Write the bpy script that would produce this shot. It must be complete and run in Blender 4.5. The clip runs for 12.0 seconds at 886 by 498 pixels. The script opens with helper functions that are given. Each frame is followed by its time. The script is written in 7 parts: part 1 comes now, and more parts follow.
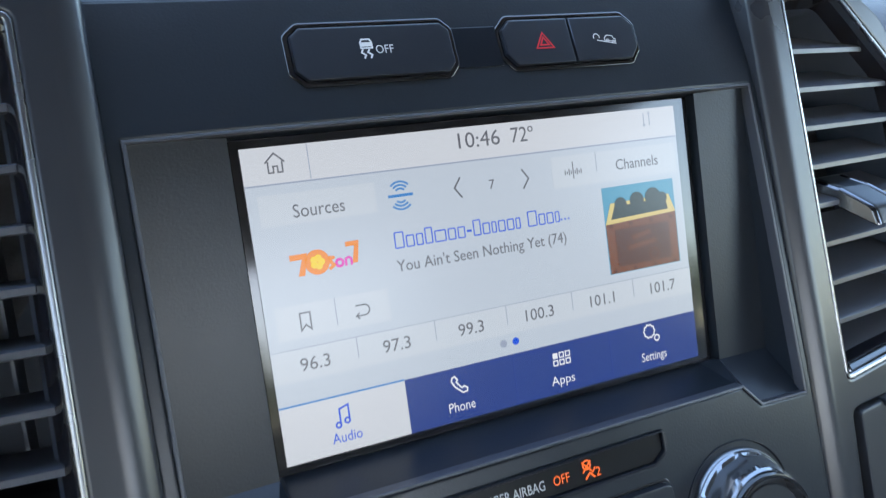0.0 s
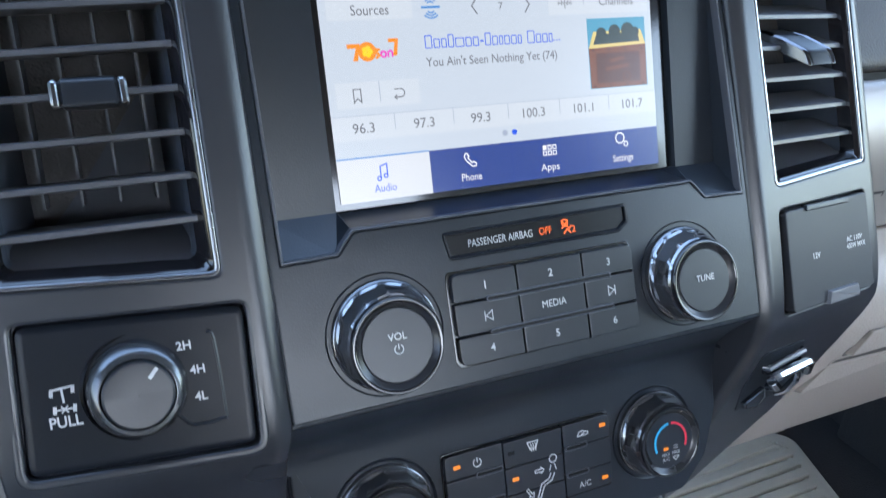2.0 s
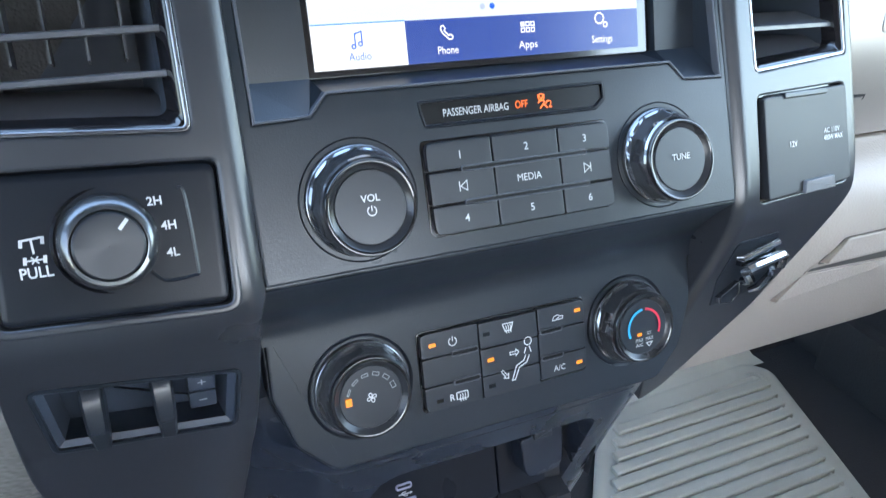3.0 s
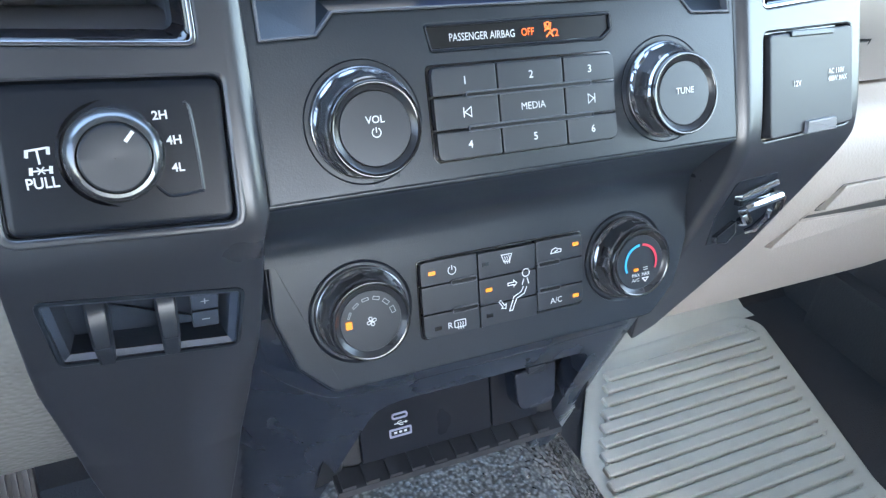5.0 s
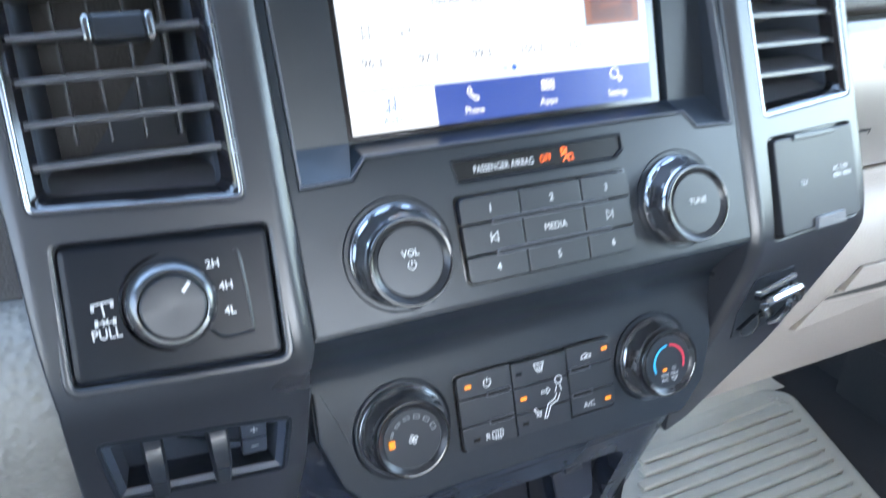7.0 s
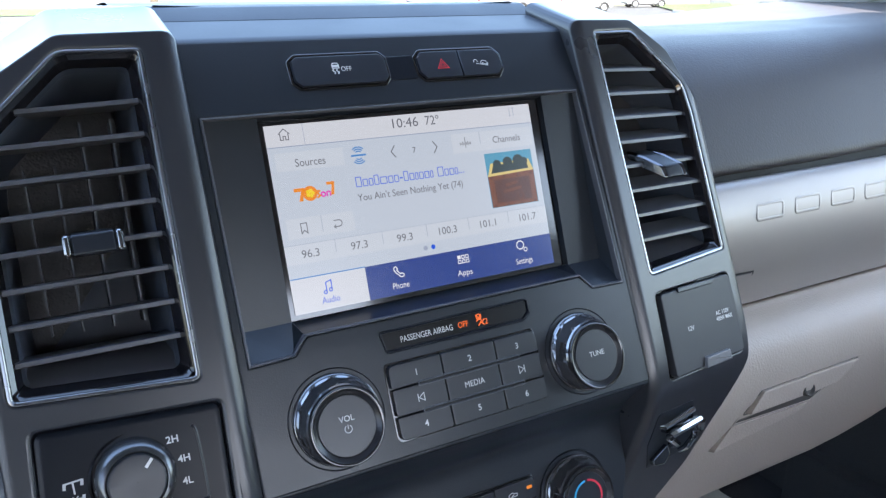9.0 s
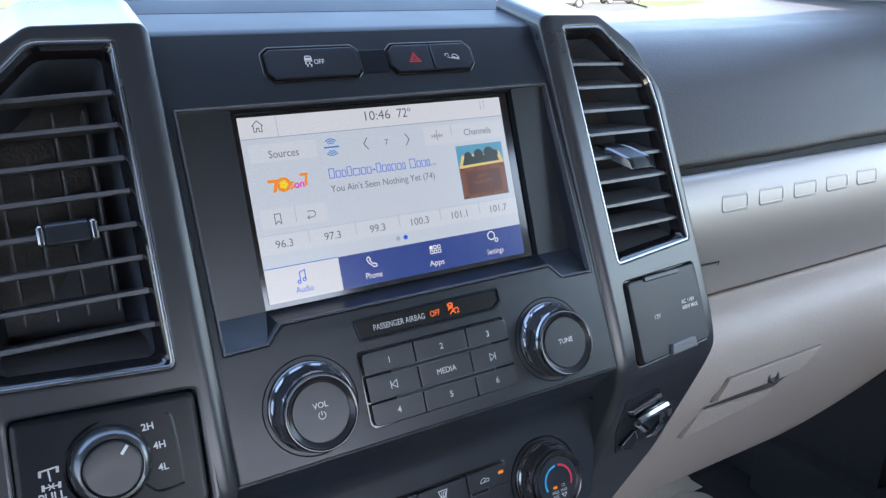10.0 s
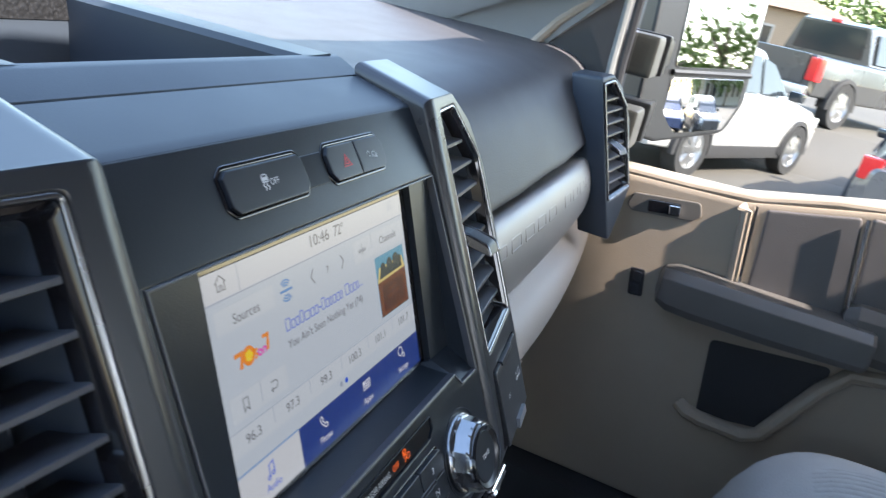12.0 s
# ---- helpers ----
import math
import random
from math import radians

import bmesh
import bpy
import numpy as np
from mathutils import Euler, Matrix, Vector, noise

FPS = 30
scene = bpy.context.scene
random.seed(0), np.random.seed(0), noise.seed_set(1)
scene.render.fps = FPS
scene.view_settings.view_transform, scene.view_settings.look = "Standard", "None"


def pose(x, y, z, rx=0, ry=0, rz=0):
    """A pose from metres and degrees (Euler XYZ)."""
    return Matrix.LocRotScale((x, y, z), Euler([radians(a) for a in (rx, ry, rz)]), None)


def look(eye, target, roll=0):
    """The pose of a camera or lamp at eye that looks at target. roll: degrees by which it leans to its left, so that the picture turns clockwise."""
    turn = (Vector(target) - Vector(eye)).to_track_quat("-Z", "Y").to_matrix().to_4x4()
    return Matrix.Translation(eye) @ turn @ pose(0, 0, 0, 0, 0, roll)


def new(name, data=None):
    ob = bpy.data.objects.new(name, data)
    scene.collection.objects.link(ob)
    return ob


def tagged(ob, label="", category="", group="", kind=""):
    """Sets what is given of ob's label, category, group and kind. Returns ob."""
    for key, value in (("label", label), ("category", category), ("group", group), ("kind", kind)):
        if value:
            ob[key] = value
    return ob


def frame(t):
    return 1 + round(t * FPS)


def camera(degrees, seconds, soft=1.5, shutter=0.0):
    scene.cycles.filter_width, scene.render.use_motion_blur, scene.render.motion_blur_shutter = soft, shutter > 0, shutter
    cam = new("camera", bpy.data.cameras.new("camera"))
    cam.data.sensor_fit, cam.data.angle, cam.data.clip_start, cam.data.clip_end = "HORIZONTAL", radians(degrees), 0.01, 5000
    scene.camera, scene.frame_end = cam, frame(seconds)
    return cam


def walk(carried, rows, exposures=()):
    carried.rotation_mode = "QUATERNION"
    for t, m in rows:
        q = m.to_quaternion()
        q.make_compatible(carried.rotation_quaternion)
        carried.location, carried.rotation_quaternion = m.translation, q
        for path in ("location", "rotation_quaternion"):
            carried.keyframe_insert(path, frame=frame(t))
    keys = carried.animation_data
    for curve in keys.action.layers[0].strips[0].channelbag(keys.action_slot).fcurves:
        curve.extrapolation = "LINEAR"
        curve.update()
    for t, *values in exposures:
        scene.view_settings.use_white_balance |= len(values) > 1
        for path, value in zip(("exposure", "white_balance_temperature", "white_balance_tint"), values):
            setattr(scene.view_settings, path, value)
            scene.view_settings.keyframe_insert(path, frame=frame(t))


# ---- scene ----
cam = camera(61.6, 12.0, soft=1.3, shutter=0.4)
# the dashboard's own frame: x to the passenger, y into the dash, z up along the screen, which leans back by 20 degrees
EYE_H = 1.55
LEANBACK = 20.0
STACK = pose(0, 0, EYE_H, -LEANBACK, 0, 0)
CAB = pose(0, 0, EYE_H)
PATH = [
    (0, (-0.124, -0.242, 0.034), (0.651, 1.593, -0.146), -7.5),
    (0.5, (-0.137, -0.267, 0.024), (0.634, 1.568, -0.174), -7.3),
    (1, (-0.15, -0.295, 0.0), (0.613, 1.54, -0.222), -7.0),
    (1.5, (-0.163, -0.31, -0.009), (0.592, 1.524, -0.265), -6.4),
    (2, (-0.172, -0.32, -0.026), (0.578, 1.509, -0.329), -5.8),
    (2.5, (-0.168, -0.327, -0.046), (0.585, 1.492, -0.4), -5.6),
    (3, (-0.172, -0.327, -0.064), (0.586, 1.475, -0.486), -5.4),
    (5, (-0.178, -0.331, -0.075), (0.571, 1.442, -0.619), -4.0),
    (5.5, (-0.203, -0.324, -0.069), (0.503, 1.47, -0.601), -4.3),
    (6, (-0.218, -0.321, -0.068), (0.468, 1.489, -0.57), -5.0),
    (6.5, (-0.213, -0.324, -0.069), (0.475, 1.499, -0.521), -5.9),
    (7, (-0.188, -0.341, -0.05), (0.555, 1.484, -0.389), -7.4),
    (7.5, (-0.192, -0.381, -0.017), (0.632, 1.434, -0.178), -8.9),
    (9.5, (-0.193, -0.404, -0.021), (0.728, 1.371, -0.07), -9.6),
    (10, (-0.195, -0.409, -0.023), (0.757, 1.348, -0.094), -9.7),
    (10.5, (-0.216, -0.401, -0.026), (0.801, 1.32, -0.106), -10.1),
    (11, (-0.251, -0.332, 0.033), (1.106, 1.131, -0.112), -9.6),
    (11.5, (-0.28, -0.271, 0.091), (1.379, 0.804, -0.216), -7.2),
    (12, (-0.299, -0.196, 0.115), (1.483, 0.597, -0.331), -6.6),
]
# the clip's camera opens up while it looks down at the dark lower panels
EXPOSURES = [(0.0, 4.14, 6510, 13), (1.2, 4.24, 6510, 14), (2.0, 4.52, 6510, 14), (2.5, 4.79, 6560, 13), (3.0, 5.14, 6660, 11), (5.0, 5.54, 6760, 11), (6.4, 5.54, 6710, 11), (7.0, 5.42, 6740, 12), (7.6, 4.59, 6660, 15), (9.5, 4.16, 6610, 17), (10.6, 4.12, 6610, 17), (11.2, 3.79, 6610, 16), (12.0, 3.74, 6660, 15)]
walk(cam, [(t, STACK @ look(eye, target, roll)) for t, eye, target, roll in PATH], EXPOSURES)

# ---- world and light ----
world = bpy.data.worlds.new("sky")
scene.world = world
world.use_nodes = True
wn, wl = world.node_tree.nodes, world.node_tree.links
sky = wn.new("ShaderNodeTexSky")
sky.sky_type = "NISHITA"
sky.sun_disc = False
SUN_EL, SUN_AZ = radians(43), radians(-173)      # azimuth from straight ahead, minus: to the driver's side
sky.sun_elevation = SUN_EL
sky.sun_rotation = SUN_AZ
sky.air_density, sky.dust_density = 1.2, 1.5
wl.new(sky.outputs[0], wn["Background"].inputs[0])
wn["Background"].inputs[1].default_value = 0.15
sun = new("sun", bpy.data.lights.new("sun", "SUN"))
sun.data.energy, sun.data.angle, sun.data.color = 2.2, radians(0.6), (1.0, 0.94, 0.85)
sun_dir = Vector((math.sin(SUN_AZ) * math.cos(SUN_EL), math.cos(SUN_AZ) * math.cos(SUN_EL), math.sin(SUN_EL)))
sun.matrix_world = look(sun_dir * 20, (0, 0, 0))

# ---- materials ----


def material(name, color, rough=0.5, metal=0.0, grain=0.0, grain_size=0.002, stain=0.12, stain_size=0.06, coat=0.0, rough_var=0.08, spec=0.5, voronoi=False, groove_shade=0.0):
    """A surface with a slow stain, a fine grain in the relief and a little change of gloss. The grooves of the grain
    can be darkened too, as painted shade.
    """
    m = bpy.data.materials.new(name)
    m.use_nodes = True
    n, l = m.node_tree.nodes, m.node_tree.links
    b = n["Principled BSDF"]
    b.inputs["Roughness"].default_value = rough
    b.inputs["Metallic"].default_value = metal
    b.inputs["Coat Weight"].default_value = coat
    b.inputs["Coat Roughness"].default_value = 0.08
    b.inputs["Specular IOR Level"].default_value = spec
    co = n.new("ShaderNodeTexCoord")
    slow = n.new("ShaderNodeTexNoise")
    slow.inputs["Scale"].default_value = 1.0 / stain_size
    slow.inputs["Detail"].default_value = 5
    l.new(co.outputs["Object"], slow.inputs["Vector"])
    mix = n.new("ShaderNodeMix")
    mix.data_type = "RGBA"
    mix.inputs["A"].default_value = (*[c * (1 - stain) for c in color], 1)
    mix.inputs["B"].default_value = (*[min(1, c * (1 + stain)) for c in color], 1)
    l.new(slow.outputs["Fac"], mix.inputs["Factor"])
    l.new(mix.outputs["Result"], b.inputs["Base Color"])
    if rough_var:
        mp = n.new("ShaderNodeMapRange")
        mp.inputs["To Min"].default_value = max(0.02, rough - rough_var)
        mp.inputs["To Max"].default_value = min(1, rough + rough_var)
        l.new(slow.outputs["Fac"], mp.inputs["Value"])
        l.new(mp.outputs["Result"], b.inputs["Roughness"])
    if grain:
        if voronoi:
            fine = n.new("ShaderNodeTexVoronoi")
            fine.feature = "SMOOTH_F1"
            out = fine.outputs["Distance"]
        else:
            fine = n.new("ShaderNodeTexNoise")
            fine.inputs["Detail"].default_value = 3
            out = fine.outputs["Fac"]
        fine.inputs["Scale"].default_value = 1.0 / grain_size
        l.new(co.outputs["Object"], fine.inputs["Vector"])
        # painted shade: the base colour falls off in the grooves of the grain
        if groove_shade:
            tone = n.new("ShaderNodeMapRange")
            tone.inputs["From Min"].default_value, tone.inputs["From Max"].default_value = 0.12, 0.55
            tone.inputs["To Min"].default_value, tone.inputs["To Max"].default_value = 1.0, 1.0 - groove_shade
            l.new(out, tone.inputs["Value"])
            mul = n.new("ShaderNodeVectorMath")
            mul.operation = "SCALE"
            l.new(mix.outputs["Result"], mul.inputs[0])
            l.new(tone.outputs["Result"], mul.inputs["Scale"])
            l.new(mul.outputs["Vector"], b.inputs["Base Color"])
        bump = n.new("ShaderNodeBump")
        bump.inputs["Strength"].default_value = grain
        bump.invert = voronoi
        bump.inputs["Distance"].default_value = grain_size * 0.5
        l.new(out, bump.inputs["Height"])
        l.new(bump.outputs["Normal"], b.inputs["Normal"])
    return m


def glowing(name, color, strength=1.0, rough=0.25):
    """A lit display element behind a glossy pane."""
    m = bpy.data.materials.new(name)
    m.use_nodes = True
    b = m.node_tree.nodes["Principled BSDF"]
    b.inputs["Base Color"].default_value = (0.01, 0.01, 0.012, 1)
    b.inputs["Roughness"].default_value = rough
    b.inputs["Emission Color"].default_value = (*color, 1)
    b.inputs["Emission Strength"].default_value = strength * 0.057
    return m


def glass(name, tint=(1, 1, 1)):
    m = bpy.data.materials.new(name)
    m.use_nodes = True
    n, l = m.node_tree.nodes, m.node_tree.links
    n.remove(n["Principled BSDF"])
    facing_ = n.new("ShaderNodeLayerWeight")
    fres = n.new("ShaderNodeMath")
    fres.operation = "POWER"
    fres.inputs[1].default_value = 4.0
    l.new(facing_.outputs["Facing"], fres.inputs[0])
    clear, gloss, mix = n.new("ShaderNodeBsdfTransparent"), n.new("ShaderNodeBsdfGlossy"), n.new("ShaderNodeMixShader")
    clear.inputs["Color"].default_value = (*tint, 1)
    gloss.inputs["Roughness"].default_value = 0.02
    l.new(fres.outputs[0], mix.inputs[0])
    l.new(clear.outputs[0], mix.inputs[1])
    l.new(gloss.outputs[0], mix.inputs[2])
    l.new(mix.outputs[0], n["Material Output"].inputs["Surface"])
    return m


M_BLACK = material("black_fascia_plastic", (0.0069, 0.009, 0.0137), 0.30, grain=0.1, grain_size=0.0007, stain=0.2, spec=0.22)
M_PANEL = material("charcoal_panel_plastic", (0.0125, 0.0165, 0.0228), 0.31, grain=0.18, grain_size=0.0008, stain=0.15, spec=0.42)
M_BUTTON = material("charcoal_button_rubber", (0.0129, 0.016, 0.0217), 0.33, grain=0.1, grain_size=0.0006)
M_COLUMN = material("dark_metallic_grey_paint", (0.0241, 0.026, 0.0318), 0.30, metal=0.05, grain=0.05, grain_size=0.0005, stain=0.08, spec=0.65)
M_CHROME = material("bright_chrome", (0.62, 0.63, 0.65), 0.12, metal=1.0, stain=0.04, rough_var=0.04)
M_RIMCHROME = material("satin_dark_chrome_rim", (0.29, 0.295, 0.31), 0.27, metal=1.0, stain=0.06, rough_var=0.04)
M_TABEND = material("chrome_tab_end", (0.42, 0.43, 0.45), 0.18, metal=1.0, stain=0.06, rough_var=0.04)
M_DCHROME = material("dark_smoked_chrome", (0.15, 0.155, 0.17), 0.18, metal=1.0, stain=0.1, rough_var=0.05)
M_SATIN = material("satin_grey_knob_skirt", (0.125, 0.13, 0.138), 0.22, metal=0.8, stain=0.1, rough_var=0.05)
M_SKIRT = material("gloss_smoked_knob_skirt", (0.26, 0.265, 0.28), 0.10, metal=0.9, stain=0.1, rough_var=0.03)
M_CHAMFER = material("satin_black_chamfer", (0.03, 0.031, 0.035), 0.28, metal=0.3, stain=0.1)
M_GLOSS = material("gloss_black_plastic", (0.008, 0.008, 0.01), 0.10, coat=0.5, stain=0.1, rough_var=0.04)
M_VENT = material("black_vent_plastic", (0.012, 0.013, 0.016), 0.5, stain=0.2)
M_DUCT = material("dark_duct_plastic", (0.045, 0.057, 0.080), 0.42, stain=0.2, spec=0.5)
M_VANE = material("charcoal_vane_plastic", (0.060, 0.070, 0.084), 0.4, stain=0.2, spec=0.4)
M_SLAT = material("charcoal_vent_slat", (0.0658, 0.0686, 0.0805), 0.34, grain=0.1, grain_size=0.0006)
M_PAD = material("black_grained_dash_vinyl", (0.047, 0.046, 0.049), 0.50, grain=0.35, grain_size=0.0016, stain=0.12, voronoi=True, spec=0.32)
M_CAP = material("satin_black_dash_cap", (0.0258, 0.034, 0.0456), 0.46, grain=0.12, grain_size=0.0008, stain=0.1, spec=0.4)
M_SILVER = material("satin_silver_grey_trim", (0.325, 0.295, 0.275), 0.42, metal=0.35, grain=0.04, grain_size=0.0006, stain=0.05)
M_GREY = material("stone_grey_grained_plastic", (0.39, 0.34, 0.295), 0.5, grain=0.3, grain_size=0.0018, stain=0.08, voronoi=True)
# coarser grain than M_GREY; the base is darkened for shade on the knee panel
M_KNEE = material("shaded_grey_leather_grained_plastic", (0.22, 0.215, 0.20), 0.5, grain=0.7, grain_size=0.0045, stain=0.1, voronoi=True)
M_SLATE = material("slate_soft_plastic", (0.0155, 0.02, 0.0296), 0.27, grain=0.12, grain_size=0.001, stain=0.12, spec=0.42)
M_DOOR = material("tan_grey_door_plastic", (0.25, 0.205, 0.16), 0.5, grain=0.15, grain_size=0.002, stain=0.08, voronoi=True)
M_DOORDK = material("dark_taupe_door_insert", (0.085, 0.078, 0.078), 0.45, grain=0.3, grain_size=0.002)
M_CLOTH = material("grey_seat_cloth", (0.36, 0.35, 0.335), 0.9, grain=0.7, grain_size=0.003, stain=0.1)
# the shade between the pebbles is put into this vinyl's colour
M_VINYL = material("black_pebbled_floor_vinyl", (0.13, 0.128, 0.126), 0.16, grain=0.6, grain_size=0.0030, stain=0.1, voronoi=True, groove_shade=0.7, spec=1.0)
M_MAT = material("grey_rubber_mat", (0.36, 0.36, 0.315), 0.45, grain=0.2, grain_size=0.002, stain=0.25, stain_size=0.12)
M_CARPET = material("dark_carpet", (0.02, 0.021, 0.024), 0.95, grain=0.8, grain_size=0.003)
M_LINER = material("pale_grey_headliner", (0.38, 0.37, 0.36), 0.9, grain=0.3, grain_size=0.002)
M_WHITE = glowing("printed_white_mark", (0.75, 0.77, 0.8), 0.0)
M_WHITE.node_tree.nodes["Principled BSDF"].inputs["Base Color"].default_value = (0.6, 0.6, 0.6, 1)
M_WHITE.node_tree.nodes["Principled BSDF"].inputs["Roughness"].default_value = 0.5
M_DIMMARK = material("grey_printed_mark", (0.25, 0.26, 0.27), 0.5)
M_RED = material("red_printed_mark", (0.55, 0.02, 0.03), 0.4)
M_REDLINE = material("red_printed_arc", (0.6, 0.03, 0.06), 0.4)
M_BLUELINE = material("blue_printed_arc", (0.02, 0.35, 0.6), 0.4)
M_AMBER = glowing("amber_lamp", (1.0, 0.30, 0.02), 0.75)
M_ORANGE = glowing("orange_lit_letters", (1.0, 0.16, 0.02), 1.2)
M_GLASS = glass("clear_glass", (0.54, 0.58, 0.56))
M_TINT = glass("side_window_glass", (0.52, 0.54, 0.51))
M_DRIVER = glass("light_cutting_driver_glass", (0.2, 0.21, 0.22))
M_REARDIM = glass("dimming_rear_glass", (0.42, 0.44, 0.46))
M_MIRROR = material("mirror_glass", (0.9, 0.9, 0.9), 0.02, metal=1.0, stain=0.0, rough_var=0.0)

# ---- building helpers ----


def mesh_of(bm, name, smooth=True):
    bmesh.ops.recalc_face_normals(bm, faces=bm.faces)
    me = bpy.data.meshes.new(name)
    bm.to_mesh(me)
    bm.free()
    if smooth:
        me.shade_smooth()
        me.set_sharp_from_angle(angle=radians(35))
    return me


def part(name, bm, mat, parent, label="", smooth=True, even=True):
    me = bm if isinstance(bm, bpy.types.Mesh) else mesh_of(bm, name, smooth)
    if not me.materials:
        me.materials.append(mat)
    ob = new(name, me)
    ob.parent = parent
    if smooth and even and not me.has_custom_normals and 12 < len(me.polygons) < 4000:
        ob.modifiers.new("even_normals", "WEIGHTED_NORMAL").keep_sharp = True
    if label:
        tagged(ob, label)
    return ob


def thing(name, label, category, m, group="", kind=""):
    ob = new(name)
    ob.empty_display_size = 0.02
    ob.matrix_world = m
    return tagged(ob, label, category, group, kind)


def single(name, bm, mat, label, category, m, group="", kind="", smooth=True):
    ob = new(name, bm if isinstance(bm, bpy.types.Mesh) else mesh_of(bm, name, smooth))
    if not ob.data.materials:
        ob.data.materials.append(mat)
    ob.matrix_world = m
    return tagged(ob, label, category, group, kind)


def rounded(pts, r, n=4):
    """A closed outline with its corners rounded; r is one radius or one for each corner."""
    out = []
    for i, p in enumerate(pts):
        p, a, b = Vector(p), Vector(pts[i - 1]), Vector(pts[(i + 1) % len(pts)])
        rr = r[i] if isinstance(r, (list, tuple)) else r
        u, v = (a - p).normalized(), (b - p).normalized()
        half = math.acos(max(-1, min(1, u.dot(v)))) / 2
        d = min(rr / max(math.tan(half), 1e-4), 0.48 * (a - p).length, 0.48 * (b - p).length)
        if rr < 1e-6 or half > 1.5:
            out.append(tuple(p))
            continue
        for k in range(n + 1):
            s = k / n
            out.append(tuple((p + u * d) * (1 - s) ** 2 + p * 2 * s * (1 - s) + (p + v * d) * s * s))
    return out


def box_pts(x0, x1, z0, z1):
    return [(x0, z0), (x1, z0), (x1, z1), (x0, z1)]


def area_of(pts):
    return sum(pts[i - 1][0] * pts[i][1] - pts[i][0] * pts[i - 1][1] for i in range(len(pts))) / 2


def inset(pts, d):
    """The outline moved inwards by d, for outlines of any turn."""
    s = 1 if area_of(pts) > 0 else -1
    out = []
    for i, p in enumerate(pts):
        p, a, b = Vector(p), Vector(pts[i - 1]), Vector(pts[(i + 1) % len(pts)])
        e1, e2 = (p - a).normalized(), (b - p).normalized()
        n1, n2 = Vector((-e1.y, e1.x)) * s, Vector((-e2.y, e2.x)) * s
        m = n1 + n2
        m = m / max(m.length_squared, 0.4) * 2
        out.append(tuple(p + m * d))
    return out


def flat(y):
    return lambda x, z: y


def loops(bm, rows, cap_first=False, cap_last=False):
    """Skins closed loops of points (x, y, z), all with the same count."""
    rings = [[bm.verts.new(p) for p in row] for row in rows]
    for a, b in zip(rings, rings[1:]):
        for i in range(len(a)):
            j = (i + 1) % len(a)
            bm.faces.new((a[i], a[j], b[j], b[i]))
    if cap_first:
        bm.faces.new(rings[0])
    if cap_last:
        bm.faces.new(rings[-1])
    return rings


def prism(pts, front, depth, bev=0.0, bm=None):
    """A slab with the outline pts in x and z, whose front lies on y = front(x, z), with its front edge rounded by bev."""
    bm = bm or bmesh.new()
    row = lambda q, dy: [(x, front(x, z) + dy, z) for x, z in q]
    rows = [row(pts, depth)]
    if bev:
        rows += [row(pts, bev), row(inset(pts, bev * 0.3), bev * 0.3), row(inset(pts, bev), 0)]
    else:
        rows.append(row(pts, 0))
    loops(bm, rows, True, True)
    return bm


def plate(pts, holes, front, depth, bev=0.0, shear=0.0, grid=0.0, gx=None):
    """A slab with holes through it, its face on y = front(x, z). grid: how finely it is cut, so that it can bend. shear: how far its back is lifted for each unit of depth."""
    bm = bmesh.new()
    edges = []
    for q, inner in [(pts, False)] + [(h, True) for h in holes]:
        s = -1 if inner else 1
        deep = min(depth, 0.004) if inner and shear else depth
        rows = [[(x, deep, z) for x, z in q]]
        if bev:
            rows += [[(x, bev, z) for x, z in q], [(x, bev * 0.3, z) for x, z in inset(q, s * bev * 0.3)]]
        rows.append([(x, 0, z) for x, z in inset(q, s * bev)] if bev else [(x, 0, z) for x, z in q])
        last = loops(bm, rows)[-1]
        edges += [bm.edges.get((last[i], last[(i + 1) % len(last)])) for i in range(len(last))]
    bmesh.ops.triangle_fill(bm, use_beauty=True, use_dissolve=False, edges=edges, normal=(0, -1, 0))
    if grid:
        for axis, step in ((2, grid), (0, gx or grid)):
            lo, hi = min(v.co[axis] for v in bm.verts), max(v.co[axis] for v in bm.verts)
            for k in range(1, int((hi - lo) / step)):
                co, no = [0, 0, 0], [0, 0, 0]
                co[axis], no[axis] = lo + k * step, 1
                bmesh.ops.bisect_plane(bm, geom=bm.verts[:] + bm.edges[:] + bm.faces[:], plane_co=co, plane_no=no)
    bm.verts.index_update()
    face_verts = {v.index: (v.co.x, v.co.z) for v in bm.verts if abs(v.co.y) < 1e-6}
    for v in bm.verts:
        x, dy, z = v.co
        v.co = (x, front(x, z) + dy, z + shear * max(0.0, dy - bev))
    me = mesh_of(bm, "plate")
    # even shading over the bent face
    normals = [tuple(c.vector) for c in me.corner_normals]
    e = 0.0004
    for p in me.polygons:
        if all(k in face_verts for k in p.vertices):
            for li, vi in zip(p.loop_indices, p.vertices):
                x, z = face_verts[vi]
                gx_, gz_ = (front(x + e, z) - front(x - e, z)) / (2 * e), (front(x, z + e) - front(x, z - e)) / (2 * e)
                normals[li] = tuple(Vector((gx_, -1.0, gz_)).normalized())
    me.normals_split_custom_set(normals)
    return me


def ring_band(pts, width, front, height, back=0.004, bm=None):
    """A raised rim that follows an outline, its rim lying inside the outline."""
    bm = bm or bmesh.new()
    secs = [(0, back), (0, -height * 0.35), (width * 0.1, -height * 0.75), (width * 0.3, -height), (width * 0.7, -height), (width * 0.9, -height * 0.75), (width, -height * 0.35), (width, back)]
    rows = []
    for d, dy in secs:
        q = inset(pts, d) if d else pts
        rows.append([(x, front(x, z) + dy, z) for x, z in q])
    loops(bm, rows)
    return bm


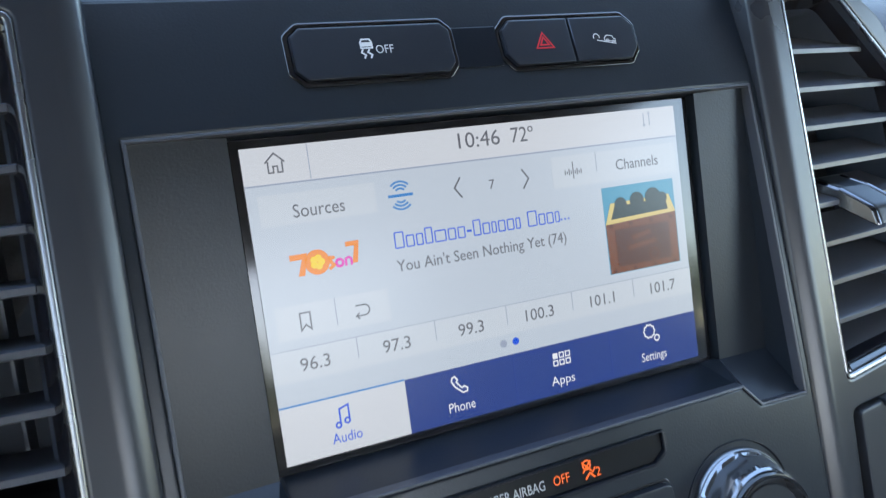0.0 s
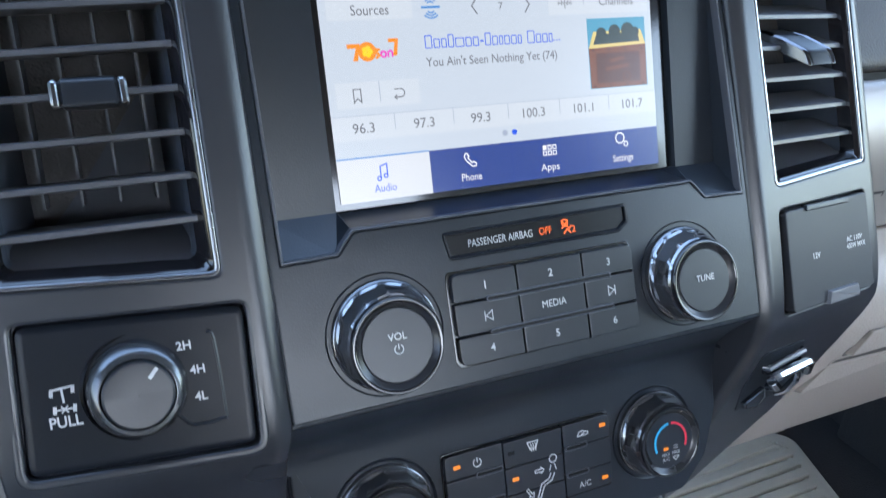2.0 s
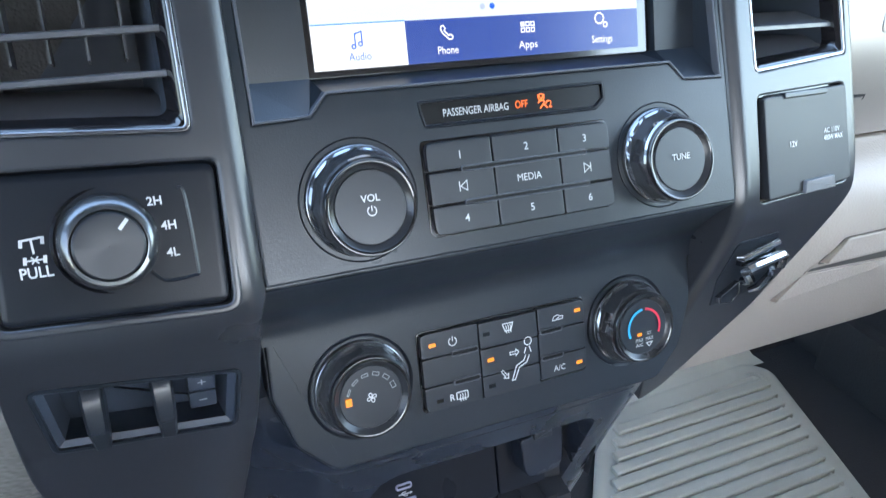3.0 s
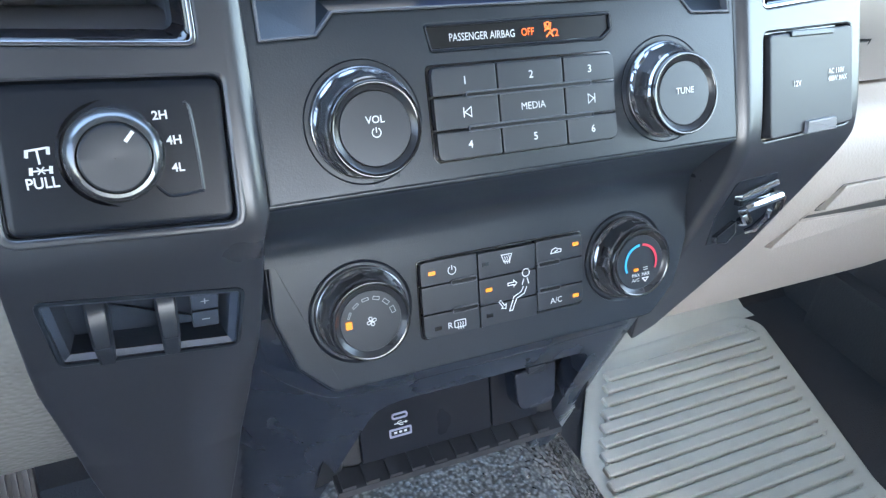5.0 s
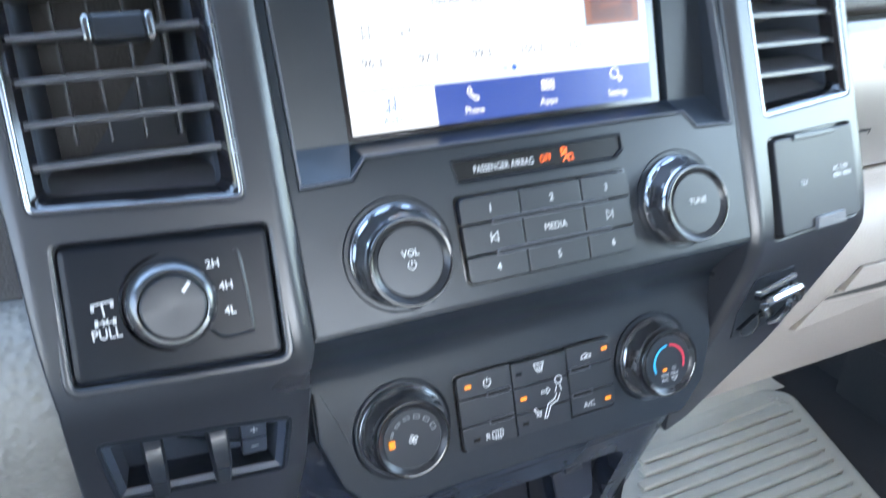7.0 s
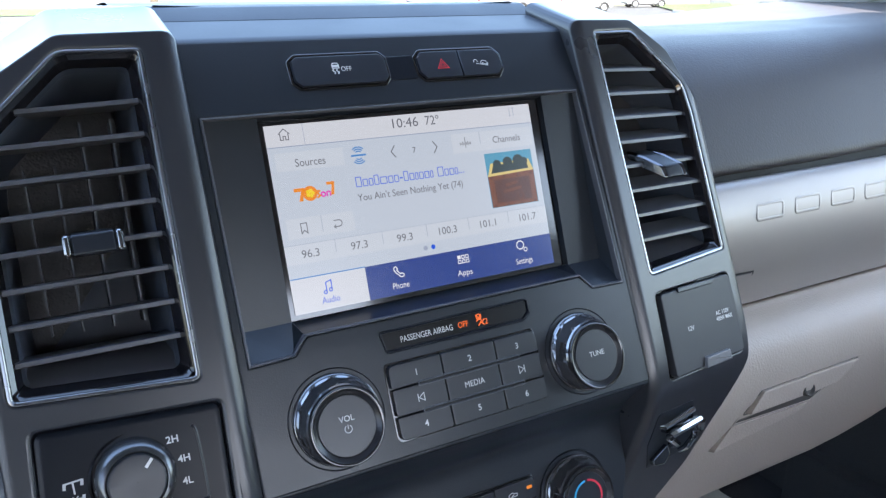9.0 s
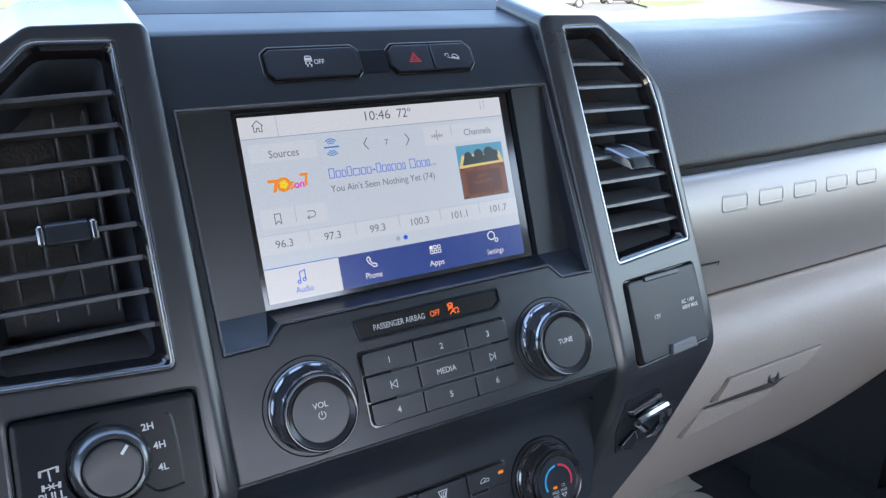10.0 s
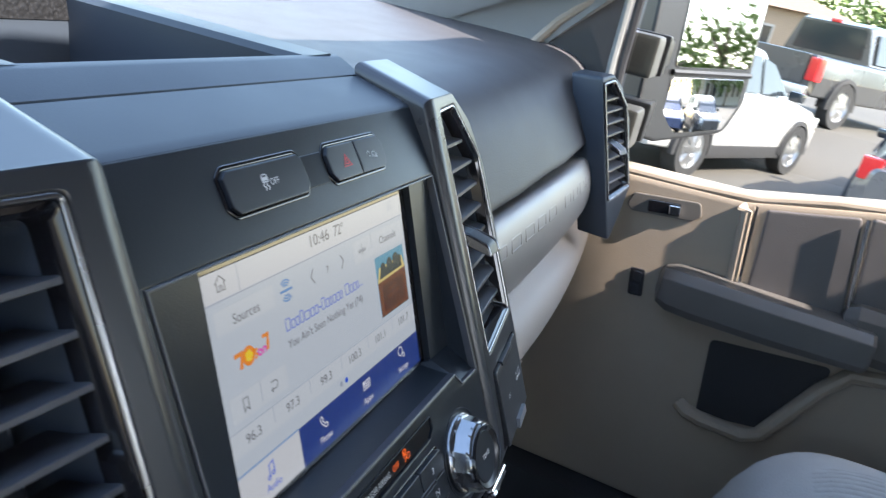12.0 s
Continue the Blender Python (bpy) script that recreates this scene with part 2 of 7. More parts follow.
def lathe(profile, cx, cz, y0, n=48, slope=0.0, lobes=0, lobe=0.0, lobe_rows=(), bm=None):
    """A turned body round an axis along y: profile rows are (radius, how far out of y0). slope: lean of the face it stands on."""
    bm = bm or bmesh.new()
    rows = []
    for k, (r, h) in enumerate(profile):
        row = []
        for i in range(n):
            a = 2 * math.pi * i / n
            rr = r
            if lobes and k in lobe_rows:
                rr = r * (1 - lobe * abs(math.sin(lobes * a / 2)) ** 6)
            dx, dz = rr * math.cos(a), rr * math.sin(a)
            row.append((cx + dx, y0 - h + slope * dz, cz + dz - slope * h))
        rows.append(row)
    loops(bm, rows)
    return bm


def sweep(points, radius, n=8, bm=None, flat_y=1.0):
    """A round bar along a line of points."""
    bm = bm or bmesh.new()
    pts = [Vector(p) for p in points]
    rows = []
    for i, p in enumerate(pts):
        d = (pts[min(i + 1, len(pts) - 1)] - pts[max(i - 1, 0)]).normalized()
        side = d.cross(Vector((0, 0, 1)) if abs(d.z) < 0.9 else Vector((1, 0, 0))).normalized()
        up = side.cross(d)
        r = radius[i] if isinstance(radius, (list, tuple)) else radius
        rows.append([tuple(p + (side * math.cos(2 * math.pi * k / n) + up * math.sin(2 * math.pi * k / n) * flat_y) * r) for k in range(n)])
    loops(bm, rows, True, True)
    return bm


def block(x0, x1, y0, y1, z0, z1, bev=0.0, bm=None, seg=2):
    bm = bm or bmesh.new()
    made = bmesh.ops.create_cube(bm, size=1.0, matrix=Matrix.LocRotScale(((x0 + x1) / 2, (y0 + y1) / 2, (z0 + z1) / 2), None, (x1 - x0, y1 - y0, z1 - z0)))
    if bev:
        edges = list({e for v in made["verts"] for e in v.link_edges})
        bmesh.ops.bevel(bm, geom=edges, offset=bev, segments=seg, profile=0.6, affect="EDGES")
    return bm


def extruded(profile, x0, x1, steps=1, closed=False, shift=None, bm=None, caps=False):
    """A sheet or body with the profile (y, z), drawn out along x. shift(x) moves the profile in y and z on the way."""
    bm = bm or bmesh.new()
    rows = []
    for i in range(steps + 1):
        x = x0 + (x1 - x0) * i / steps
        dy, dz = shift(x) if shift else (0, 0)
        rows.append([bm.verts.new((x, y + dy, z + dz)) for y, z in profile])
    m = len(profile)
    for a, b in zip(rows, rows[1:]):
        for i in range(m if closed else m - 1):
            j = (i + 1) % m
            bm.faces.new((a[i], a[j], b[j], b[i]))
    if caps:
        bm.faces.new(rows[0])
        bm.faces.new(rows[-1])
    return bm


def smooth_line(pts, n=6):
    """A curve through points (Catmull-Rom)."""
    out = []
    P = [Vector(p) for p in pts]
    for i in range(len(P) - 1):
        a, b, c, d = P[max(i - 1, 0)], P[i], P[i + 1], P[min(i + 2, len(P) - 1)]
        for k in range(n):
            t = k / n
            out.append(tuple(0.5 * ((2 * b) + (c - a) * t + (2 * a - 5 * b + 4 * c - d) * t * t + (3 * b - a - 3 * c + d) * t ** 3)))
    out.append(tuple(P[-1]))
    return out


def letters(text, size, x, z, front, proud=0.0002, align="CENTER", width=0.0, bold=0.0):
    """Flat letters in the built-in font, laid on y = front(x, z); size is the height of a capital."""
    cu = bpy.data.curves.new("letters", "FONT")
    cu.body, cu.size, cu.align_x, cu.offset = text, size / 0.73, align, bold
    cu.resolution_u = 3
    tmp = bpy.data.objects.new("letters", cu)
    scene.collection.objects.link(tmp)
    dg = bpy.context.evaluated_depsgraph_get()
    me = bpy.data.meshes.new_from_object(tmp.evaluated_get(dg))
    bpy.data.objects.remove(tmp)
    bpy.data.curves.remove(cu)
    xs = [v.co.x for v in me.vertices]
    k = width / (max(xs) - min(xs)) if width else 1.0
    for v in me.vertices:
        px, pz = x + v.co.x * k, z + v.co.y - size * 0.5
        v.co = (px, front(px, pz) - proud, pz)
    me.materials.clear()
    return me


def stroke(points, w, front, proud=0.0002, bm=None, closed=False):
    """A flat line of width w through points (x, z), laid on y = front(x, z)."""
    bm = bm or bmesh.new()
    P = [Vector(p) for p in points]
    n = len(P)
    rows = []
    for i, p in enumerate(P):
        a = P[i - 1] if (i or closed) else p
        b = P[(i + 1) % n] if (i < n - 1 or closed) else p
        e1, e2 = (p - a), (b - p)
        e1 = e1.normalized() if e1.length > 1e-9 else e2.normalized()
        e2 = e2.normalized() if e2.length > 1e-9 else e1
        m = Vector((-e1.y - e2.y, e1.x + e2.x))
        m = m / max(m.length_squared, 0.5) * 2 * (w / 2)
        rows.append([bm.verts.new((q.x, front(q.x, q.y) - proud, q.y)) for q in (p - m, p + m)])
    pairs = list(zip(rows, rows[1:])) + ([(rows[-1], rows[0])] if closed else [])
    for a, b in pairs:
        bm.faces.new((a[0], b[0], b[1], a[1]))
    return bm


def patch(pts, front, proud=0.0002, bm=None):
    bm = bm or bmesh.new()
    bm.faces.new([bm.verts.new((x, front(x, z) - proud, z)) for x, z in pts])
    return bm


def shrink(bm, cx, cz, k, front, proud=0.0002):
    """Makes a flat sign smaller about its middle."""
    for v in bm.verts:
        x, z = cx + (v.co.x - cx) * k, cz + (v.co.z - cz) * k
        v.co = (x, front(x, z) - proud, z)


def arc(cx, cz, r, a0, a1, n=12):
    return [(cx + r * math.cos(radians(a0 + (a1 - a0) * i / n)), cz + r * math.sin(radians(a0 + (a1 - a0) * i / n))) for i in range(n + 1)]


def circle(cx, cz, r, n=20):
    return arc(cx, cz, r, 0, 360, n)[:-1]


def fascia(x, z):
    """The leaning face of the centre panel below the screen."""
    return -0.0152 + 0.0964 * z


def pillar_face(x, z):
    """The face of the two upright bezels beside the centre panel."""
    return -0.0152 + 0.0964 * z + 0.13 * (abs(x) - 0.146)


def brow(x, z):
    """The face above the screen."""
    return -0.0070 + (z - 0.058) * (0.0115 / 0.0427)


def mirror_x(pts, side):
    return [(side * x, z) for x, z in pts]

# ---- the dashboard's large forms ----


def column_face(x, z):
    """The bezel beside the centre panel: upright above, folded back below."""
    u, l = -0.0152 + 0.0964 * z, -0.0293 + 0.77 * (-0.146 - z)
    roll = max(0.0, 0.1345 - abs(x)) / 0.0095
    outer = max(0.0, abs(x) - 0.2285) / 0.009
    round_ = 6.0 * (x + 0.187) ** 2 * min(1.0, max(0.0, (-0.208 - z) / 0.09)) if x < 0 else 0.0
    return 0.5 * (u + l + math.sqrt((u - l) ** 2 + 0.009 ** 2)) - 0.002 + 0.13 * (abs(x) - 0.146) + 0.0046 * roll * roll + 0.003 * outer * outer + round_


def centre_face(x, z):
    if z > 0.058:
        return brow(x, z)
    if z > -0.0715:
        return -0.0070 - (0.058 - z) * 0.1166
    return fascia(x, z)


dashboard = thing("dashboard", "black and grey truck dashboard with a tall centre stack", "dashboard", STACK, kind="structure")

COL_LOW = {-1: [(0.1250, -0.138), (0.1288, -0.150), (0.1300, -0.188), (0.1332, -0.2417), (0.1418, -0.330), (0.1500, -0.40), (0.2150, -0.40), (0.2275, -0.310), (0.2335, -0.225)], 1: [(0.1250, -0.255), (0.1450, -0.300), (0.1620, -0.290), (0.2050, -0.2278)]}
COL_OUT = [ (0.2300, -0.146), (0.2325, -0.1175), (0.2355, -0.02), (0.2388, 0.0354), (0.2136, 0.0836), (0.181, 0.1050), (0.1250, 0.1035)]
VENT_OUT = [(0.1425, 0.0954), (0.1816, 0.0972), (0.2237, 0.0576), (0.2263, 0.036), (0.2257, -0.0660), (0.1440, -0.0716)]
VENT_R = [0.004, 0.012, 0.016, 0.02, 0.004, 0.004]
SW_OUT = [(-0.2205, -0.1665), (-0.1386, -0.1745), (-0.1412, -0.2112), (-0.2185, -0.2060)]
BRAKE_HOLE = rounded(SW_OUT, 0.004)
PANEL4 = [(-0.2200, -0.0786), (-0.1365, -0.0824), (-0.1388, -0.1404), (-0.2230, -0.1374)]
OUTLET = [(0.1445, -0.0838), (0.2225, -0.0822), (0.2225, -0.1395), (0.1425, -0.1415)]

for side in (-1, 1):
    outline = rounded(mirror_x(COL_LOW[side] + COL_OUT, side), ([0.006, 0.006, 0.01, 0.02, 0.02, 0.004, 0.004, 0.02, 0.02] if side < 0 else [0.004, 0.004, 0.012, 0.03]) + [0.01, 0.02, 0.03, 0.03, 0.02, 0.012, 0.006], 4)
    vent = rounded(mirror_x(VENT_OUT, side), VENT_R, 4)
    holes = [vent, BRAKE_HOLE if side < 0 else rounded(OUTLET, 0.004), rounded(PANEL4, 0.004)][:3 if side < 0 else 2]
    part("column_bezel", plate(outline, holes, column_face, 0.045, 0.0012, 0.62, 0.0045, 0.0015), M_COLUMN, dashboard, "dark metallic grey upright bezel", even=False)

# the centre panel with the hooded opening for the screen
HOOD = [(-0.1205, 0.0575), (-0.1205, -0.0715), (-0.0970, -0.0708), (-0.0890, -0.0620), (0.0890, -0.0620), (0.0970, -0.0708), (0.1215, -0.0715), (0.1215, 0.0575)]
centre_out = [(-0.1257, -0.1370), (0.1257, -0.1370), (0.1257, 0.1007), (-0.1257, 0.1007)]
PASS_OUT = [(-0.0492, -0.0692), (-0.0470, -0.0800), (0.0420, -0.0800), (0.0474, -0.0760), (0.0474, -0.0686)]
part("centre_panel", plate(centre_out, [HOOD, rounded(PASS_OUT, 0.0015)], centre_face, 0.03, 0.0012, 0.0, 0.012), M_PANEL, dashboard, even=False)
# raised rim, paler than the panel to paint in the highlight on its edge
part("hood_highlight_rim", ring_band(inset(HOOD, -0.0002), 0.0013, centre_face, 0.0007), M_SLAT, dashboard)
# inside of the hood: side cheeks, their upright walls, the sloping ledge below the screen
hood = bmesh.new()


def quad(bm, *p):
    bm.faces.new([bm.verts.new(q) for q in p])


for s, xo, xi in ((-1, 0.1205, 0.0905), (1, 0.1215, 0.0955)):
    f = lambda x, z: centre_face(x, z) + 0.001
    quad(hood, (s * xi, -0.003, 0.0560), (s * (xo - 0.001), -0.004, 0.0570), (s * (xo - 0.001), -0.004, -0.0550), (s * xi, -0.003, -0.0550))
    quad(hood, (s * (xo - 0.001), -0.004, 0.0570), (s * xo, f(xo, 0.0575), 0.0575), (s * xo, f(xo, -0.0715), -0.0715), (s * (xo - 0.001), -0.004, -0.0550))
    quad(hood, (s * xi, -0.003, 0.0560), (s * xi, 0.004, 0.0555), (s * xi, 0.004, -0.0550), (s * xi, -0.003, -0.0550))
    quad(hood, (s * (xo - 0.001), -0.004, -0.0550), (s * xo, f(xo, -0.0715), -0.0715), (s * 0.0970, f(0, -0.0708), -0.0708), (s * xi, -0.003, -0.0550))
    quad(hood, (s * xi, -0.003, -0.0550), (s * 0.0970, f(0, -0.0708), -0.0708), (s * 0.0890, f(0, -0.062), -0.0620), (s * 0.0885, 0.002, -0.0556))
    quad(hood, (s * xi, -0.003, -0.0550), (s * 0.0885, 0.002, -0.0556), (s * xi, 0.004, -0.0550))
quad(hood, (-0.0885, 0.002, -0.0556), (0.0885, 0.002, -0.0556), (0.0890, f(0, -0.062), -0.0620), (-0.0890, f(0, -0.062), -0.0620))
quad(hood, (-0.0905, 0.004, 0.0552), (0.0955, 0.004, 0.0552), (0.1205, -0.006, 0.0575), (-0.1195, -0.006, 0.0575))
bmesh.ops.remove_doubles(hood, verts=hood.verts, dist=0.0004)
part("screen_hood", hood, M_PANEL, dashboard, smooth=False)
# rounded brow over the panel, and the seam behind it
part("brow_cap", extruded([(0.02, 0.092), (0.0052, 0.0985), (0.0046, 0.1003), (0.0060, 0.1020), (0.0090, 0.1042), (0.0378, 0.1224), (0.0384, 0.1205), (0.05, 0.118)], -0.1262, 0.1262), M_CAP, dashboard)
part("top_cap", extruded([(0.05, 0.118), (0.0392, 0.1210), (0.0396, 0.1234), (0.0520, 0.1350), (0.0560, 0.1378), (0.0590, 0.1378), (0.0600, 0.1340), (0.066, 0.085)], -0.133, 0.133), M_CAP, dashboard)

# the band between the radio panel and the climate panel, hollow and glossy
band = smooth_line([(fascia(0, -0.137) + 0.001, -0.1366), (-0.0270, -0.1386), (-0.0230, -0.1406), (-0.0120, -0.1470), (-0.0010, -0.1545), (0.0050, -0.1605), (0.0074, -0.1665), (0.0078, -0.1730)], 5)
part("shadow_band", extruded(band, -0.1258, 0.1258), M_PANEL, dashboard)

# the lower body of the stack, with the open bin


def lower_body(x, z):
    """Stands forward round the bin and rounds off to the columns at both sides."""
    mid = 0.014 + 0.75 * max(0.0, -0.235 - z)
    t = min(1.0, max(0.0, (abs(x) - 0.094) / 0.044))
    return mid + (max(mid, column_face(x, z) + 0.006) - mid) * t * t


def between(table, z):
    """Reads a table of (z, x), z falling."""
    for (z0, x0), (z1, x1) in zip(table, table[1:]):
        if z1 <= z <= z0:
            return x0 + (x1 - x0) * (z0 - z) / (z0 - z1)
    return table[-1][1]


LEG_OUT = {-1: [(-0.20, -0.142), (-0.25, -0.143), (-0.33, -0.149), (-0.43, -0.160)], 1: [(-0.20, 0.1265), (-0.225, 0.1265), (-0.262, 0.122), (-0.315, 0.115), (-0.43, 0.125)]}
LEG_IN = {-1: [(-0.277, -0.052), (-0.2785, -0.060), (-0.282, -0.0660), (-0.290, -0.0705), (-0.348, -0.087), (-0.43, -0.111)], 1: [(-0.277, 0.070), (-0.279, 0.078), (-0.284, 0.082), (-0.33, 0.083), (-0.43, 0.080)]}
body = bmesh.new()


def body_sheet(zs, left, right, n):
    rows = [[body.verts.new((x, lower_body(x, z), z)) for x in [left(z) + (right(z) - left(z)) * i / n for i in range(n + 1)]] for z in zs]
    for a, b in zip(rows, rows[1:]):
        for i in range(n):
            body.faces.new((a[i], a[i + 1], b[i + 1], b[i]))


Z_LIP = [-0.20 - 0.0055 * i for i in range(14)] + [-0.277]
Z_LEG = [-0.277, -0.2778, -0.2785, -0.280, -0.282, -0.285, -0.290] + [-0.296 - 0.0067 * i for i in range(21)]
body_sheet(Z_LIP, lambda z: between(LEG_OUT[-1], z), lambda z: between(LEG_OUT[1], z), 60)
body_sheet(Z_LEG, lambda z: between(LEG_OUT[-1], z), lambda z: between(LEG_IN[-1], z), 24)
body_sheet(Z_LEG, lambda z: between(LEG_IN[1], z), lambda z: between(LEG_OUT[1], z), 16)
edge = [(between(LEG_IN[-1], z), z) for z in reversed(Z_LEG)] + [(between(LEG_IN[1], z), z) for z in Z_LEG]
for (x0, z0), (x1, z1) in zip(edge, edge[1:]):
    quad(body, (x0, lower_body(x0, z0), z0), (x1, lower_body(x1, z1), z1), (x1, lower_body(x1, z1) + 0.02, z1 + 0.002), (x0, lower_body(x0, z0) + 0.02, z0 + 0.002))
bmesh.ops.remove_doubles(body, verts=body.verts, dist=0.0003)
part("lower_body", body, M_SLATE, dashboard, "slate-grey lower stack body around an open bin", even=False)
part("body_seam", sweep([(x, lower_body(x, z) - 0.0001, z) for x, z in smooth_line([(-0.1300, -0.2350), (-0.1120, -0.2500), (-0.0880, -0.2585), (-0.050, -0.2600), (0.05, -0.2600), (0.100, -0.2580)], 5)], 0.0004, 5), M_VENT, dashboard)
bin_in = bmesh.new()
quad(bin_in, (-0.10, 0.100, -0.270), (0.11, 0.100, -0.270), (0.11, 0.100, -0.347), (-0.10, 0.100, -0.347))
quad(bin_in, (-0.10, 0.100, -0.271), (0.11, 0.100, -0.271), (0.11, 0.045, -0.271), (-0.10, 0.045, -0.271))
quad(bin_in, (-0.086, 0.050, -0.270), (-0.066, 0.101, -0.270), (-0.080, 0.101, -0.35), (-0.100, 0.095, -0.35))
quad(bin_in, (0.092, 0.050, -0.270), (0.092, 0.101, -0.270), (0.104, 0.101, -0.35), (0.104, 0.095, -0.35))
part("bin_lining", bin_in, M_VENT, dashboard, smooth=False)

# passenger's side: soft upper pad, satin trim, lower dash
pad_top = [(0.443, 0.246), (0.30, 0.195), (0.20, 0.1585), (0.12, 0.1285), (0.092, 0.1150), (0.068, 0.0960), (0.052, 0.0680), (0.043, 0.0350), (0.037, 0.0060), (0.0350, -0.0080), (0.0400, -0.0125), (0.060, -0.013)]
trim_face = [(0.060, -0.0185), (0.037, -0.0190), (0.0290, -0.0225), (0.0250, -0.0320), (0.0235, -0.0500), (0.0270, -0.0720), (0.0360, -0.0930), (0.0500, -0.1110), (0.0640, -0.1245), (0.0700, -0.1275), (0.09, -0.128)]
lower_face = [(0.09, -0.1296), (0.0718, -0.1296), (0.0665, -0.1345), (0.0540, -0.1480), (0.0475, -0.1640), (0.0500, -0.1850), (0.0620, -0.2080), (0.0880, -0.2380), (0.1300, -0.2800), (0.1750, -0.3220), (0.1990, -0.3440), (0.2080, -0.3490), (0.2200, -0.3480), (0.32, -0.33)]


def bow(x):
    """The dash curves a little away towards the door."""
    return 0.02 * max(0.0, (abs(x) - 0.5) / 0.4) ** 2, 0.0


part("upper_pad", extruded(smooth_line(pad_top, 4), 0.134, 0.935, 8, shift=lambda x: (0.25 * bow(x)[0], 0.003 * (x > 0.5) + 0.02 * max(0.0, x - 0.65) / 0.285)), M_PAD, dashboard, "black grained soft dash pad")
trim = part("trim_panel", extruded(smooth_line(trim_face, 4), 0.232, 0.80, 6, shift=bow), M_SILVER, dashboard, "satin silver-grey trim panel")
lower_bm = bmesh.new()
rows = []
for i in range(15):
    x = 0.20 + 0.05 * i
    k = 0.30 * max(0.0, (x - 0.55) / 0.35) ** 1.5      # it grows shallower towards the door
    rows.append([lower_bm.verts.new((x, 0.06 + (y - 0.06) * (1 - k) + bow(x)[0], -0.133 + (z + 0.133) * (1 - k))) for y, z in smooth_line(lower_face, 4)])
for a, b in zip(rows, rows[1:]):
    for k in range(len(a) - 1):
        lower_bm.faces.new((a[k], a[k + 1], b[k + 1], b[k]))
part("lower_dash", lower_bm, M_GREY, dashboard, "stone-grey grained lower dash")
part("seam_backing", block(0.14, 0.85, 0.085, 0.095, -0.14, 0.0), M_VENT, dashboard)
# driver's side: pad, cluster hood and knee panel
pad_left = [(0.443, 0.246), (0.20, 0.1585), (0.12, 0.1285), (0.096, 0.1150), (0.090, 0.0960), (0.088, 0.05), (0.088, -0.06), (0.092, -0.115)]
part("upper_pad", extruded(smooth_line(pad_left, 4), -0.935, -0.134, 4), M_PAD, dashboard, "black grained soft dash pad")
knee = [(0.100, -0.1120), (0.0800, -0.1150), (0.0640, -0.1290), (0.0560, -0.1500), (0.0580, -0.1800), (0.0780, -0.2150), (0.1200, -0.2600), (0.2120, -0.3440), (0.25, -0.345)]
part("knee_panel", extruded(smooth_line(knee, 4), -0.80, -0.20, 3), M_KNEE, dashboard, "grey leather-grained knee panel")
hoodlet = bmesh.new()
rows = []
for i in range(9):
    y = 0.05 + 0.028 * i
    rows.append([(x, y, 0.09 + 0.36 * (y - 0.05) + 0.075 * math.cos((x + 0.40) / 0.213 * math.pi / 2) ** 0.6 * (1 - 0.09 * i)) for x in [-0.40 + 0.2129 * math.sin(math.pi / 2 * k / 9) for k in range(-9, 10)]])
for a, b in zip(rows, rows[1:]):
    va, vb = [hoodlet.verts.new(p) for p in a], [hoodlet.verts.new(p) for p in b]
    for k in range(18):
        hoodlet.faces.new((va[k], va[k + 1], vb[k + 1], vb[k]))
part("cluster_hood", hoodlet, M_PAD, dashboard)

# top of the stack: open tray between two rims (rim profiles in the cab's level frame)
cab_dash = thing("dash_top", "black dash top with an open storage tray", "dashboard", CAB, kind="structure")
for s in (-1, 1):
    rim = bmesh.new()
    rows = []
    for i in range(12):
        y = 0.0985 + 0.038 * i
        f = i / 11
        xi, top = 0.094 + 0.012 * f, 0.1100 - 0.006 * f
        prof = [(xi + 0.003, top - 0.06), (xi, top - 0.004), (xi + 0.003, top), (xi + 0.03, top + 0.001), (xi + 0.042 + 0.02 * f, top - 0.006), (xi + 0.058 + 0.03 * f, top - 0.022), (xi + 0.08 + 0.05 * f, 0.078)]
        rows.append([rim.verts.new((s * x, y, z)) for x, z in prof])
    for a, b in zip(rows, rows[1:]):
        for k in range(len(a) - 1):
            rim.faces.new((a[k], a[k + 1], b[k + 1], b[k]))
    part("tray_rim", rim, M_CAP, cab_dash)
tray = bmesh.new()
quad(tray, (-0.10, 0.08, 0.052), (0.10, 0.08, 0.052), (0.104, 0.30, 0.058), (-0.104, 0.30, 0.058))
quad(tray, (-0.108, 0.290, 0.05), (0.108, 0.290, 0.05), (0.108, 0.292, 0.088), (-0.108, 0.292, 0.088))
part("tray_floor", tray, M_CAP, cab_dash, smooth=False)
part("tray_mat", block(-0.09, 0.09, 0.11, 0.28, 0.053, 0.059, 0.002), M_VENT, cab_dash)
grille = bmesh.new()
quad(grille, (-0.106, 0.291, 0.0885), (0.106, 0.291, 0.0885), (0.106, 0.294, 0.1025), (-0.106, 0.294, 0.1025))
M_MESH = material("black_speaker_mesh", (0.010, 0.011, 0.013), 0.7, grain=0.6, grain_size=0.0026, voronoi=True, spec=0.15, groove_shade=0.6)
part("speaker_grille", grille, M_MESH, cab_dash, "black perforated speaker grille")
part("rear_ridge", extruded(smooth_line([(0.2935, 0.102), (0.295, 0.1055), (0.302, 0.108), (0.33, 0.110), (0.42, 0.106), (0.54, 0.095)], 4), -0.13, 0.13), M_CAP, cab_dash)

# ---- air vents ----


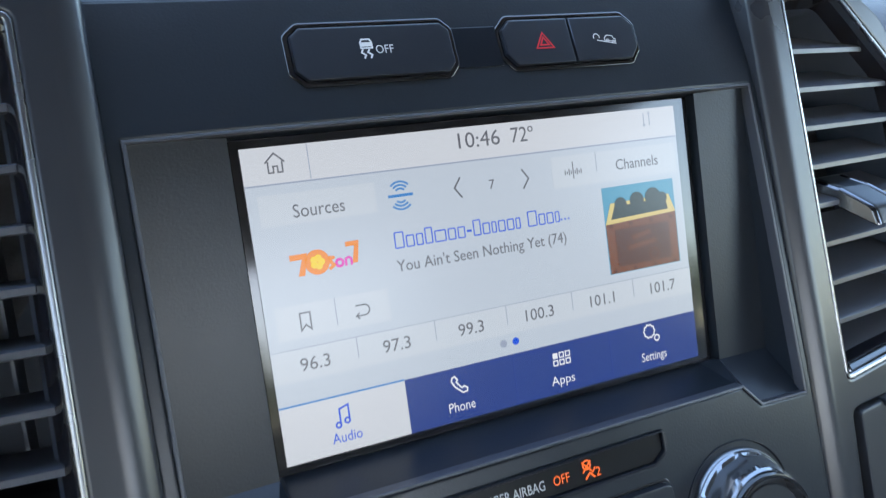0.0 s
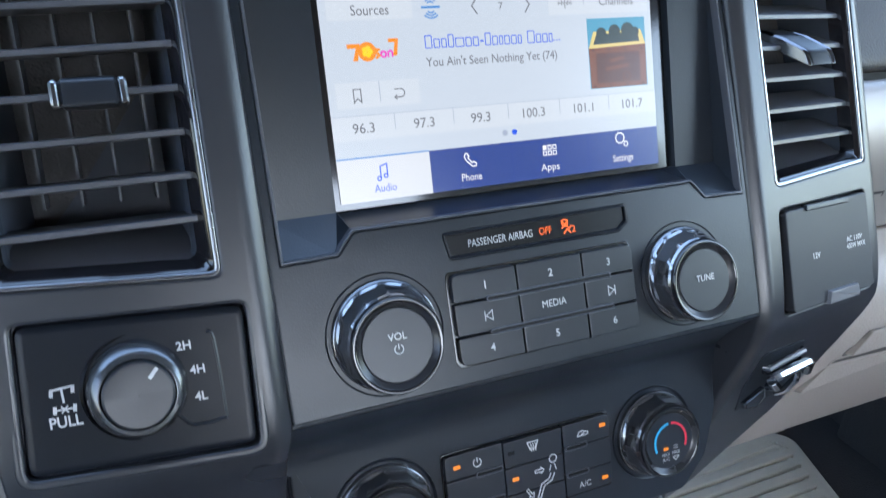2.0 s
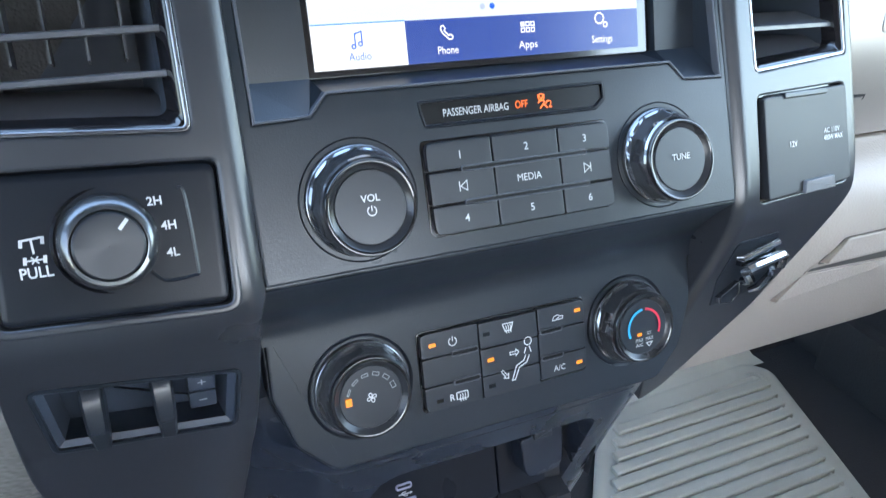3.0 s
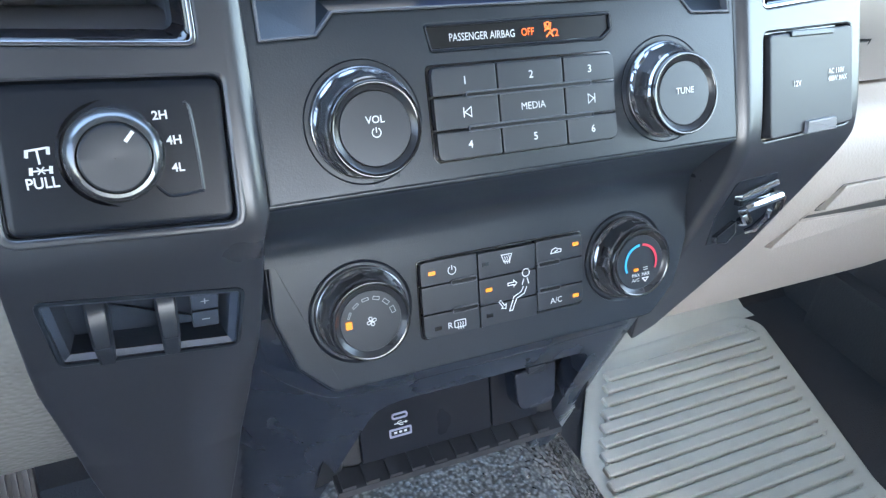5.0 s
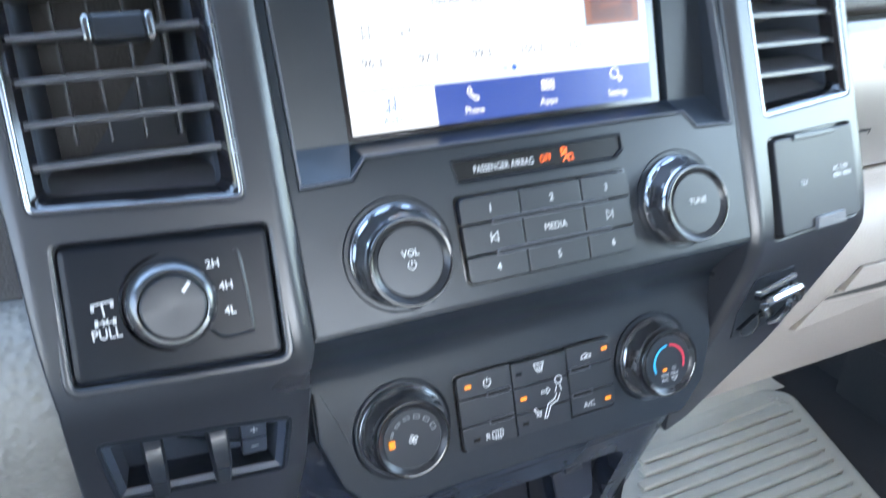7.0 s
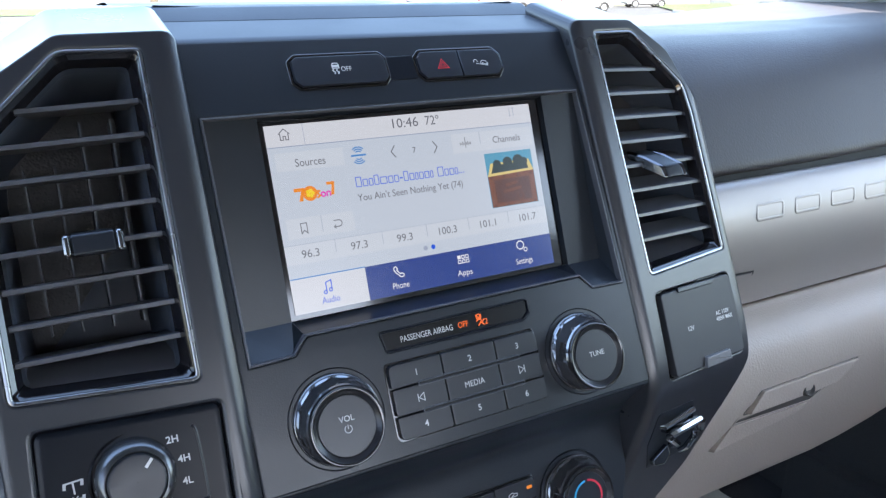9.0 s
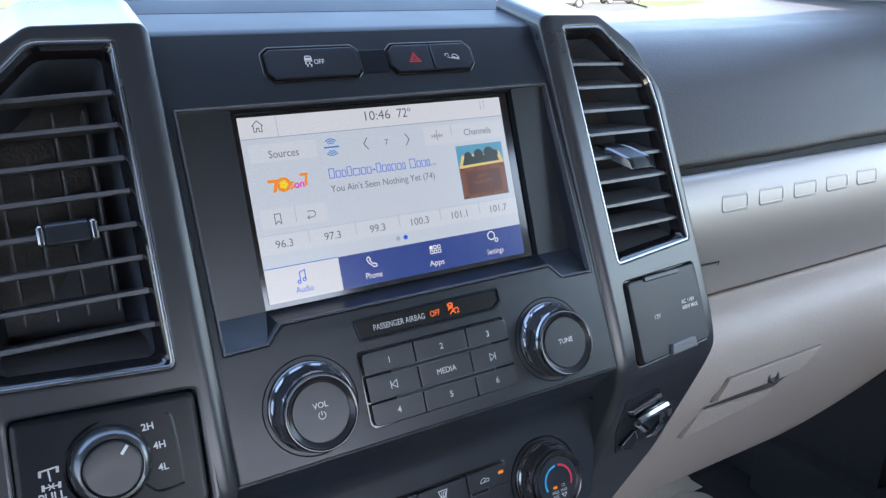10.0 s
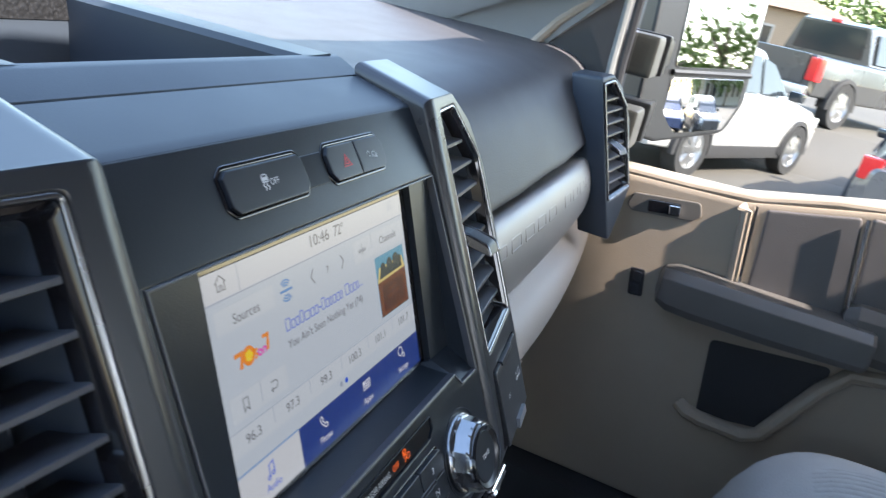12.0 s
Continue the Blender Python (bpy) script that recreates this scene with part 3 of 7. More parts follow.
def air_vent(side, xc, m, tilt, label, vanes):
    """An upright vent: chrome rim, dark duct, slats, vanes behind them and a sliding tab. xc moves it along the dash."""
    outline = rounded(mirror_x(VENT_OUT, side), VENT_R, 4)
    v = thing("air_vent", label, "air vent", m, "dashboard air vents")
    part("chrome_rim", ring_band(inset(outline, -0.0004), 0.0027, pillar_face, 0.0016), M_RIMCHROME, v, "bright chrome rim")
    ring = lambda d: rounded(inset(mirror_x(VENT_OUT, side), d), VENT_R, 4)
    bm = bmesh.new()
    row = lambda q, dy: [(x, pillar_face(x, z) + dy, z) for x, z in q]
    loops(bm, [row(ring(0.0040), 0.004), row(ring(0.0082), 0.012), row(ring(0.0100), 0.10)], False, True)
    part("duct", bm, M_DUCT, v)
    bm = bmesh.new()
    loops(bm, [row(ring(0.0022), -0.0002), row(ring(0.0044), 0.0016), row(ring(0.0068), 0.0090)])
    part("duct_lip", bm, M_GLOSS, v)
    lim = ring(0.0052)

    def span(z):
        xs = []
        for a, b in zip(lim, lim[1:] + lim[:1]):
            if (a[1] - z) * (b[1] - z) < 0:
                xs.append(a[0] + (b[0] - a[0]) * (z - a[1]) / (b[1] - a[1]))
        return (min(xs), max(xs)) if len(xs) > 1 else None

    for k in range(8):
        z = 0.0698 - 0.0169 * k
        x0, x1 = span(z)
        bm = bmesh.new()
        y0 = 0.0035
        prof = [(0, -0.0011), (0.0012, -0.0016), (0.022, -0.0009), (0.022, 0.0009), (0.0012, 0.0014), (0, 0.0009)]
        rows = []
        for x in (x0, (x0 + x1) / 2, x1):
            f = pillar_face(x, z) + y0
            rows.append([bm.verts.new((x, f + dy, z + dz + tilt * dy)) for dy, dz in prof])
        for a, b in zip(rows, rows[1:]):
            for i in range(6):
                j = (i + 1) % 6
                bm.faces.new((a[i], a[j], b[j], b[i]))
        bm.faces.new(rows[0])
        bm.faces.new(rows[-1])
        part("slat", bm, M_SLAT, v)
    for k in range(vanes):
        x = side * (0.1465 + 0.0145 * k)
        f = pillar_face(x, 0.0) + 0.030
        part("vane", block(x - 0.0005, x + 0.0005, f, f + 0.02, -0.040, 0.066 if k < 3 else 0.045), M_VANE, v)
    sill = bmesh.new()
    quad(sill, *[(side * x, pillar_face(x, z) + dy, z) for x, z, dy in ((0.1475, -0.0668, 0.005), (0.2225, -0.0614, 0.005), (0.2200, -0.0530, 0.020), (0.1500, -0.0565, 0.020))])
    quad(sill, *[(side * x, pillar_face(x, z) + dy, z) for x, z, dy in ((0.1500, -0.0565, 0.020), (0.2200, -0.0530, 0.020), (0.2190, -0.0490, 0.055), (0.1510, -0.0520, 0.055))])
    bmesh.ops.remove_doubles(sill, verts=sill.verts, dist=0.0004)
    part("sill", sill, M_SLAT, v, "charcoal sloping sill")
    # sliding tab on the fifth slat
    cx, cz = side * 0.1797, 0.0022
    f = pillar_face(cx, cz)

    skew, lean, half, nose, tail = (0.0, tilt, 0.0100, 0.0105, 0.012) if side < 0 else (-0.45, 0.75, 0.0074, 0.0115, 0.012)

    def tab_body(x0, x1, grow, back):
        w = 1.0 if side < 0 else 0.75
        o = rounded([(-nose - grow, -0.0050 * w), (-nose + 0.0020 - grow, 0.0052 * w), (0.0020, 0.0060 * w), (back, 0.0030 * w), (back, -0.0030 * w), (0.0020, -0.0060 * w)], [0.0018, 0.0025, 0.002, 0.001, 0.001, 0.002], 3)
        bm = bmesh.new()
        e = min(0.0012, (x1 - x0) * 0.3)
        loops(bm, [[(x + skew * (dy + 0.004), f + dy, cz + dz + lean * dy) for dy, dz in (inset(o, g) if g else o)] for x, g in ((x0, e), (x0 + e, 0), (x1 - e, 0), (x1, e))], True, True)
        return bm

    tab = part("slider_tab", tab_body(cx - half, cx + half, 0.0, tail), M_BUTTON, v, "satin black slider tab")
    for e in (-1, 1):
        part("tab_end", tab_body(cx + e * (half + 0.0014) - 0.0016, cx + e * (half + 0.0014) + 0.0016, 0.0003, tail * 0.5 if side < 0 else tail), M_TABEND if side < 0 else M_DCHROME, tab, "chrome end cap")
    return v


air_vent(-1, 0, STACK, 0.06, "tall black air vent with a chrome rim and slider tab", 5)
air_vent(1, 0, STACK, 0.42, "tall black air vent with a chrome rim and slider tab", 0)
# the vent beside the passenger's door, in a dark column of its own
FAR = STACK @ pose(0.8090, -0.003, -0.013, 8, 0, -19) @ pose(-0.1855, 0.0125, 0)
air_vent(1, 0, FAR, 0.42, "slim black air vent with chrome rim beside the door", 0)
far_col = thing("end_column", "dark grey column at the end of the dashboard", "dash column", FAR, kind="structure")
far_out = rounded([(0.1370, -0.128), (0.150, -0.126), (0.195, -0.097), (0.2345, -0.068), (0.2345, -0.02), (0.2388, 0.0354), (0.2136, 0.0836), (0.181, 0.1050), (0.1375, 0.1040)], 0.006, 3)
part("column_bezel", plate(far_out, [rounded(mirror_x(VENT_OUT, 1), VENT_R, 4)], pillar_face, 0.05, 0.0035, 0.10), M_CAP, far_col, even=False)

# ---- touchscreen ----
ui_text = glowing("ui_grey_text", (0.15, 0.16, 0.19), 0.75)
ui_blue = glowing("ui_blue_text", (0.0, 0.10, 0.85), 0.75)
ui_bg = glowing("ui_pale_background", (0.60, 0.70, 0.80), 0.77)
ui_bar = glowing("ui_white_bar", (0.72, 0.78, 0.84), 0.77)
ui_tile = glowing("ui_tile", (0.66, 0.75, 0.83), 0.77)
ui_line = glowing("ui_divider", (0.35, 0.42, 0.55), 0.8)
ui_navy = glowing("ui_navy_bar", (0.012, 0.045, 0.27), 0.8)
ui_navy2 = glowing("ui_navy_line", (0.03, 0.08, 0.40), 0.8)
ui_white = glowing("ui_white_text", (0.9, 0.93, 0.97), 0.85)
ui_icon = glowing("ui_icon_blue", (0.06, 0.30, 0.75), 0.7)
ui_orange = glowing("ui_orange", (0.95, 0.30, 0.02), 0.8)
ui_yellow = glowing("ui_yellow", (1.0, 0.75, 0.02), 0.8)
ui_pink = glowing("ui_pink", (0.85, 0.05, 0.55), 0.8)
ui_sky = glowing("ui_art_sky", (0.10, 0.42, 0.62), 0.7)
ui_wood = glowing("ui_art_wood", (0.20, 0.065, 0.025), 0.8)
ui_wood2 = glowing("ui_art_wood_dark", (0.10, 0.03, 0.015), 0.8)
ui_cream = glowing("ui_art_cream", (0.75, 0.62, 0.22), 0.8)
ui_dark = glowing("ui_art_dark", (0.03, 0.05, 0.05), 0.8)

screen = thing("touchscreen", "lit touchscreen showing a radio page in white and navy", "touchscreen", STACK)
part("bezel", prism(rounded(box_pts(-0.0900, 0.0945, -0.0553, 0.0553), 0.001), flat(0.0006), 0.006, 0.0004), M_GLOSS, screen, "gloss black screen surround")
display = part("display", patch(box_pts(-0.087, 0.087, -0.0522, 0.0522), flat(0.0), 0.0), ui_bg, screen, "pale blue-white lit display")
F0 = flat(0.0)


def ui(name, bm, mat, label=""):
    return part(name, bm, mat, display, label, smooth=False)


def ui_word(text, x, z, h, mat, width=0.0, align="CENTER", bold=0.0):
    return part("lettering", letters(text, h, x, z, F0, 0.00025, align, width, bold), mat, display, smooth=False)


L1, L2 = 0.00012, 0.00022
ui("status_bar", patch(box_pts(-0.087, 0.087, 0.0403, 0.0522), F0, 0.0001), ui_bar)
ui("divider", stroke([(-0.087, 0.0400), (0.087, 0.0400)], 0.0005, F0, L2), ui_line)
ui("divider", stroke([(-0.0652, 0.0522), (-0.0652, 0.0405)], 0.0003, F0, L2), ui_line)
ui("tile", patch(box_pts(-0.0836, -0.0440, 0.0265, 0.0367), F0, 0.0001), ui_tile)
ui("tile", patch(box_pts(0.0265, 0.0855, 0.0255, 0.0375), F0, 0.0001), ui_tile)
ui("divider", stroke([(0.0467, 0.0375), (0.0467, 0.0300)], 0.0003, F0, L2), ui_line)
ui("tile", patch(box_pts(-0.0836, -0.0443, -0.0110, 0.0002), F0, 0.0001), ui_tile)
ui("divider", stroke([(-0.0634, 0.0002), (-0.0634, -0.0090)], 0.0003, F0, L2), ui_line)
ui("preset_bar", patch(box_pts(-0.087, 0.087, -0.0250, -0.0143), F0, 0.0001), ui_tile)
ui("divider", stroke([(-0.087, -0.0143), (0.087, -0.0143)], 0.0002, F0, L2), ui_line)
for x in (-0.0578, -0.0288, 0.0, 0.0288, 0.0578):
    ui("divider", stroke([(x, -0.0143), (x, -0.0215)], 0.0003, F0, L2), ui_line)
ui("navigation_bar", patch(box_pts(-0.0428, 0.087, -0.0522, -0.0328), F0, 0.0001), ui_navy, "navy menu bar")
ui("active_tab", patch(box_pts(-0.087, -0.0428, -0.0522, -0.0328), F0, 0.0001), ui_bar)
ui("tab_line", stroke([(-0.087, -0.0327), (-0.0428, -0.0327)], 0.0006, F0, L2), ui_icon)
for x in (0.0003, 0.0437):
    ui("divider", stroke([(x, -0.0335), (x, -0.0522)], 0.0003, F0, L2), ui_navy2)
ui_word("10:46", -0.0030, 0.0476, 0.0058, ui_text, 0.0168)
ui_word("72º", 0.0155, 0.0476, 0.0058, ui_text, 0.0095)
ui_word("Sources", -0.0640, 0.0308, 0.0046, ui_text, 0.0175)
ui_word("Channels", 0.0660, 0.0317, 0.0044, ui_text, 0.0205)
ui_word("7", 0.0005, 0.0308, 0.0036, ui_text)
ui_word("You Ain't Seen Nothing Yet (74)", -0.0398, 0.0071, 0.0042, ui_text, 0.0692, "LEFT")
x = -0.0395
for w, tall in [(2.3, 1)] + [(2.0, 0), (1.7, 0), (1.9, 1), (2.9, 0), (2.0, 0), (1.9, 0), (1.2, 2), (2.0, 1), (1.9, 0), (1.3, 0), (1.9, 0), (1.9, 0), (1.3, 0), (-1.1, 0), (2.6, 1), (1.8, 0), (1.9, 0), (1.3, 0)]:
    if w > 0:
        z0, z1 = (0.0148, 0.0156) if tall == 2 else (0.0130, 0.0188 if tall else 0.0172)
        ui("title_bar_mark", stroke(rounded(box_pts(x + 0.0002, x + w * 0.00155 - 0.0002, z0 + 0.0002, z1 - 0.0002), 0.0003, 2), 0.00042, F0, L2, closed=True) if tall != 2 else patch(box_pts(x, x + w * 0.00155, z0, z1), F0, L2), ui_blue)
    x += abs(w) * 0.00155 + 0.00072
for x in (x, x + 0.0016, x + 0.0032):
    ui("title_dot", patch(circle(x, 0.0138, 0.0004, 8), F0, L2), ui_blue)
for txt, x in (("96.3", -0.0726), ("97.3", -0.0436), ("99.3", -0.0148), ("100.3", 0.0136), ("101.1", 0.0426), ("101.7", 0.0718)):
    ui_word(txt, x, -0.0196, 0.0046, ui_text)
for txt, x, mat in (("Audio", -0.0655, ui_blue), ("Phone", -0.0224, ui_white), ("Apps", 0.0209, ui_white), ("Settings", 0.0645, ui_white)):
    ui_word(txt, x, -0.0468, 0.0037, mat, 0.0105 if txt != "Settings" else 0.0125, bold=0.0)
# icons
ui("home_icon", stroke([(-0.0795, 0.0470), (-0.0763, 0.0500), (-0.0731, 0.0470)], 0.0005, F0, L2, stroke([(-0.0786, 0.0474), (-0.0786, 0.0438), (-0.0770, 0.0438), (-0.0770, 0.0458), (-0.0756, 0.0458), (-0.0756, 0.0438), (-0.0740, 0.0438), (-0.0740, 0.0474)], 0.0005, F0, L2)), ui_text)
ui("previous_icon", stroke([(-0.0118, 0.0346), (-0.0144, 0.0310), (-0.0118, 0.0274)], 0.0006, F0, L2), ui_text)
ui("next_icon", stroke([(0.0135, 0.0346), (0.0161, 0.0310), (0.0135, 0.0274)], 0.0006, F0, L2), ui_text)
bm = bmesh.new()
for k, h in enumerate((0.0012, 0.0007, 0.0016, 0.0009, 0.0042, 0.0009, 0.0016, 0.0007, 0.0012)):
    x = 0.0323 + 0.0009 * k
    stroke([(x, 0.0308 - h * (0.5 if k != 4 else 0.55)), (x, 0.0308 + h)], 0.00045, F0, L2, bm)
ui("tuner_icon", bm, ui_text)
bm = stroke([(0.0715, 0.0455), (0.0715, 0.0505)], 0.0004, F0, L2)
stroke([(0.0742, 0.0455), (0.0742, 0.0505)], 0.0004, F0, L2, bm)
patch([(0.0735, 0.0500), (0.0749, 0.0500), (0.0742, 0.0510)], F0, L2, bm)
patch([(0.0708, 0.0460), (0.0715, 0.0450), (0.0722, 0.0460)], F0, L2, bm)
ui("signal_icon", bm, ui_line)
ui("bookmark_icon", stroke([(-0.0756, -0.0028), (-0.0722, -0.0028), (-0.0722, -0.0085), (-0.0739, -0.0068), (-0.0756, -0.0085)], 0.0005, F0, L2, closed=True), ui_text)
bm = stroke([(-0.0565, -0.0038), (-0.0535, -0.0038)] + arc(-0.0535, -0.0056, 0.0018, 90, -90, 8) + [(-0.0562, -0.0074)], 0.0005, F0, L2)
stroke([(-0.0554, -0.0064), (-0.0566, -0.0074), (-0.0554, -0.0084)], 0.0005, F0, L2, bm)
ui("return_icon", bm, ui_text)
bm = bmesh.new()
for s in (1, -1):
    for r in (0.0022, 0.0034, 0.0046):
        stroke(arc(-0.0350, 0.0311 + s * 0.0002, r, 45 * s, 135 * s, 8), 0.00065, F0, L2, bm)
patch(box_pts(-0.0396, -0.0304, 0.0306, 0.0316), F0, L2, bm)
ui("service_logo", bm, ui_icon)
bm = bmesh.new()
patch([(-0.0762, 0.0165), (-0.0702, 0.0165), (-0.0718, 0.0092), (-0.0740, 0.0092), (-0.0722, 0.0146), (-0.0762, 0.0146)], F0, L2, bm)
patch([(-0.0570, 0.0182), (-0.0522, 0.0182), (-0.0534, 0.0108), (-0.0553, 0.0108), (-0.0540, 0.0166), (-0.0570, 0.0166)], F0, L2, bm)
stroke([(-0.0612, 0.0136), (-0.0628, 0.0138), (-0.0626, 0.0122), (-0.0616, 0.0112), (-0.0634, 0.0100)], 0.0011, F0, L2, bm)
patch(circle(-0.0672, 0.0130, 0.0042, 24), F0, L2, bm)
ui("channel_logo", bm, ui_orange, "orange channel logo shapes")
bm = bmesh.new()
for k in range(5):
    patch(circle(-0.0672 + 0.0014 * math.cos(1.2566 * k), 0.0130 + 0.0014 * math.sin(1.2566 * k), 0.0012, 10), F0, 0.0003 + 0.00001 * k, bm)
ui("channel_flower", bm, ui_yellow)
bm = stroke(circle(-0.0597, 0.0116, 0.0012, 12), 0.0009, F0, L2, closed=True)
stroke([(-0.0575, 0.0102), (-0.0575, 0.0126), (-0.0563, 0.0130), (-0.0556, 0.0124), (-0.0556, 0.0102)], 0.0008, F0, L2, bm)
ui("channel_logo", bm, ui_pink)
for x, mat in ((-0.0027, ui_line), (0.0024, ui_blue)):
    ui("page_dot", patch(circle(x, -0.0282, 0.0014, 16), F0, L2), mat)
bm = stroke([(-0.0672, -0.0425), (-0.0672, -0.0372), (-0.0640, -0.0362), (-0.0640, -0.0415)], 0.0006, F0, L2)
stroke(circle(-0.0680, -0.0426, 0.0009, 10), 0.0006, F0, L2, bm, True)
stroke(circle(-0.0648, -0.0416, 0.0009, 10), 0.0006, F0, L2, bm, True)
ui("note_icon", bm, ui_blue)
ui("phone_icon", stroke([(-0.0250, -0.0362), (-0.0240, -0.0358), (-0.0230, -0.0372), (-0.0236, -0.0380), (-0.0216, -0.0404), (-0.0206, -0.0400), (-0.0194, -0.0408), (-0.0196, -0.0420), (-0.0214, -0.0422), (-0.0244, -0.0394), (-0.0254, -0.0374)], 0.0006, F0, L2, closed=True), ui_white)
bm = bmesh.new()
for i in range(3):
    for j in range(2):
        x, z = 0.0183 + 0.0028 * i, -0.0374 - 0.0028 * j
        if i == 0 and j == 0:
            patch(box_pts(x - 0.0011, x + 0.0011, z - 0.0011, z + 0.0011), F0, L2, bm)
        else:
            stroke(box_pts(x - 0.0009, x + 0.0009, z - 0.0009, z + 0.0009), 0.0005, F0, L2, bm, True)
ui("apps_icon", bm, ui_white)
bm = bmesh.new()
stroke([(0.0632 + (0.0024 if k % 2 else 0.0028) * math.cos(math.pi * k / 10), -0.0368 + (0.0024 if k % 2 else 0.0028) * math.sin(math.pi * k / 10)) for k in range(20)], 0.0006, F0, L2, bm, True)
stroke(circle(0.0667, -0.0400, 0.0012, 12), 0.0006, F0, L2, bm, True)
ui("gear_icon", bm, ui_white)
# cover picture of a wooden crate under a blue sky
ui("cover_picture", patch(box_pts(0.0478, 0.0828, -0.0111, 0.0232), F0, 0.0001), ui_sky, "cover picture of a brown wooden crate")
ui("crate_front", patch([(0.0482, -0.0109), (0.0824, -0.0109), (0.0826, 0.0098), (0.0480, 0.0090)], F0, 0.00015), ui_wood)
ui("crate_rim", patch([(0.0480, 0.0086), (0.0827, 0.0098), (0.0800, 0.0172), (0.0512, 0.0168)], F0, 0.00018), ui_cream)
bm = patch([(0.0508, 0.0104), (0.0790, 0.0112), (0.0780, 0.0158), (0.0530, 0.0154)], F0, L2)
for x, z, r in ((0.0560, 0.0158, 0.0030), (0.0640, 0.0165, 0.0035), (0.0720, 0.0168, 0.0040), (0.0765, 0.0160, 0.0025)):
    patch(circle(x, z, r, 12), F0, L2 + r * 0.004, bm)
ui("crate_filling", bm, ui_dark)
bm = patch(box_pts(0.0520, 0.0785, -0.0085, 0.0062), F0, L2)
for z in (0.0078, -0.0100):
    for x in (0.0505, 0.0600, 0.0700, 0.0800):
        patch(circle(x, z, 0.0008, 8), F0, L2, bm)
ui("crate_panel", bm, ui_wood2)
bm = bmesh.new()
for x0, x1, z in ((0.0600, 0.0690, 0.0020), (0.0575, 0.0715, -0.0018)):
    stroke([(x0, z), (x1, z + 0.0015)], 0.0018, F0, 0.0003, bm)
stroke(circle(0.0700, -0.0058, 0.0022, 12), 0.0005, F0, 0.0003, bm, True)
ui("crate_marking", bm, ui_wood)

# ---- switches above the screen ----


def raised(front, h):
    return lambda x, z: front(x, z) - h


M_SWKEY = material("satin_black_switch_plastic", (0.0112, 0.014, 0.0205), 0.32, grain=0.08, grain_size=0.0006)
tc = thing("traction_switch", "long black traction control switch above the screen", "switch", STACK)
sw = rounded([(-0.0660, 0.0745), (-0.0625, 0.0712), (-0.0125, 0.0712), (-0.0095, 0.0745), (-0.0095, 0.0862), (-0.0125, 0.0890), (-0.0625, 0.0890), (-0.0660, 0.0862)], 0.001, 2)
part("surround", ring_band(inset(sw, -0.0022), 0.0022, brow, 0.0007), M_GLOSS, tc)
part("key", prism(sw, raised(brow, 0.0024), 0.005, 0.0008), M_SWKEY, tc)
key = raised(brow, 0.0024)
part("lettering", letters("OFF", 0.0030, -0.0348, 0.0805, key, 0.0002, "CENTER", 0.0063), M_WHITE, tc)
bm = stroke([(-0.0488, 0.0842), (-0.0478, 0.0858), (-0.0438, 0.0858), (-0.0428, 0.0842), (-0.0428, 0.0812), (-0.0488, 0.0812)], 0.0008, key, closed=True)
patch(box_pts(-0.0488, -0.0428, 0.0820, 0.0842), key, 0.0002, bm)
for x in (-0.0480, -0.0446):
    stroke([(x, 0.0806), (x - 0.0010, 0.0790), (x + 0.0010, 0.0775), (x, 0.0758)], 0.0009, key, 0.0002, bm)
shrink(bm, -0.0458, 0.0806, 0.66, key)
bmesh.ops.translate(bm, verts=bm.verts, vec=(0.0048, 0, 0))
part("car_symbol", bm, M_WHITE, tc)
part("bridge", prism(rounded(box_pts(-0.0085, 0.0100, 0.0722, 0.0872), 0.001), raised(brow, 0.0006), 0.003, 0.0005), M_BLACK, tc)
hz = thing("hazard_switch", "black double switch for hazard lamps and hill descent", "switch", STACK)
hs = rounded([(0.0112, 0.0760), (0.0150, 0.0716), (0.0655, 0.0716), (0.0692, 0.0760), (0.0692, 0.0850), (0.0655, 0.0888), (0.0150, 0.0888), (0.0112, 0.0850)], 0.0012, 2)
part("surround", ring_band(inset(hs, -0.0022), 0.0022, brow, 0.0007), M_GLOSS, hz)
part("key", prism(rounded([(0.0112, 0.0760), (0.0150, 0.0716), (0.0397, 0.0716), (0.0397, 0.0888), (0.0150, 0.0888), (0.0112, 0.0850)], [0.001, 0.001, 0, 0, 0.001, 0.001], 2), raised(brow, 0.0024), 0.005, 0.0008), M_SWKEY, hz)
part("key", prism(rounded([(0.0403, 0.0716), (0.0655, 0.0716), (0.0692, 0.0760), (0.0692, 0.0850), (0.0655, 0.0888), (0.0403, 0.0888)], [0, 0.001, 0.001, 0.001, 0.001, 0], 2), raised(brow, 0.0024), 0.005, 0.0008), M_SWKEY, hz)
bm = stroke([(0.0228, 0.0768), (0.0322, 0.0768), (0.0275, 0.0842)], 0.0007, key, closed=True)
stroke([(0.0252, 0.0783), (0.0298, 0.0783), (0.0275, 0.0820)], 0.0007, key, 0.0002, bm, True)
shrink(bm, 0.0275, 0.0800, 0.78, key)
part("warning_triangle", bm, M_RED, hz, "red warning triangle")
bm = stroke([(0.0480, 0.0792), (0.0620, 0.0764)], 0.0006, key)
stroke([(0.0540, 0.0806), (0.0560, 0.0822), (0.0600, 0.0816), (0.0606, 0.0800), (0.0620, 0.0794), (0.0616, 0.0776), (0.0536, 0.0790)], 0.0006, key, 0.0002, bm, True)
stroke(circle(0.0560, 0.0786, 0.0010, 8), 0.0005, key, 0.0002, bm, True)
stroke(circle(0.0604, 0.0777, 0.0010, 8), 0.0005, key, 0.0002, bm, True)
stroke(arc(0.0480, 0.0812, 0.0022, -20, 200, 8), 0.0006, key, 0.0002, bm)
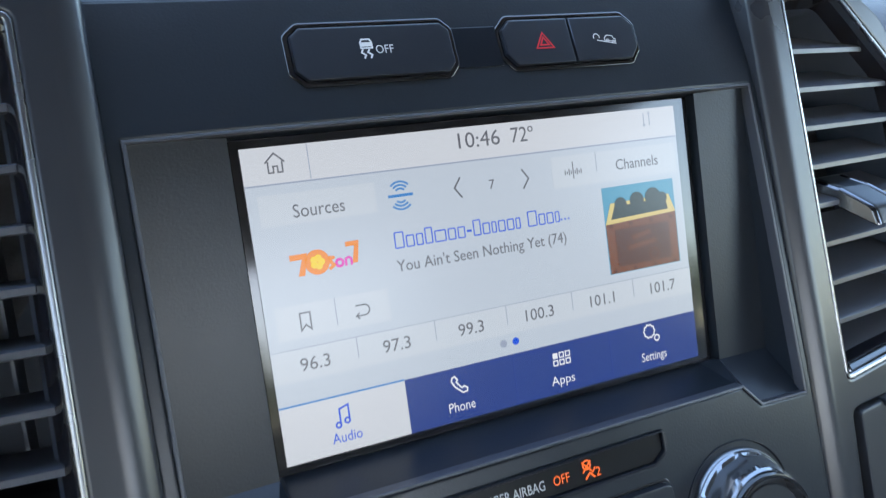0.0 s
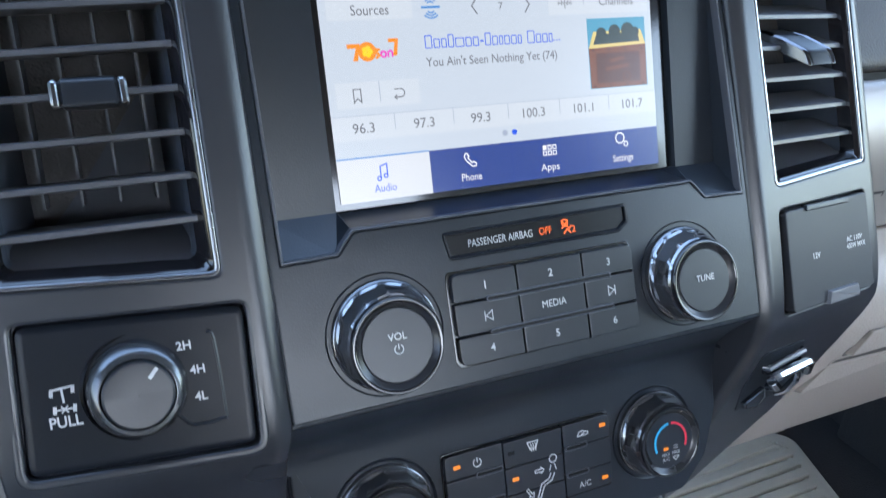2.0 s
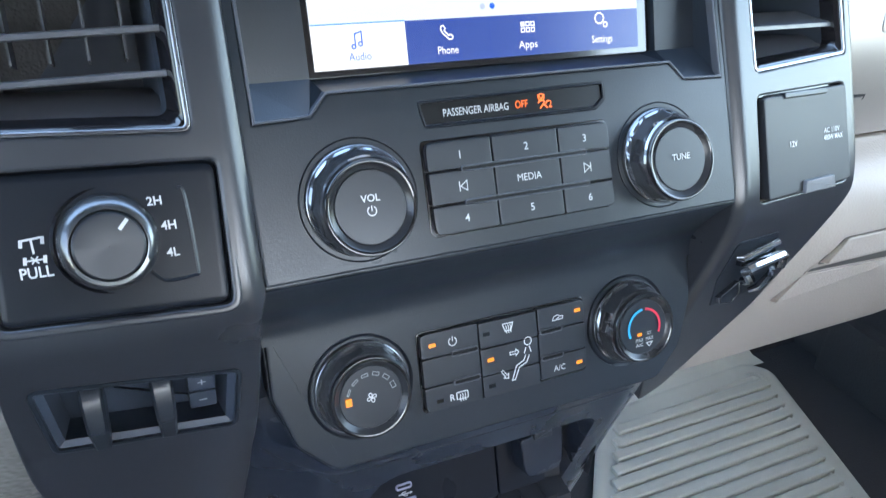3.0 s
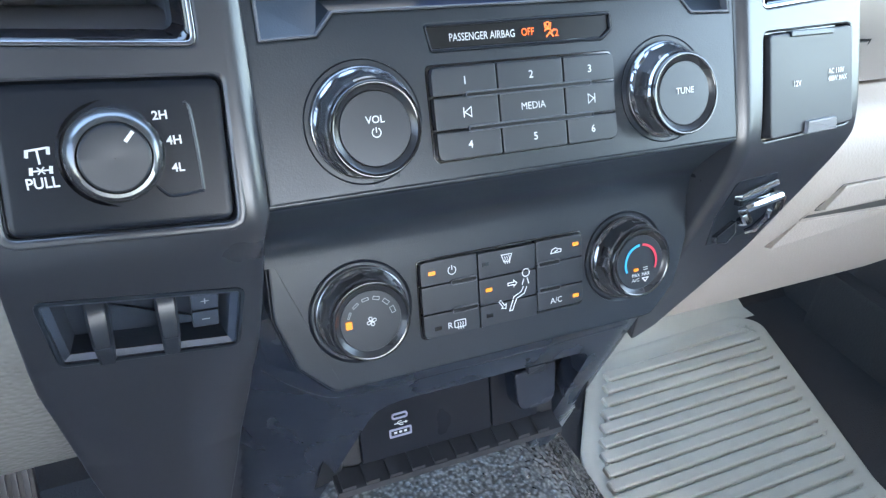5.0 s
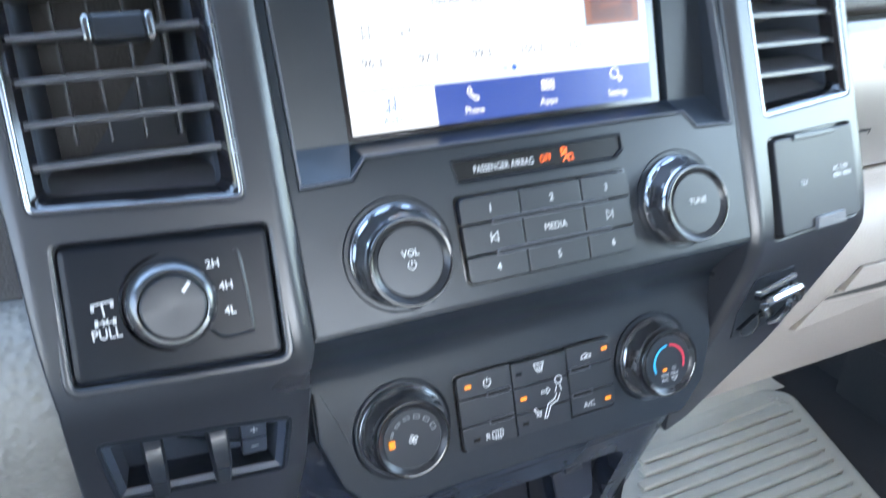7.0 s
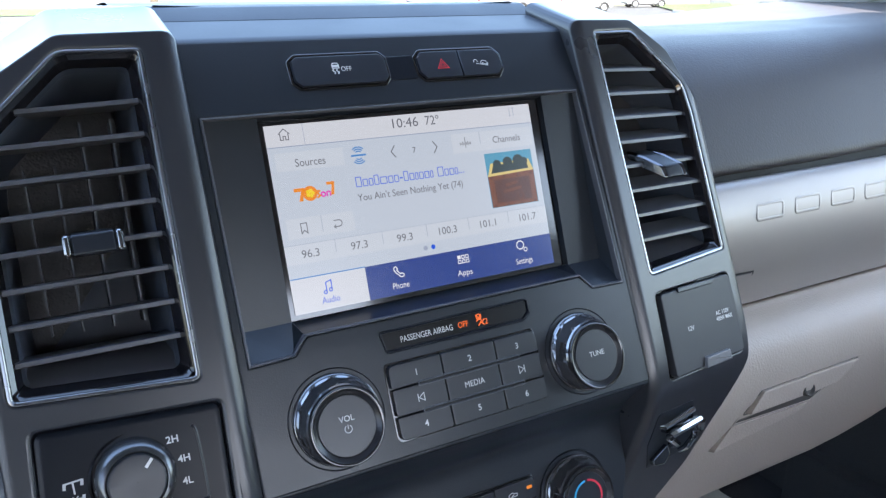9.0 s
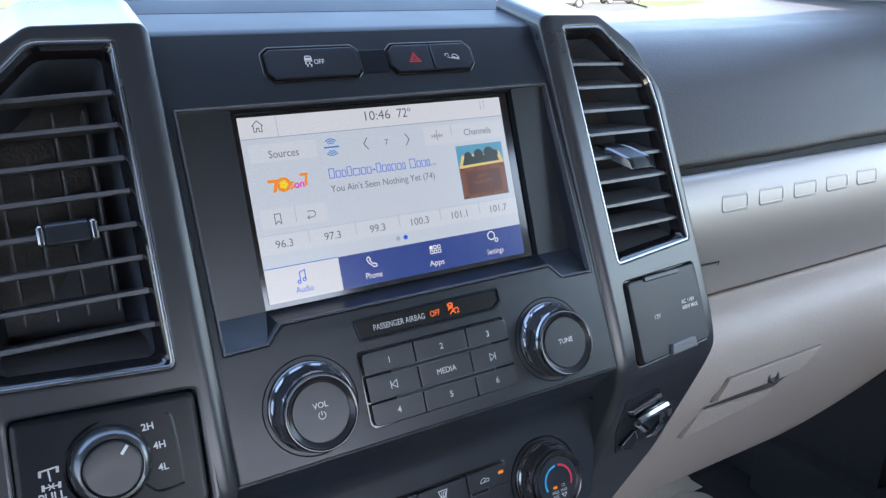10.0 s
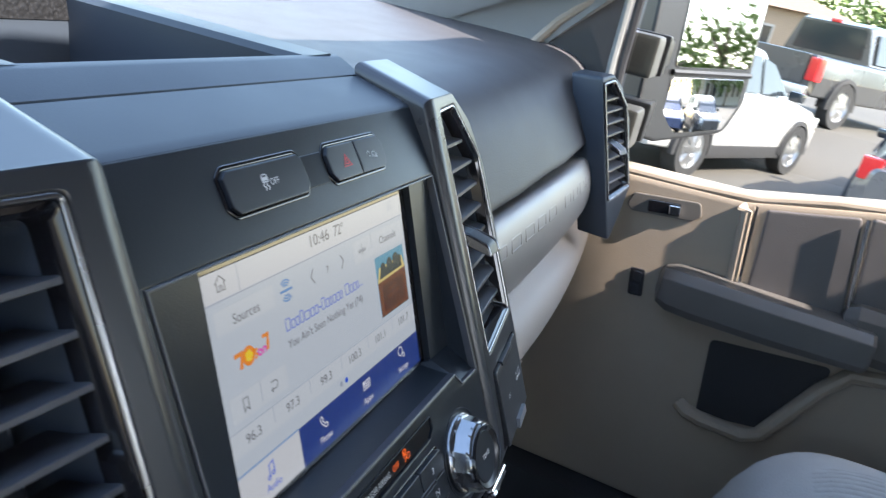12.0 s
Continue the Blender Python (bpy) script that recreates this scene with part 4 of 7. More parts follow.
shrink(bm, 0.0550, 0.0795, 0.60, key)
part("descent_symbol", bm, M_WHITE, hz)

# ---- radio controls ----


def faceted(cx, cz, base, slope, rows, sides, n=8):
    """A turned skirt whose rows (radius, height, how flat) pass from round to a polygon with that many sides."""
    bm = bmesh.new()
    out = []
    for r, h, f in rows:
        ring = []
        for i in range(sides * n):
            a = 2 * math.pi * i / (sides * n)
            w = math.pi / sides
            poly = math.cos(w) / math.cos((a % (2 * w)) - w)
            rr = r * (1 - f + f * poly)
            dx, dz = rr * math.cos(a), rr * math.sin(a)
            ring.append((cx + dx, base - h + slope * dz, cz + dz - slope * h))
        out.append(ring)
    loops(bm, out)
    return bm


def knob(parent, cx, cz, base, slope, r=0.0225, h=0.0165, name="knob"):
    """A turning knob: faceted gloss skirt between two thin bright edges, gloss rim, chamfer and flat face."""
    k = part(name, faceted(cx, cz, base, slope, [(r * 1.03, 0.0, 0), (r * 1.035, 0.0022, 0), (r * 1.015, 0.0034, 0.2), (r * 1.0, 0.0044, 0.95), (r * 0.955, h - 0.0052, 0.95), (r * 0.925, h - 0.0034, 0.15), (r * 0.895, h - 0.0022, 0)], 12), M_SKIRT, parent, "gloss smoked faceted knob", smooth=False)
    part("foot_ring", lathe([(r * 1.055, -0.0005), (r * 1.06, 0.0010), (r * 1.045, 0.0022), (r * 1.02, 0.0026)], cx, cz, base, 64, slope), M_RIMCHROME, k, "thin chrome foot ring")
    part("rim", lathe([(r * 0.895, h - 0.0023), (r * 0.885, h - 0.0008), (r * 0.86, h - 0.0001), (r * 0.83, h), (r * 0.80, h - 0.0003)], cx, cz, base, 64, slope), M_GLOSS, k)
    part("chamfer", lathe([(r * 0.80, h - 0.0003), (r * 0.76, h - 0.0012), (r * 0.68, h - 0.0022)], cx, cz, base, 64, slope), M_CHAMFER, k, "satin black chamfer")
    part("face", lathe([(r * 0.685, h - 0.005), (r * 0.685, h - 0.0020), (r * 0.67, h - 0.0016), (0.0002, h - 0.0016)], cx, cz, base, 56, slope), M_BUTTON, k)
    return k, base - h + 0.0016



radio = thing("radio_controls", "black radio control panel with two knobs and preset keys", "radio controls", STACK)
for cx, txt in ((-0.0812, "VOL"), (0.0782, "TUNE")):
    cz = -0.1070
    base = fascia(cx, cz)
    part("knob_well", lathe([(0.0268, -0.002), (0.0264, 0.0004), (0.0250, -0.0004), (0.0238, -0.0016), (0.0236, -0.003)], cx, cz, base, 56, 0.0964), M_BLACK, radio)
    k, face = knob(radio, cx, cz, base, 0.0964)
    onface = lambda x, z, c=face, cz=cz: c + 0.0964 * (z - cz)
    part("lettering", letters(txt, 0.0031, cx, cz + (0.0024 if txt == "VOL" else 0.0), onface, 0.0004, bold=0.00006), M_WHITE, k)
    if txt == "VOL":
        bm = stroke(arc(cx, cz - 0.0030, 0.0019, 120, 420, 14), 0.00045, onface, 0.0004)
        stroke([(cx, cz - 0.0008), (cx, cz - 0.0030)], 0.00045, onface, 0.0004, bm)
        part("power_symbol", bm, M_WHITE, k)
M_LENS = material("smoked_lens", (0.006, 0.006, 0.007), 0.3, stain=0.1, spec=0.25)
part("lens", prism(rounded(inset(PASS_OUT, 0.0008), 0.0012), raised(fascia, -0.0008), 0.004), M_LENS, radio, "gloss black indicator strip")
strip = raised(fascia, -0.0008)
part("strip_rim", ring_band(rounded(inset(PASS_OUT, -0.0004), 0.0015), 0.0010, fascia, 0.0005), M_BLACK, radio)
part("lettering", letters("PASSENGER AIRBAG", 0.0035, -0.0377, -0.0747, strip, 0.0003, "LEFT", 0.0328, 0.0), M_WHITE, radio)
part("lettering", letters("OFF", 0.0035, -0.0012, -0.0745, strip, 0.0003, "LEFT", 0.0066), M_ORANGE, radio, "orange lit letters")
bm = stroke([(0.0112, -0.0712), (0.0150, -0.0750)], 0.0006, strip, 0.0003)
stroke([(0.0112, -0.0750), (0.0150, -0.0712)], 0.0006, strip, 0.0003, bm)
stroke(circle(0.0131, -0.0725, 0.0016, 10), 0.0006, strip, 0.0003, bm, True)
stroke([(0.0120, -0.0775), (0.0140, -0.0755), (0.0160, -0.0775)], 0.0007, strip, 0.0003, bm)
stroke([(0.0165, -0.0740), (0.0150, -0.0758)], 0.0006, strip, 0.0003, bm)
part("airbag_symbol", bm, M_ORANGE, radio)
part("lettering", letters("2", 0.0034, 0.0176, -0.0757, strip, 0.0003), M_ORANGE, radio)

# key pad: three columns and three rows, with slots between the rows
bf = raised(fascia, 0.0032)
part("keypad_bed", prism(rounded([(-0.0505, -0.0858), (0.0462, -0.0858), (0.0475, -0.0895), (0.0475, -0.1250), (0.0450, -0.1282), (-0.0490, -0.1288), (-0.0512, -0.1262), (-0.0512, -0.0890)], 0.002, 2), raised(fascia, 0.0004), 0.003, 0.0004), M_GLOSS, radio)
XS = [-0.0500, -0.0176, 0.0174, 0.0464]
ZS = [-0.0866, -0.0997, -0.1146, -0.1278]
marks = [["1", "2", "3"], ["<", "MEDIA", ">"], ["4", "5", "6"]]
for r in range(3):
    for c in range(3):
        x0, x1, z1, z0 = XS[c] + 0.00035, XS[c + 1] - 0.00035, ZS[r] - 0.00035, ZS[r + 1] + 0.00035
        pts = rounded(box_pts(x0, x1, z0, z1), 0.0009, 2)
        if (r, c) in ((0, 0), (0, 2), (2, 0), (2, 2)):
            corner = {(0, 0): 3, (0, 2): 2, (2, 0): 0, (2, 2): 1}[(r, c)]
            rr = [0.0009] * 4
            rr[corner] = 0.0032
            pts = rounded(box_pts(x0, x1, z0, z1), rr, 2)
        k = part("preset_key" if r != 1 or c != 1 else "media_key", prism(pts, bf, 0.004, 0.0007), M_BUTTON, radio)
        cx, cz = (x0 + x1) / 2, (z0 + z1) / 2
        t = marks[r][c]
        if t in "<>":
            s = -1 if t == "<" else 1
            bm = stroke([(cx - s * 0.0018, cz + 0.0022), (cx + s * 0.0014, cz), (cx - s * 0.0018, cz - 0.0022)], 0.0004, bf, closed=True)
            stroke([(cx + s * 0.0019, cz + 0.0022), (cx + s * 0.0019, cz - 0.0022)], 0.0005, bf, 0.0002, bm)
            part("seek_symbol", bm, M_WHITE, k)
        else:
            part("lettering", letters(t, 0.0036 if t != "MEDIA" else 0.0034, cx, cz, bf, 0.0002, "CENTER", 0.0128 if t == "MEDIA" else 0.0, 0.0 if t == "MEDIA" else 0.00005), M_WHITE, k)
# dark pills stand for shade in the uncut slots, paler rims for their lit edges
for z in (-0.0997, -0.1146):
    pill = rounded(box_pts(-0.0342, 0.0325, z - 0.0014, z + 0.0014), 0.0013, 4)
    part("slot", prism(inset(pill, 0.0003), raised(fascia, 0.0033), 0.003), M_LENS, radio, "thin dark pill for the shaded slot between key rows")
    part("slot_lit_rim", ring_band(pill, 0.0007, raised(fascia, 0.0032), 0.0006), M_SLAT, radio)

# ---- climate controls ----
climate = thing("climate_controls", "black climate control panel with two knobs and keys", "climate controls", STACK)
CF = flat(0.008)
HV = rounded([(-0.1245, -0.1670), (0.1245, -0.1670), (0.1250, -0.2000), (0.1160, -0.2270), (0.0990, -0.2440), (-0.0990, -0.2440), (-0.1160, -0.2270), (-0.1250, -0.2000)], [0.002, 0.008, 0.02, 0.01, 0.01, 0.01, 0.01, 0.02], 4)
part("panel", prism(HV, CF, 0.02, 0.002), M_PANEL, climate)
part("trim_line", ring_band(inset(HV, -0.0008), 0.0016, raised(CF, -0.003), 0.0006), M_BLACK, climate)
knobs = []
for cx in (-0.0812, 0.0785):
    cz = -0.2035
    part("knob_well", lathe([(0.0275, -0.002), (0.0270, 0.0006), (0.0255, 0.0), (0.0242, -0.0012), (0.024, -0.003)], cx, cz, 0.008, 56), M_BLACK, climate)
    knobs.append(knob(climate, cx, cz, 0.008, 0.0, 0.0228, 0.0165)[0])
kf = flat(0.008 - 0.0165 + 0.0012)
fanx, tx, kz = -0.0812, 0.0785, -0.2035
bm = bmesh.new()
for q in range(4):
    a = radians(90 * q + 20)
    stroke([(fanx + 0.0003 * math.cos(a), kz + 0.0003 * math.sin(a))] + [(fanx + 0.0016 * math.cos(a) + 0.0009 * math.cos(a + b), kz + 0.0016 * math.sin(a) + 0.0009 * math.sin(a + b)) for b in (-2.2, -1.1, 0, 1.1, 2.2)], 0.00035, kf, 0.0004, bm, True)
part("fan_symbol", bm, M_WHITE, knobs[0])
bm = bmesh.new()
for k in range(6):
    a = radians(155 - 27 * k)
    c, s = math.cos(a), math.sin(a)
    px, pz = fanx + 0.0118 * c, kz + 0.0118 * s
    stroke([(px - s * 0.0016 * t - c * 0.0010 * (k / 8 + 0.4) * u, pz + c * 0.0016 * t - s * 0.0010 * (k / 8 + 0.4) * u) for t, u in ((-1, -1), (1, -1), (1, 1), (-1, 1))], 0.0003, kf, 0.0004, bm, True)
part("speed_marks", bm, M_DIMMARK, knobs[0])
part("pointer_lamp", prism(box_pts(fanx - 0.0128, fanx - 0.0098, kz - 0.0018, kz + 0.0018), raised(kf, 0.0006), 0.001), M_AMBER, knobs[0], "amber pointer lamp")
part("cold_arc", stroke(arc(tx, kz, 0.0105, 95, 205, 16), 0.0014, kf, 0.0004), M_BLUELINE, knobs[1], "blue cold arc")
part("warm_arc", stroke(arc(tx, kz, 0.0105, 85, -25, 16), 0.0014, kf, 0.0004), M_REDLINE, knobs[1], "red warm arc")
part("pointer_lamp", patch(box_pts(tx - 0.0050, tx - 0.0018, kz - 0.0045, kz - 0.0028), kf, 0.0004), M_AMBER, knobs[1])
bm = stroke([(tx + 0.0016, kz - 0.0030), (tx + 0.0046, kz - 0.0030)], 0.0003, kf, 0.0004)
stroke([(tx + 0.0016, kz - 0.0043), (tx + 0.0046, kz - 0.0043)], 0.0003, kf, 0.0004, bm)
stroke([(tx + 0.0010, kz - 0.0092), (tx + 0.0030, kz - 0.0114), (tx + 0.0050, kz - 0.0092)], 0.0005, kf, 0.0004, bm, True)
part("defrost_symbol", bm, M_WHITE, knobs[1])
for txt, x, z in (("MAX", tx - 0.0036, kz - 0.0068), ("A/C", tx - 0.0036, kz - 0.0096), ("MAX", tx + 0.0032, kz - 0.0068)):
    part("lettering", letters(txt, 0.0021, x, z, kf, 0.0004, "CENTER", 0.0052), M_WHITE, knobs[1])
cb = flat(0.0045)
part("keypad_bed", prism(rounded(box_pts(-0.0508, 0.0490, -0.2262, -0.1826), 0.003), flat(0.0072), 0.003, 0.0004), M_GLOSS, climate)
CX = [-0.0500, -0.0172, 0.0180, 0.0480]
keyrows = {0: [-0.1832, -0.1966, -0.2120, -0.2255], 1: [-0.1840, -0.1985, -0.2135, -0.2258], 2: [-0.1835, -0.1968, -0.2118, -0.2240]}
ckeys = {}
for c in range(3):
    for r in range(3):
        x0, x1 = CX[c] + 0.00025, CX[c + 1] - 0.00025
        z1, z0 = keyrows[c][r] - 0.00025, keyrows[c][r + 1] + 0.00025
        rr = [0.0009] * 4
        if (r, c) == (0, 0):
            rr[3] = 0.003
        if (r, c) == (2, 0):
            rr[0] = 0.003
        if (r, c) == (0, 2):
            rr[2] = 0.003
        if (r, c) == (2, 2):
            rr[1] = 0.003
        ckeys[(r, c)] = part("climate_key", prism(rounded(box_pts(x0, x1, z0, z1), rr, 2), cb, 0.004, 0.0007), M_BUTTON, climate)
# slot shade and lit edges again put into the colours
for x0, x1, z in ((-0.0335, -0.0180, -0.1966), (-0.0335, -0.0180, -0.2122), (0.0190, 0.0330, -0.1968), (0.0190, 0.0330, -0.2118)):
    pill = rounded(box_pts(x0, x1, z - 0.0016, z + 0.0016), 0.0014, 4)
    part("slot", prism(inset(pill, 0.0003), flat(0.0043), 0.003), M_LENS, climate)
    part("slot_lit_rim", ring_band(pill, 0.0007, flat(0.0045), 0.0006), M_SLAT, climate)
for k, x, z, on in (((0, 0), -0.0435, -0.1898, 1), ((2, 0), -0.0420, -0.2202, 0), ((0, 1), -0.0128, -0.1905, 0), ((1, 1), -0.0115, -0.2050, 1), ((2, 1), -0.0118, -0.2195, 0), ((0, 2), 0.0432, -0.1890, 1), ((2, 2), 0.0428, -0.2190, 1)):
    part("lamp", prism(box_pts(x - 0.0019, x + 0.0019, z - 0.0010, z + 0.0010), raised(cb, 0.0002), 0.001), M_AMBER if on else M_GLOSS, ckeys[k], "lit amber lamp" if on else "unlit lamp")
bm = stroke(arc(-0.0322, -0.1900, 0.0022, 120, 420, 14), 0.0005, cb)
stroke([(-0.0322, -0.1872), (-0.0322, -0.1898)], 0.0005, cb, 0.0002, bm)
part("power_symbol", bm, M_WHITE, ckeys[(0, 0)])
part("lettering", letters("R", 0.0036, -0.0352, -0.2198, cb), M_WHITE, ckeys[(2, 0)])
bm = stroke(rounded(box_pts(-0.0326, -0.0262, -0.2218, -0.2180), 0.0006, 2), 0.0005, cb, closed=True)
for x in (-0.0308, -0.0294, -0.0280):
    stroke([(x, -0.2190), (x + 0.0004, -0.2200), (x, -0.2212), (x + 0.0004, -0.2232)], 0.0004, cb, 0.0002, bm)
part("rear_defrost_symbol", bm, M_WHITE, ckeys[(2, 0)])
bm = stroke([(-0.0032, -0.1872), (0.0030, -0.1872), (0.0016, -0.1912), (-0.0018, -0.1912)], 0.0005, cb, closed=True)
for x in (-0.0014, -0.0001, 0.0012):
    stroke([(x, -0.1880), (x + 0.0005, -0.1895), (x, -0.1908), (x + 0.0005, -0.1925)], 0.0004, cb, 0.0002, bm)
part("defrost_symbol", bm, M_WHITE, ckeys[(0, 1)])
bm = stroke([(0.0000, -0.2035), (0.0036, -0.2035), (0.0036, -0.2025), (0.0054, -0.2042), (0.0036, -0.2059), (0.0036, -0.2049), (0.0000, -0.2049)], 0.0005, cb, closed=True)
stroke(circle(0.0112, -0.1995, 0.0022, 12), 0.0006, cb, 0.0002, bm, True)
stroke([(0.0098, -0.2028), (0.0086, -0.2060)], 0.0006, cb, 0.0002, bm)
stroke([(0.0118, -0.2024), (0.0128, -0.2060)], 0.0006, cb, 0.0002, bm)
part("face_air_symbol", bm, M_WHITE, ckeys[(1, 1)])
bm = stroke([(0.0112, -0.2072), (0.0094, -0.2108), (0.0046, -0.2128), (0.0018, -0.2190), (0.0000, -0.2190), (0.0030, -0.2115), (0.0076, -0.2095), (0.0090, -0.2068)], 0.0006, cb, 0.0008)
stroke([(-0.0062, -0.2128), (-0.0040, -0.2160), (-0.0048, -0.2166), (-0.0022, -0.2172), (-0.0020, -0.2146), (-0.0030, -0.2152), (-0.0052, -0.2120)], 0.0005, cb, 0.0008, bm, True)
part("foot_air_symbol", bm, M_WHITE, ckeys[(2, 1)])
bm = stroke([(0.0272, -0.1918), (0.0280, -0.1898), (0.0302, -0.1890), (0.0318, -0.1898), (0.0338, -0.1902), (0.0336, -0.1916)], 0.0005, cb, closed=True)
stroke([(0.0296, -0.1912), (0.0316, -0.1904)], 0.0006, cb, 0.0002, bm)
part("recirculation_symbol", bm, M_WHITE, ckeys[(0, 2)])
part("lettering", letters("A/C", 0.0034, 0.0300, -0.2190, cb), M_WHITE, ckeys[(2, 2)])

# ---- four-wheel-drive switch ----
four = thing("drive_switch", "black four-wheel-drive selector panel with a round knob", "selector switch", STACK)
pf = lambda x, z: pillar_face(x, z) + 0.0015
P4 = rounded(inset(PANEL4, 0.0006), 0.0055, 5)
part("panel", prism(P4, lambda x, z: pf(x, z) - 0.0022, 0.01, 0.0040), M_BLACK, four)
pf = lambda x, z: pillar_face(x, z) - 0.0007
part("panel_rim", ring_band(rounded(inset(PANEL4, -0.0032), 0.008, 5), 0.0036, pillar_face, 0.0012), M_COLUMN, four)
kx, kz4 = -0.1799, -0.1085
kb = pillar_face(kx, kz4) - 0.0012
kn = part("selector_knob", lathe([(0.0180, -0.002), (0.0180, 0.0020), (0.0176, 0.0045), (0.0164, 0.0068), (0.0148, 0.0082), (0.0134, 0.0084), (0.0130, 0.0070)], kx, kz4, kb, 56, 0.0964), M_SATIN, four, "satin grey selector knob")
part("face", lathe([(0.0128, 0.006), (0.0127, 0.0090), (0.0118, 0.0096), (0.0002, 0.0092)], kx, kz4, kb, 48, 0.0964), M_BUTTON, kn)
part("knob_well", lathe([(0.0205, -0.003), (0.0202, 0.0002), (0.0190, -0.0006), (0.0182, -0.003)], kx, kz4, kb + 0.0008, 48, 0.0964), M_GLOSS, four)
kface = lambda x, z: kb - 0.0096 + 0.0964 * (z - kz4)
part("pointer_mark", stroke([(kx + 0.0044, kz4 + 0.0048), (kx + 0.0076, kz4 + 0.0083)], 0.0014, kface, 0.0004), M_WHITE, kn, "white pointer line")
for txt, x, z in (("2H", -0.1617, -0.0957), ("4H", -0.1580, -0.1055), ("4L", -0.1582, -0.1160)):
    part("lettering", letters(txt, 0.0034, x, z, pf, 0.0003, bold=0.0001), M_WHITE, four)
part("lettering", letters("PULL", 0.0042, -0.2062, -0.1166, pf, 0.0003, "CENTER", 0.0112, 0.0001), M_WHITE, four)
bm = stroke([(-0.2096, -0.1072), (-0.2096, -0.1046), (-0.2024, -0.1040), (-0.2020, -0.1064)], 0.0008, pf, 0.0003)
for x, z in ((-0.2096, -0.1057), (-0.2022, -0.1051), (-0.2092, -0.1122), (-0.2024, -0.1122)):
    stroke([(x - 0.0002, z - 0.0014), (x + 0.0002, z + 0.0014)], 0.0013, pf, 0.0003, bm)
stroke([(-0.2060, -0.1044), (-0.2058, -0.1098)], 0.0008, pf, 0.0003, bm)
stroke([(-0.2092, -0.1122), (-0.2024, -0.1122)], 0.0006, pf, 0.0003, bm)
for d in (1, -1):
    stroke([(-0.2070, -0.1122 + d * 0.0013), (-0.2046, -0.1122 - d * 0.0013)], 0.0005, pf, 0.00034, bm)
part("axle_symbol", bm, M_WHITE, four)
part("legend_ridge", sweep([(x, pf(x, z), z) for x, z in smooth_line([(-0.1528, -0.0920), (-0.1505, -0.0950), (-0.1500, -0.1230), (-0.1515, -0.1262), (-0.1610, -0.1270), (-0.1640, -0.1258), (-0.1668, -0.1225)], 4)], 0.0007, 6), M_PANEL, four)

# ---- trailer brake control ----
brake = thing("trailer_brake_control", "black trailer brake control with two levers and keys", "brake control", STACK)
bfun = column_face
bm = bmesh.new()
row = lambda q, d: [(x, bfun(x, z) + d, z) for x, z in q]
loops(bm, [row(BRAKE_HOLE, 0.001), row(inset(BRAKE_HOLE, 0.0045), 0.006), row(inset(BRAKE_HOLE, 0.0060), 0.030)], False, True)
part("recess", bm, M_DUCT, brake)
part("recess_rim", ring_band(inset(BRAKE_HOLE, -0.0008), 0.0022, bfun, 0.0010), M_PANEL, brake)
for cx, w in ((-0.1990, 0.0046), (-0.1710, 0.0046)):
    prof = [(-0.1690, 0.016), (-0.1740, 0.007), (-0.1800, 0.001), (-0.1870, -0.0035), (-0.1930, -0.0072), (-0.1948, -0.0078), (-0.1962, -0.0066), (-0.2085, -0.0020), (-0.2090, 0.003), (-0.1990, 0.010), (-0.185, 0.018)]
    taper = (1.0, 1.0, 1.02, 0.98, 0.92, 0.90, 0.86, 0.78, 0.78, 0.9, 1.0)
    bm = bmesh.new()
    rows = [[bm.verts.new((cx + s * w * taper[i], bfun(cx, z) + d + (0.0022 if abs(s) == 1 and d < 0.0075 else 0.0), z)) for i, (z, d) in enumerate(prof)] for s in (-1, -0.72, 0.72, 1)]
    for a, b in zip(rows, rows[1:]):
        for i in range(len(prof)):
            j = (i + 1) % len(prof)
            bm.faces.new((a[i], a[j], b[j], b[i]))
    bm.faces.new(rows[0])
    bm.faces.new(rows[-1])
    part("lever", bm, M_BUTTON, brake)
for txt, z0, z1 in (("+", -0.1880, -0.1770), ("-", -0.1990, -0.1888)):
    k = part("key", prism(rounded(box_pts(-0.1602, -0.1484, z0, z1), 0.0008, 2), lambda x, z: bfun(x, z) + 0.0095, 0.006, 0.0006), M_DUCT, brake)
    zc = (z0 + z1) / 2
    bm = stroke([(-0.1560, zc), (-0.1525, zc)], 0.0006, lambda x, z: bfun(x, z) + 0.0095, 0.0003)
    if txt == "+":
        stroke([(-0.15425, zc - 0.0017), (-0.15425, zc + 0.0017)], 0.0006, lambda x, z: bfun(x, z) + 0.0095, 0.0003, bm)
    part("key_mark", bm, M_WHITE, k)

# ---- power outlet cover ----
M_LID = material("charcoal_lid_plastic", (0.0263, 0.027, 0.0308), 0.42, grain=0.15, grain_size=0.0007, spec=0.35)
out = thing("outlet_cover", "closed charcoal power outlet cover on the dash column", "outlet cover", STACK)
of = lambda x, z: pillar_face(x, z) - 0.0034
part("well", prism(rounded(inset(OUTLET, 0.0002), 0.004), lambda x, z: pillar_face(x, z) + 0.003, 0.006), M_GLOSS, out)
lid_out = rounded([(0.1472, -0.0850), (0.2215, -0.0832), (0.2215, -0.1382), (0.1458, -0.1402)], 0.003)
lid = part("lid", prism(lid_out, of, 0.008, 0.0014), M_LID, out, "charcoal hinged lid")
part("hinge", prism(rounded(box_pts(0.1640, 0.2020, -0.0870, -0.0836), 0.001), lambda x, z: of(x, z) - 0.0012, 0.004, 0.0008), M_PANEL, out)
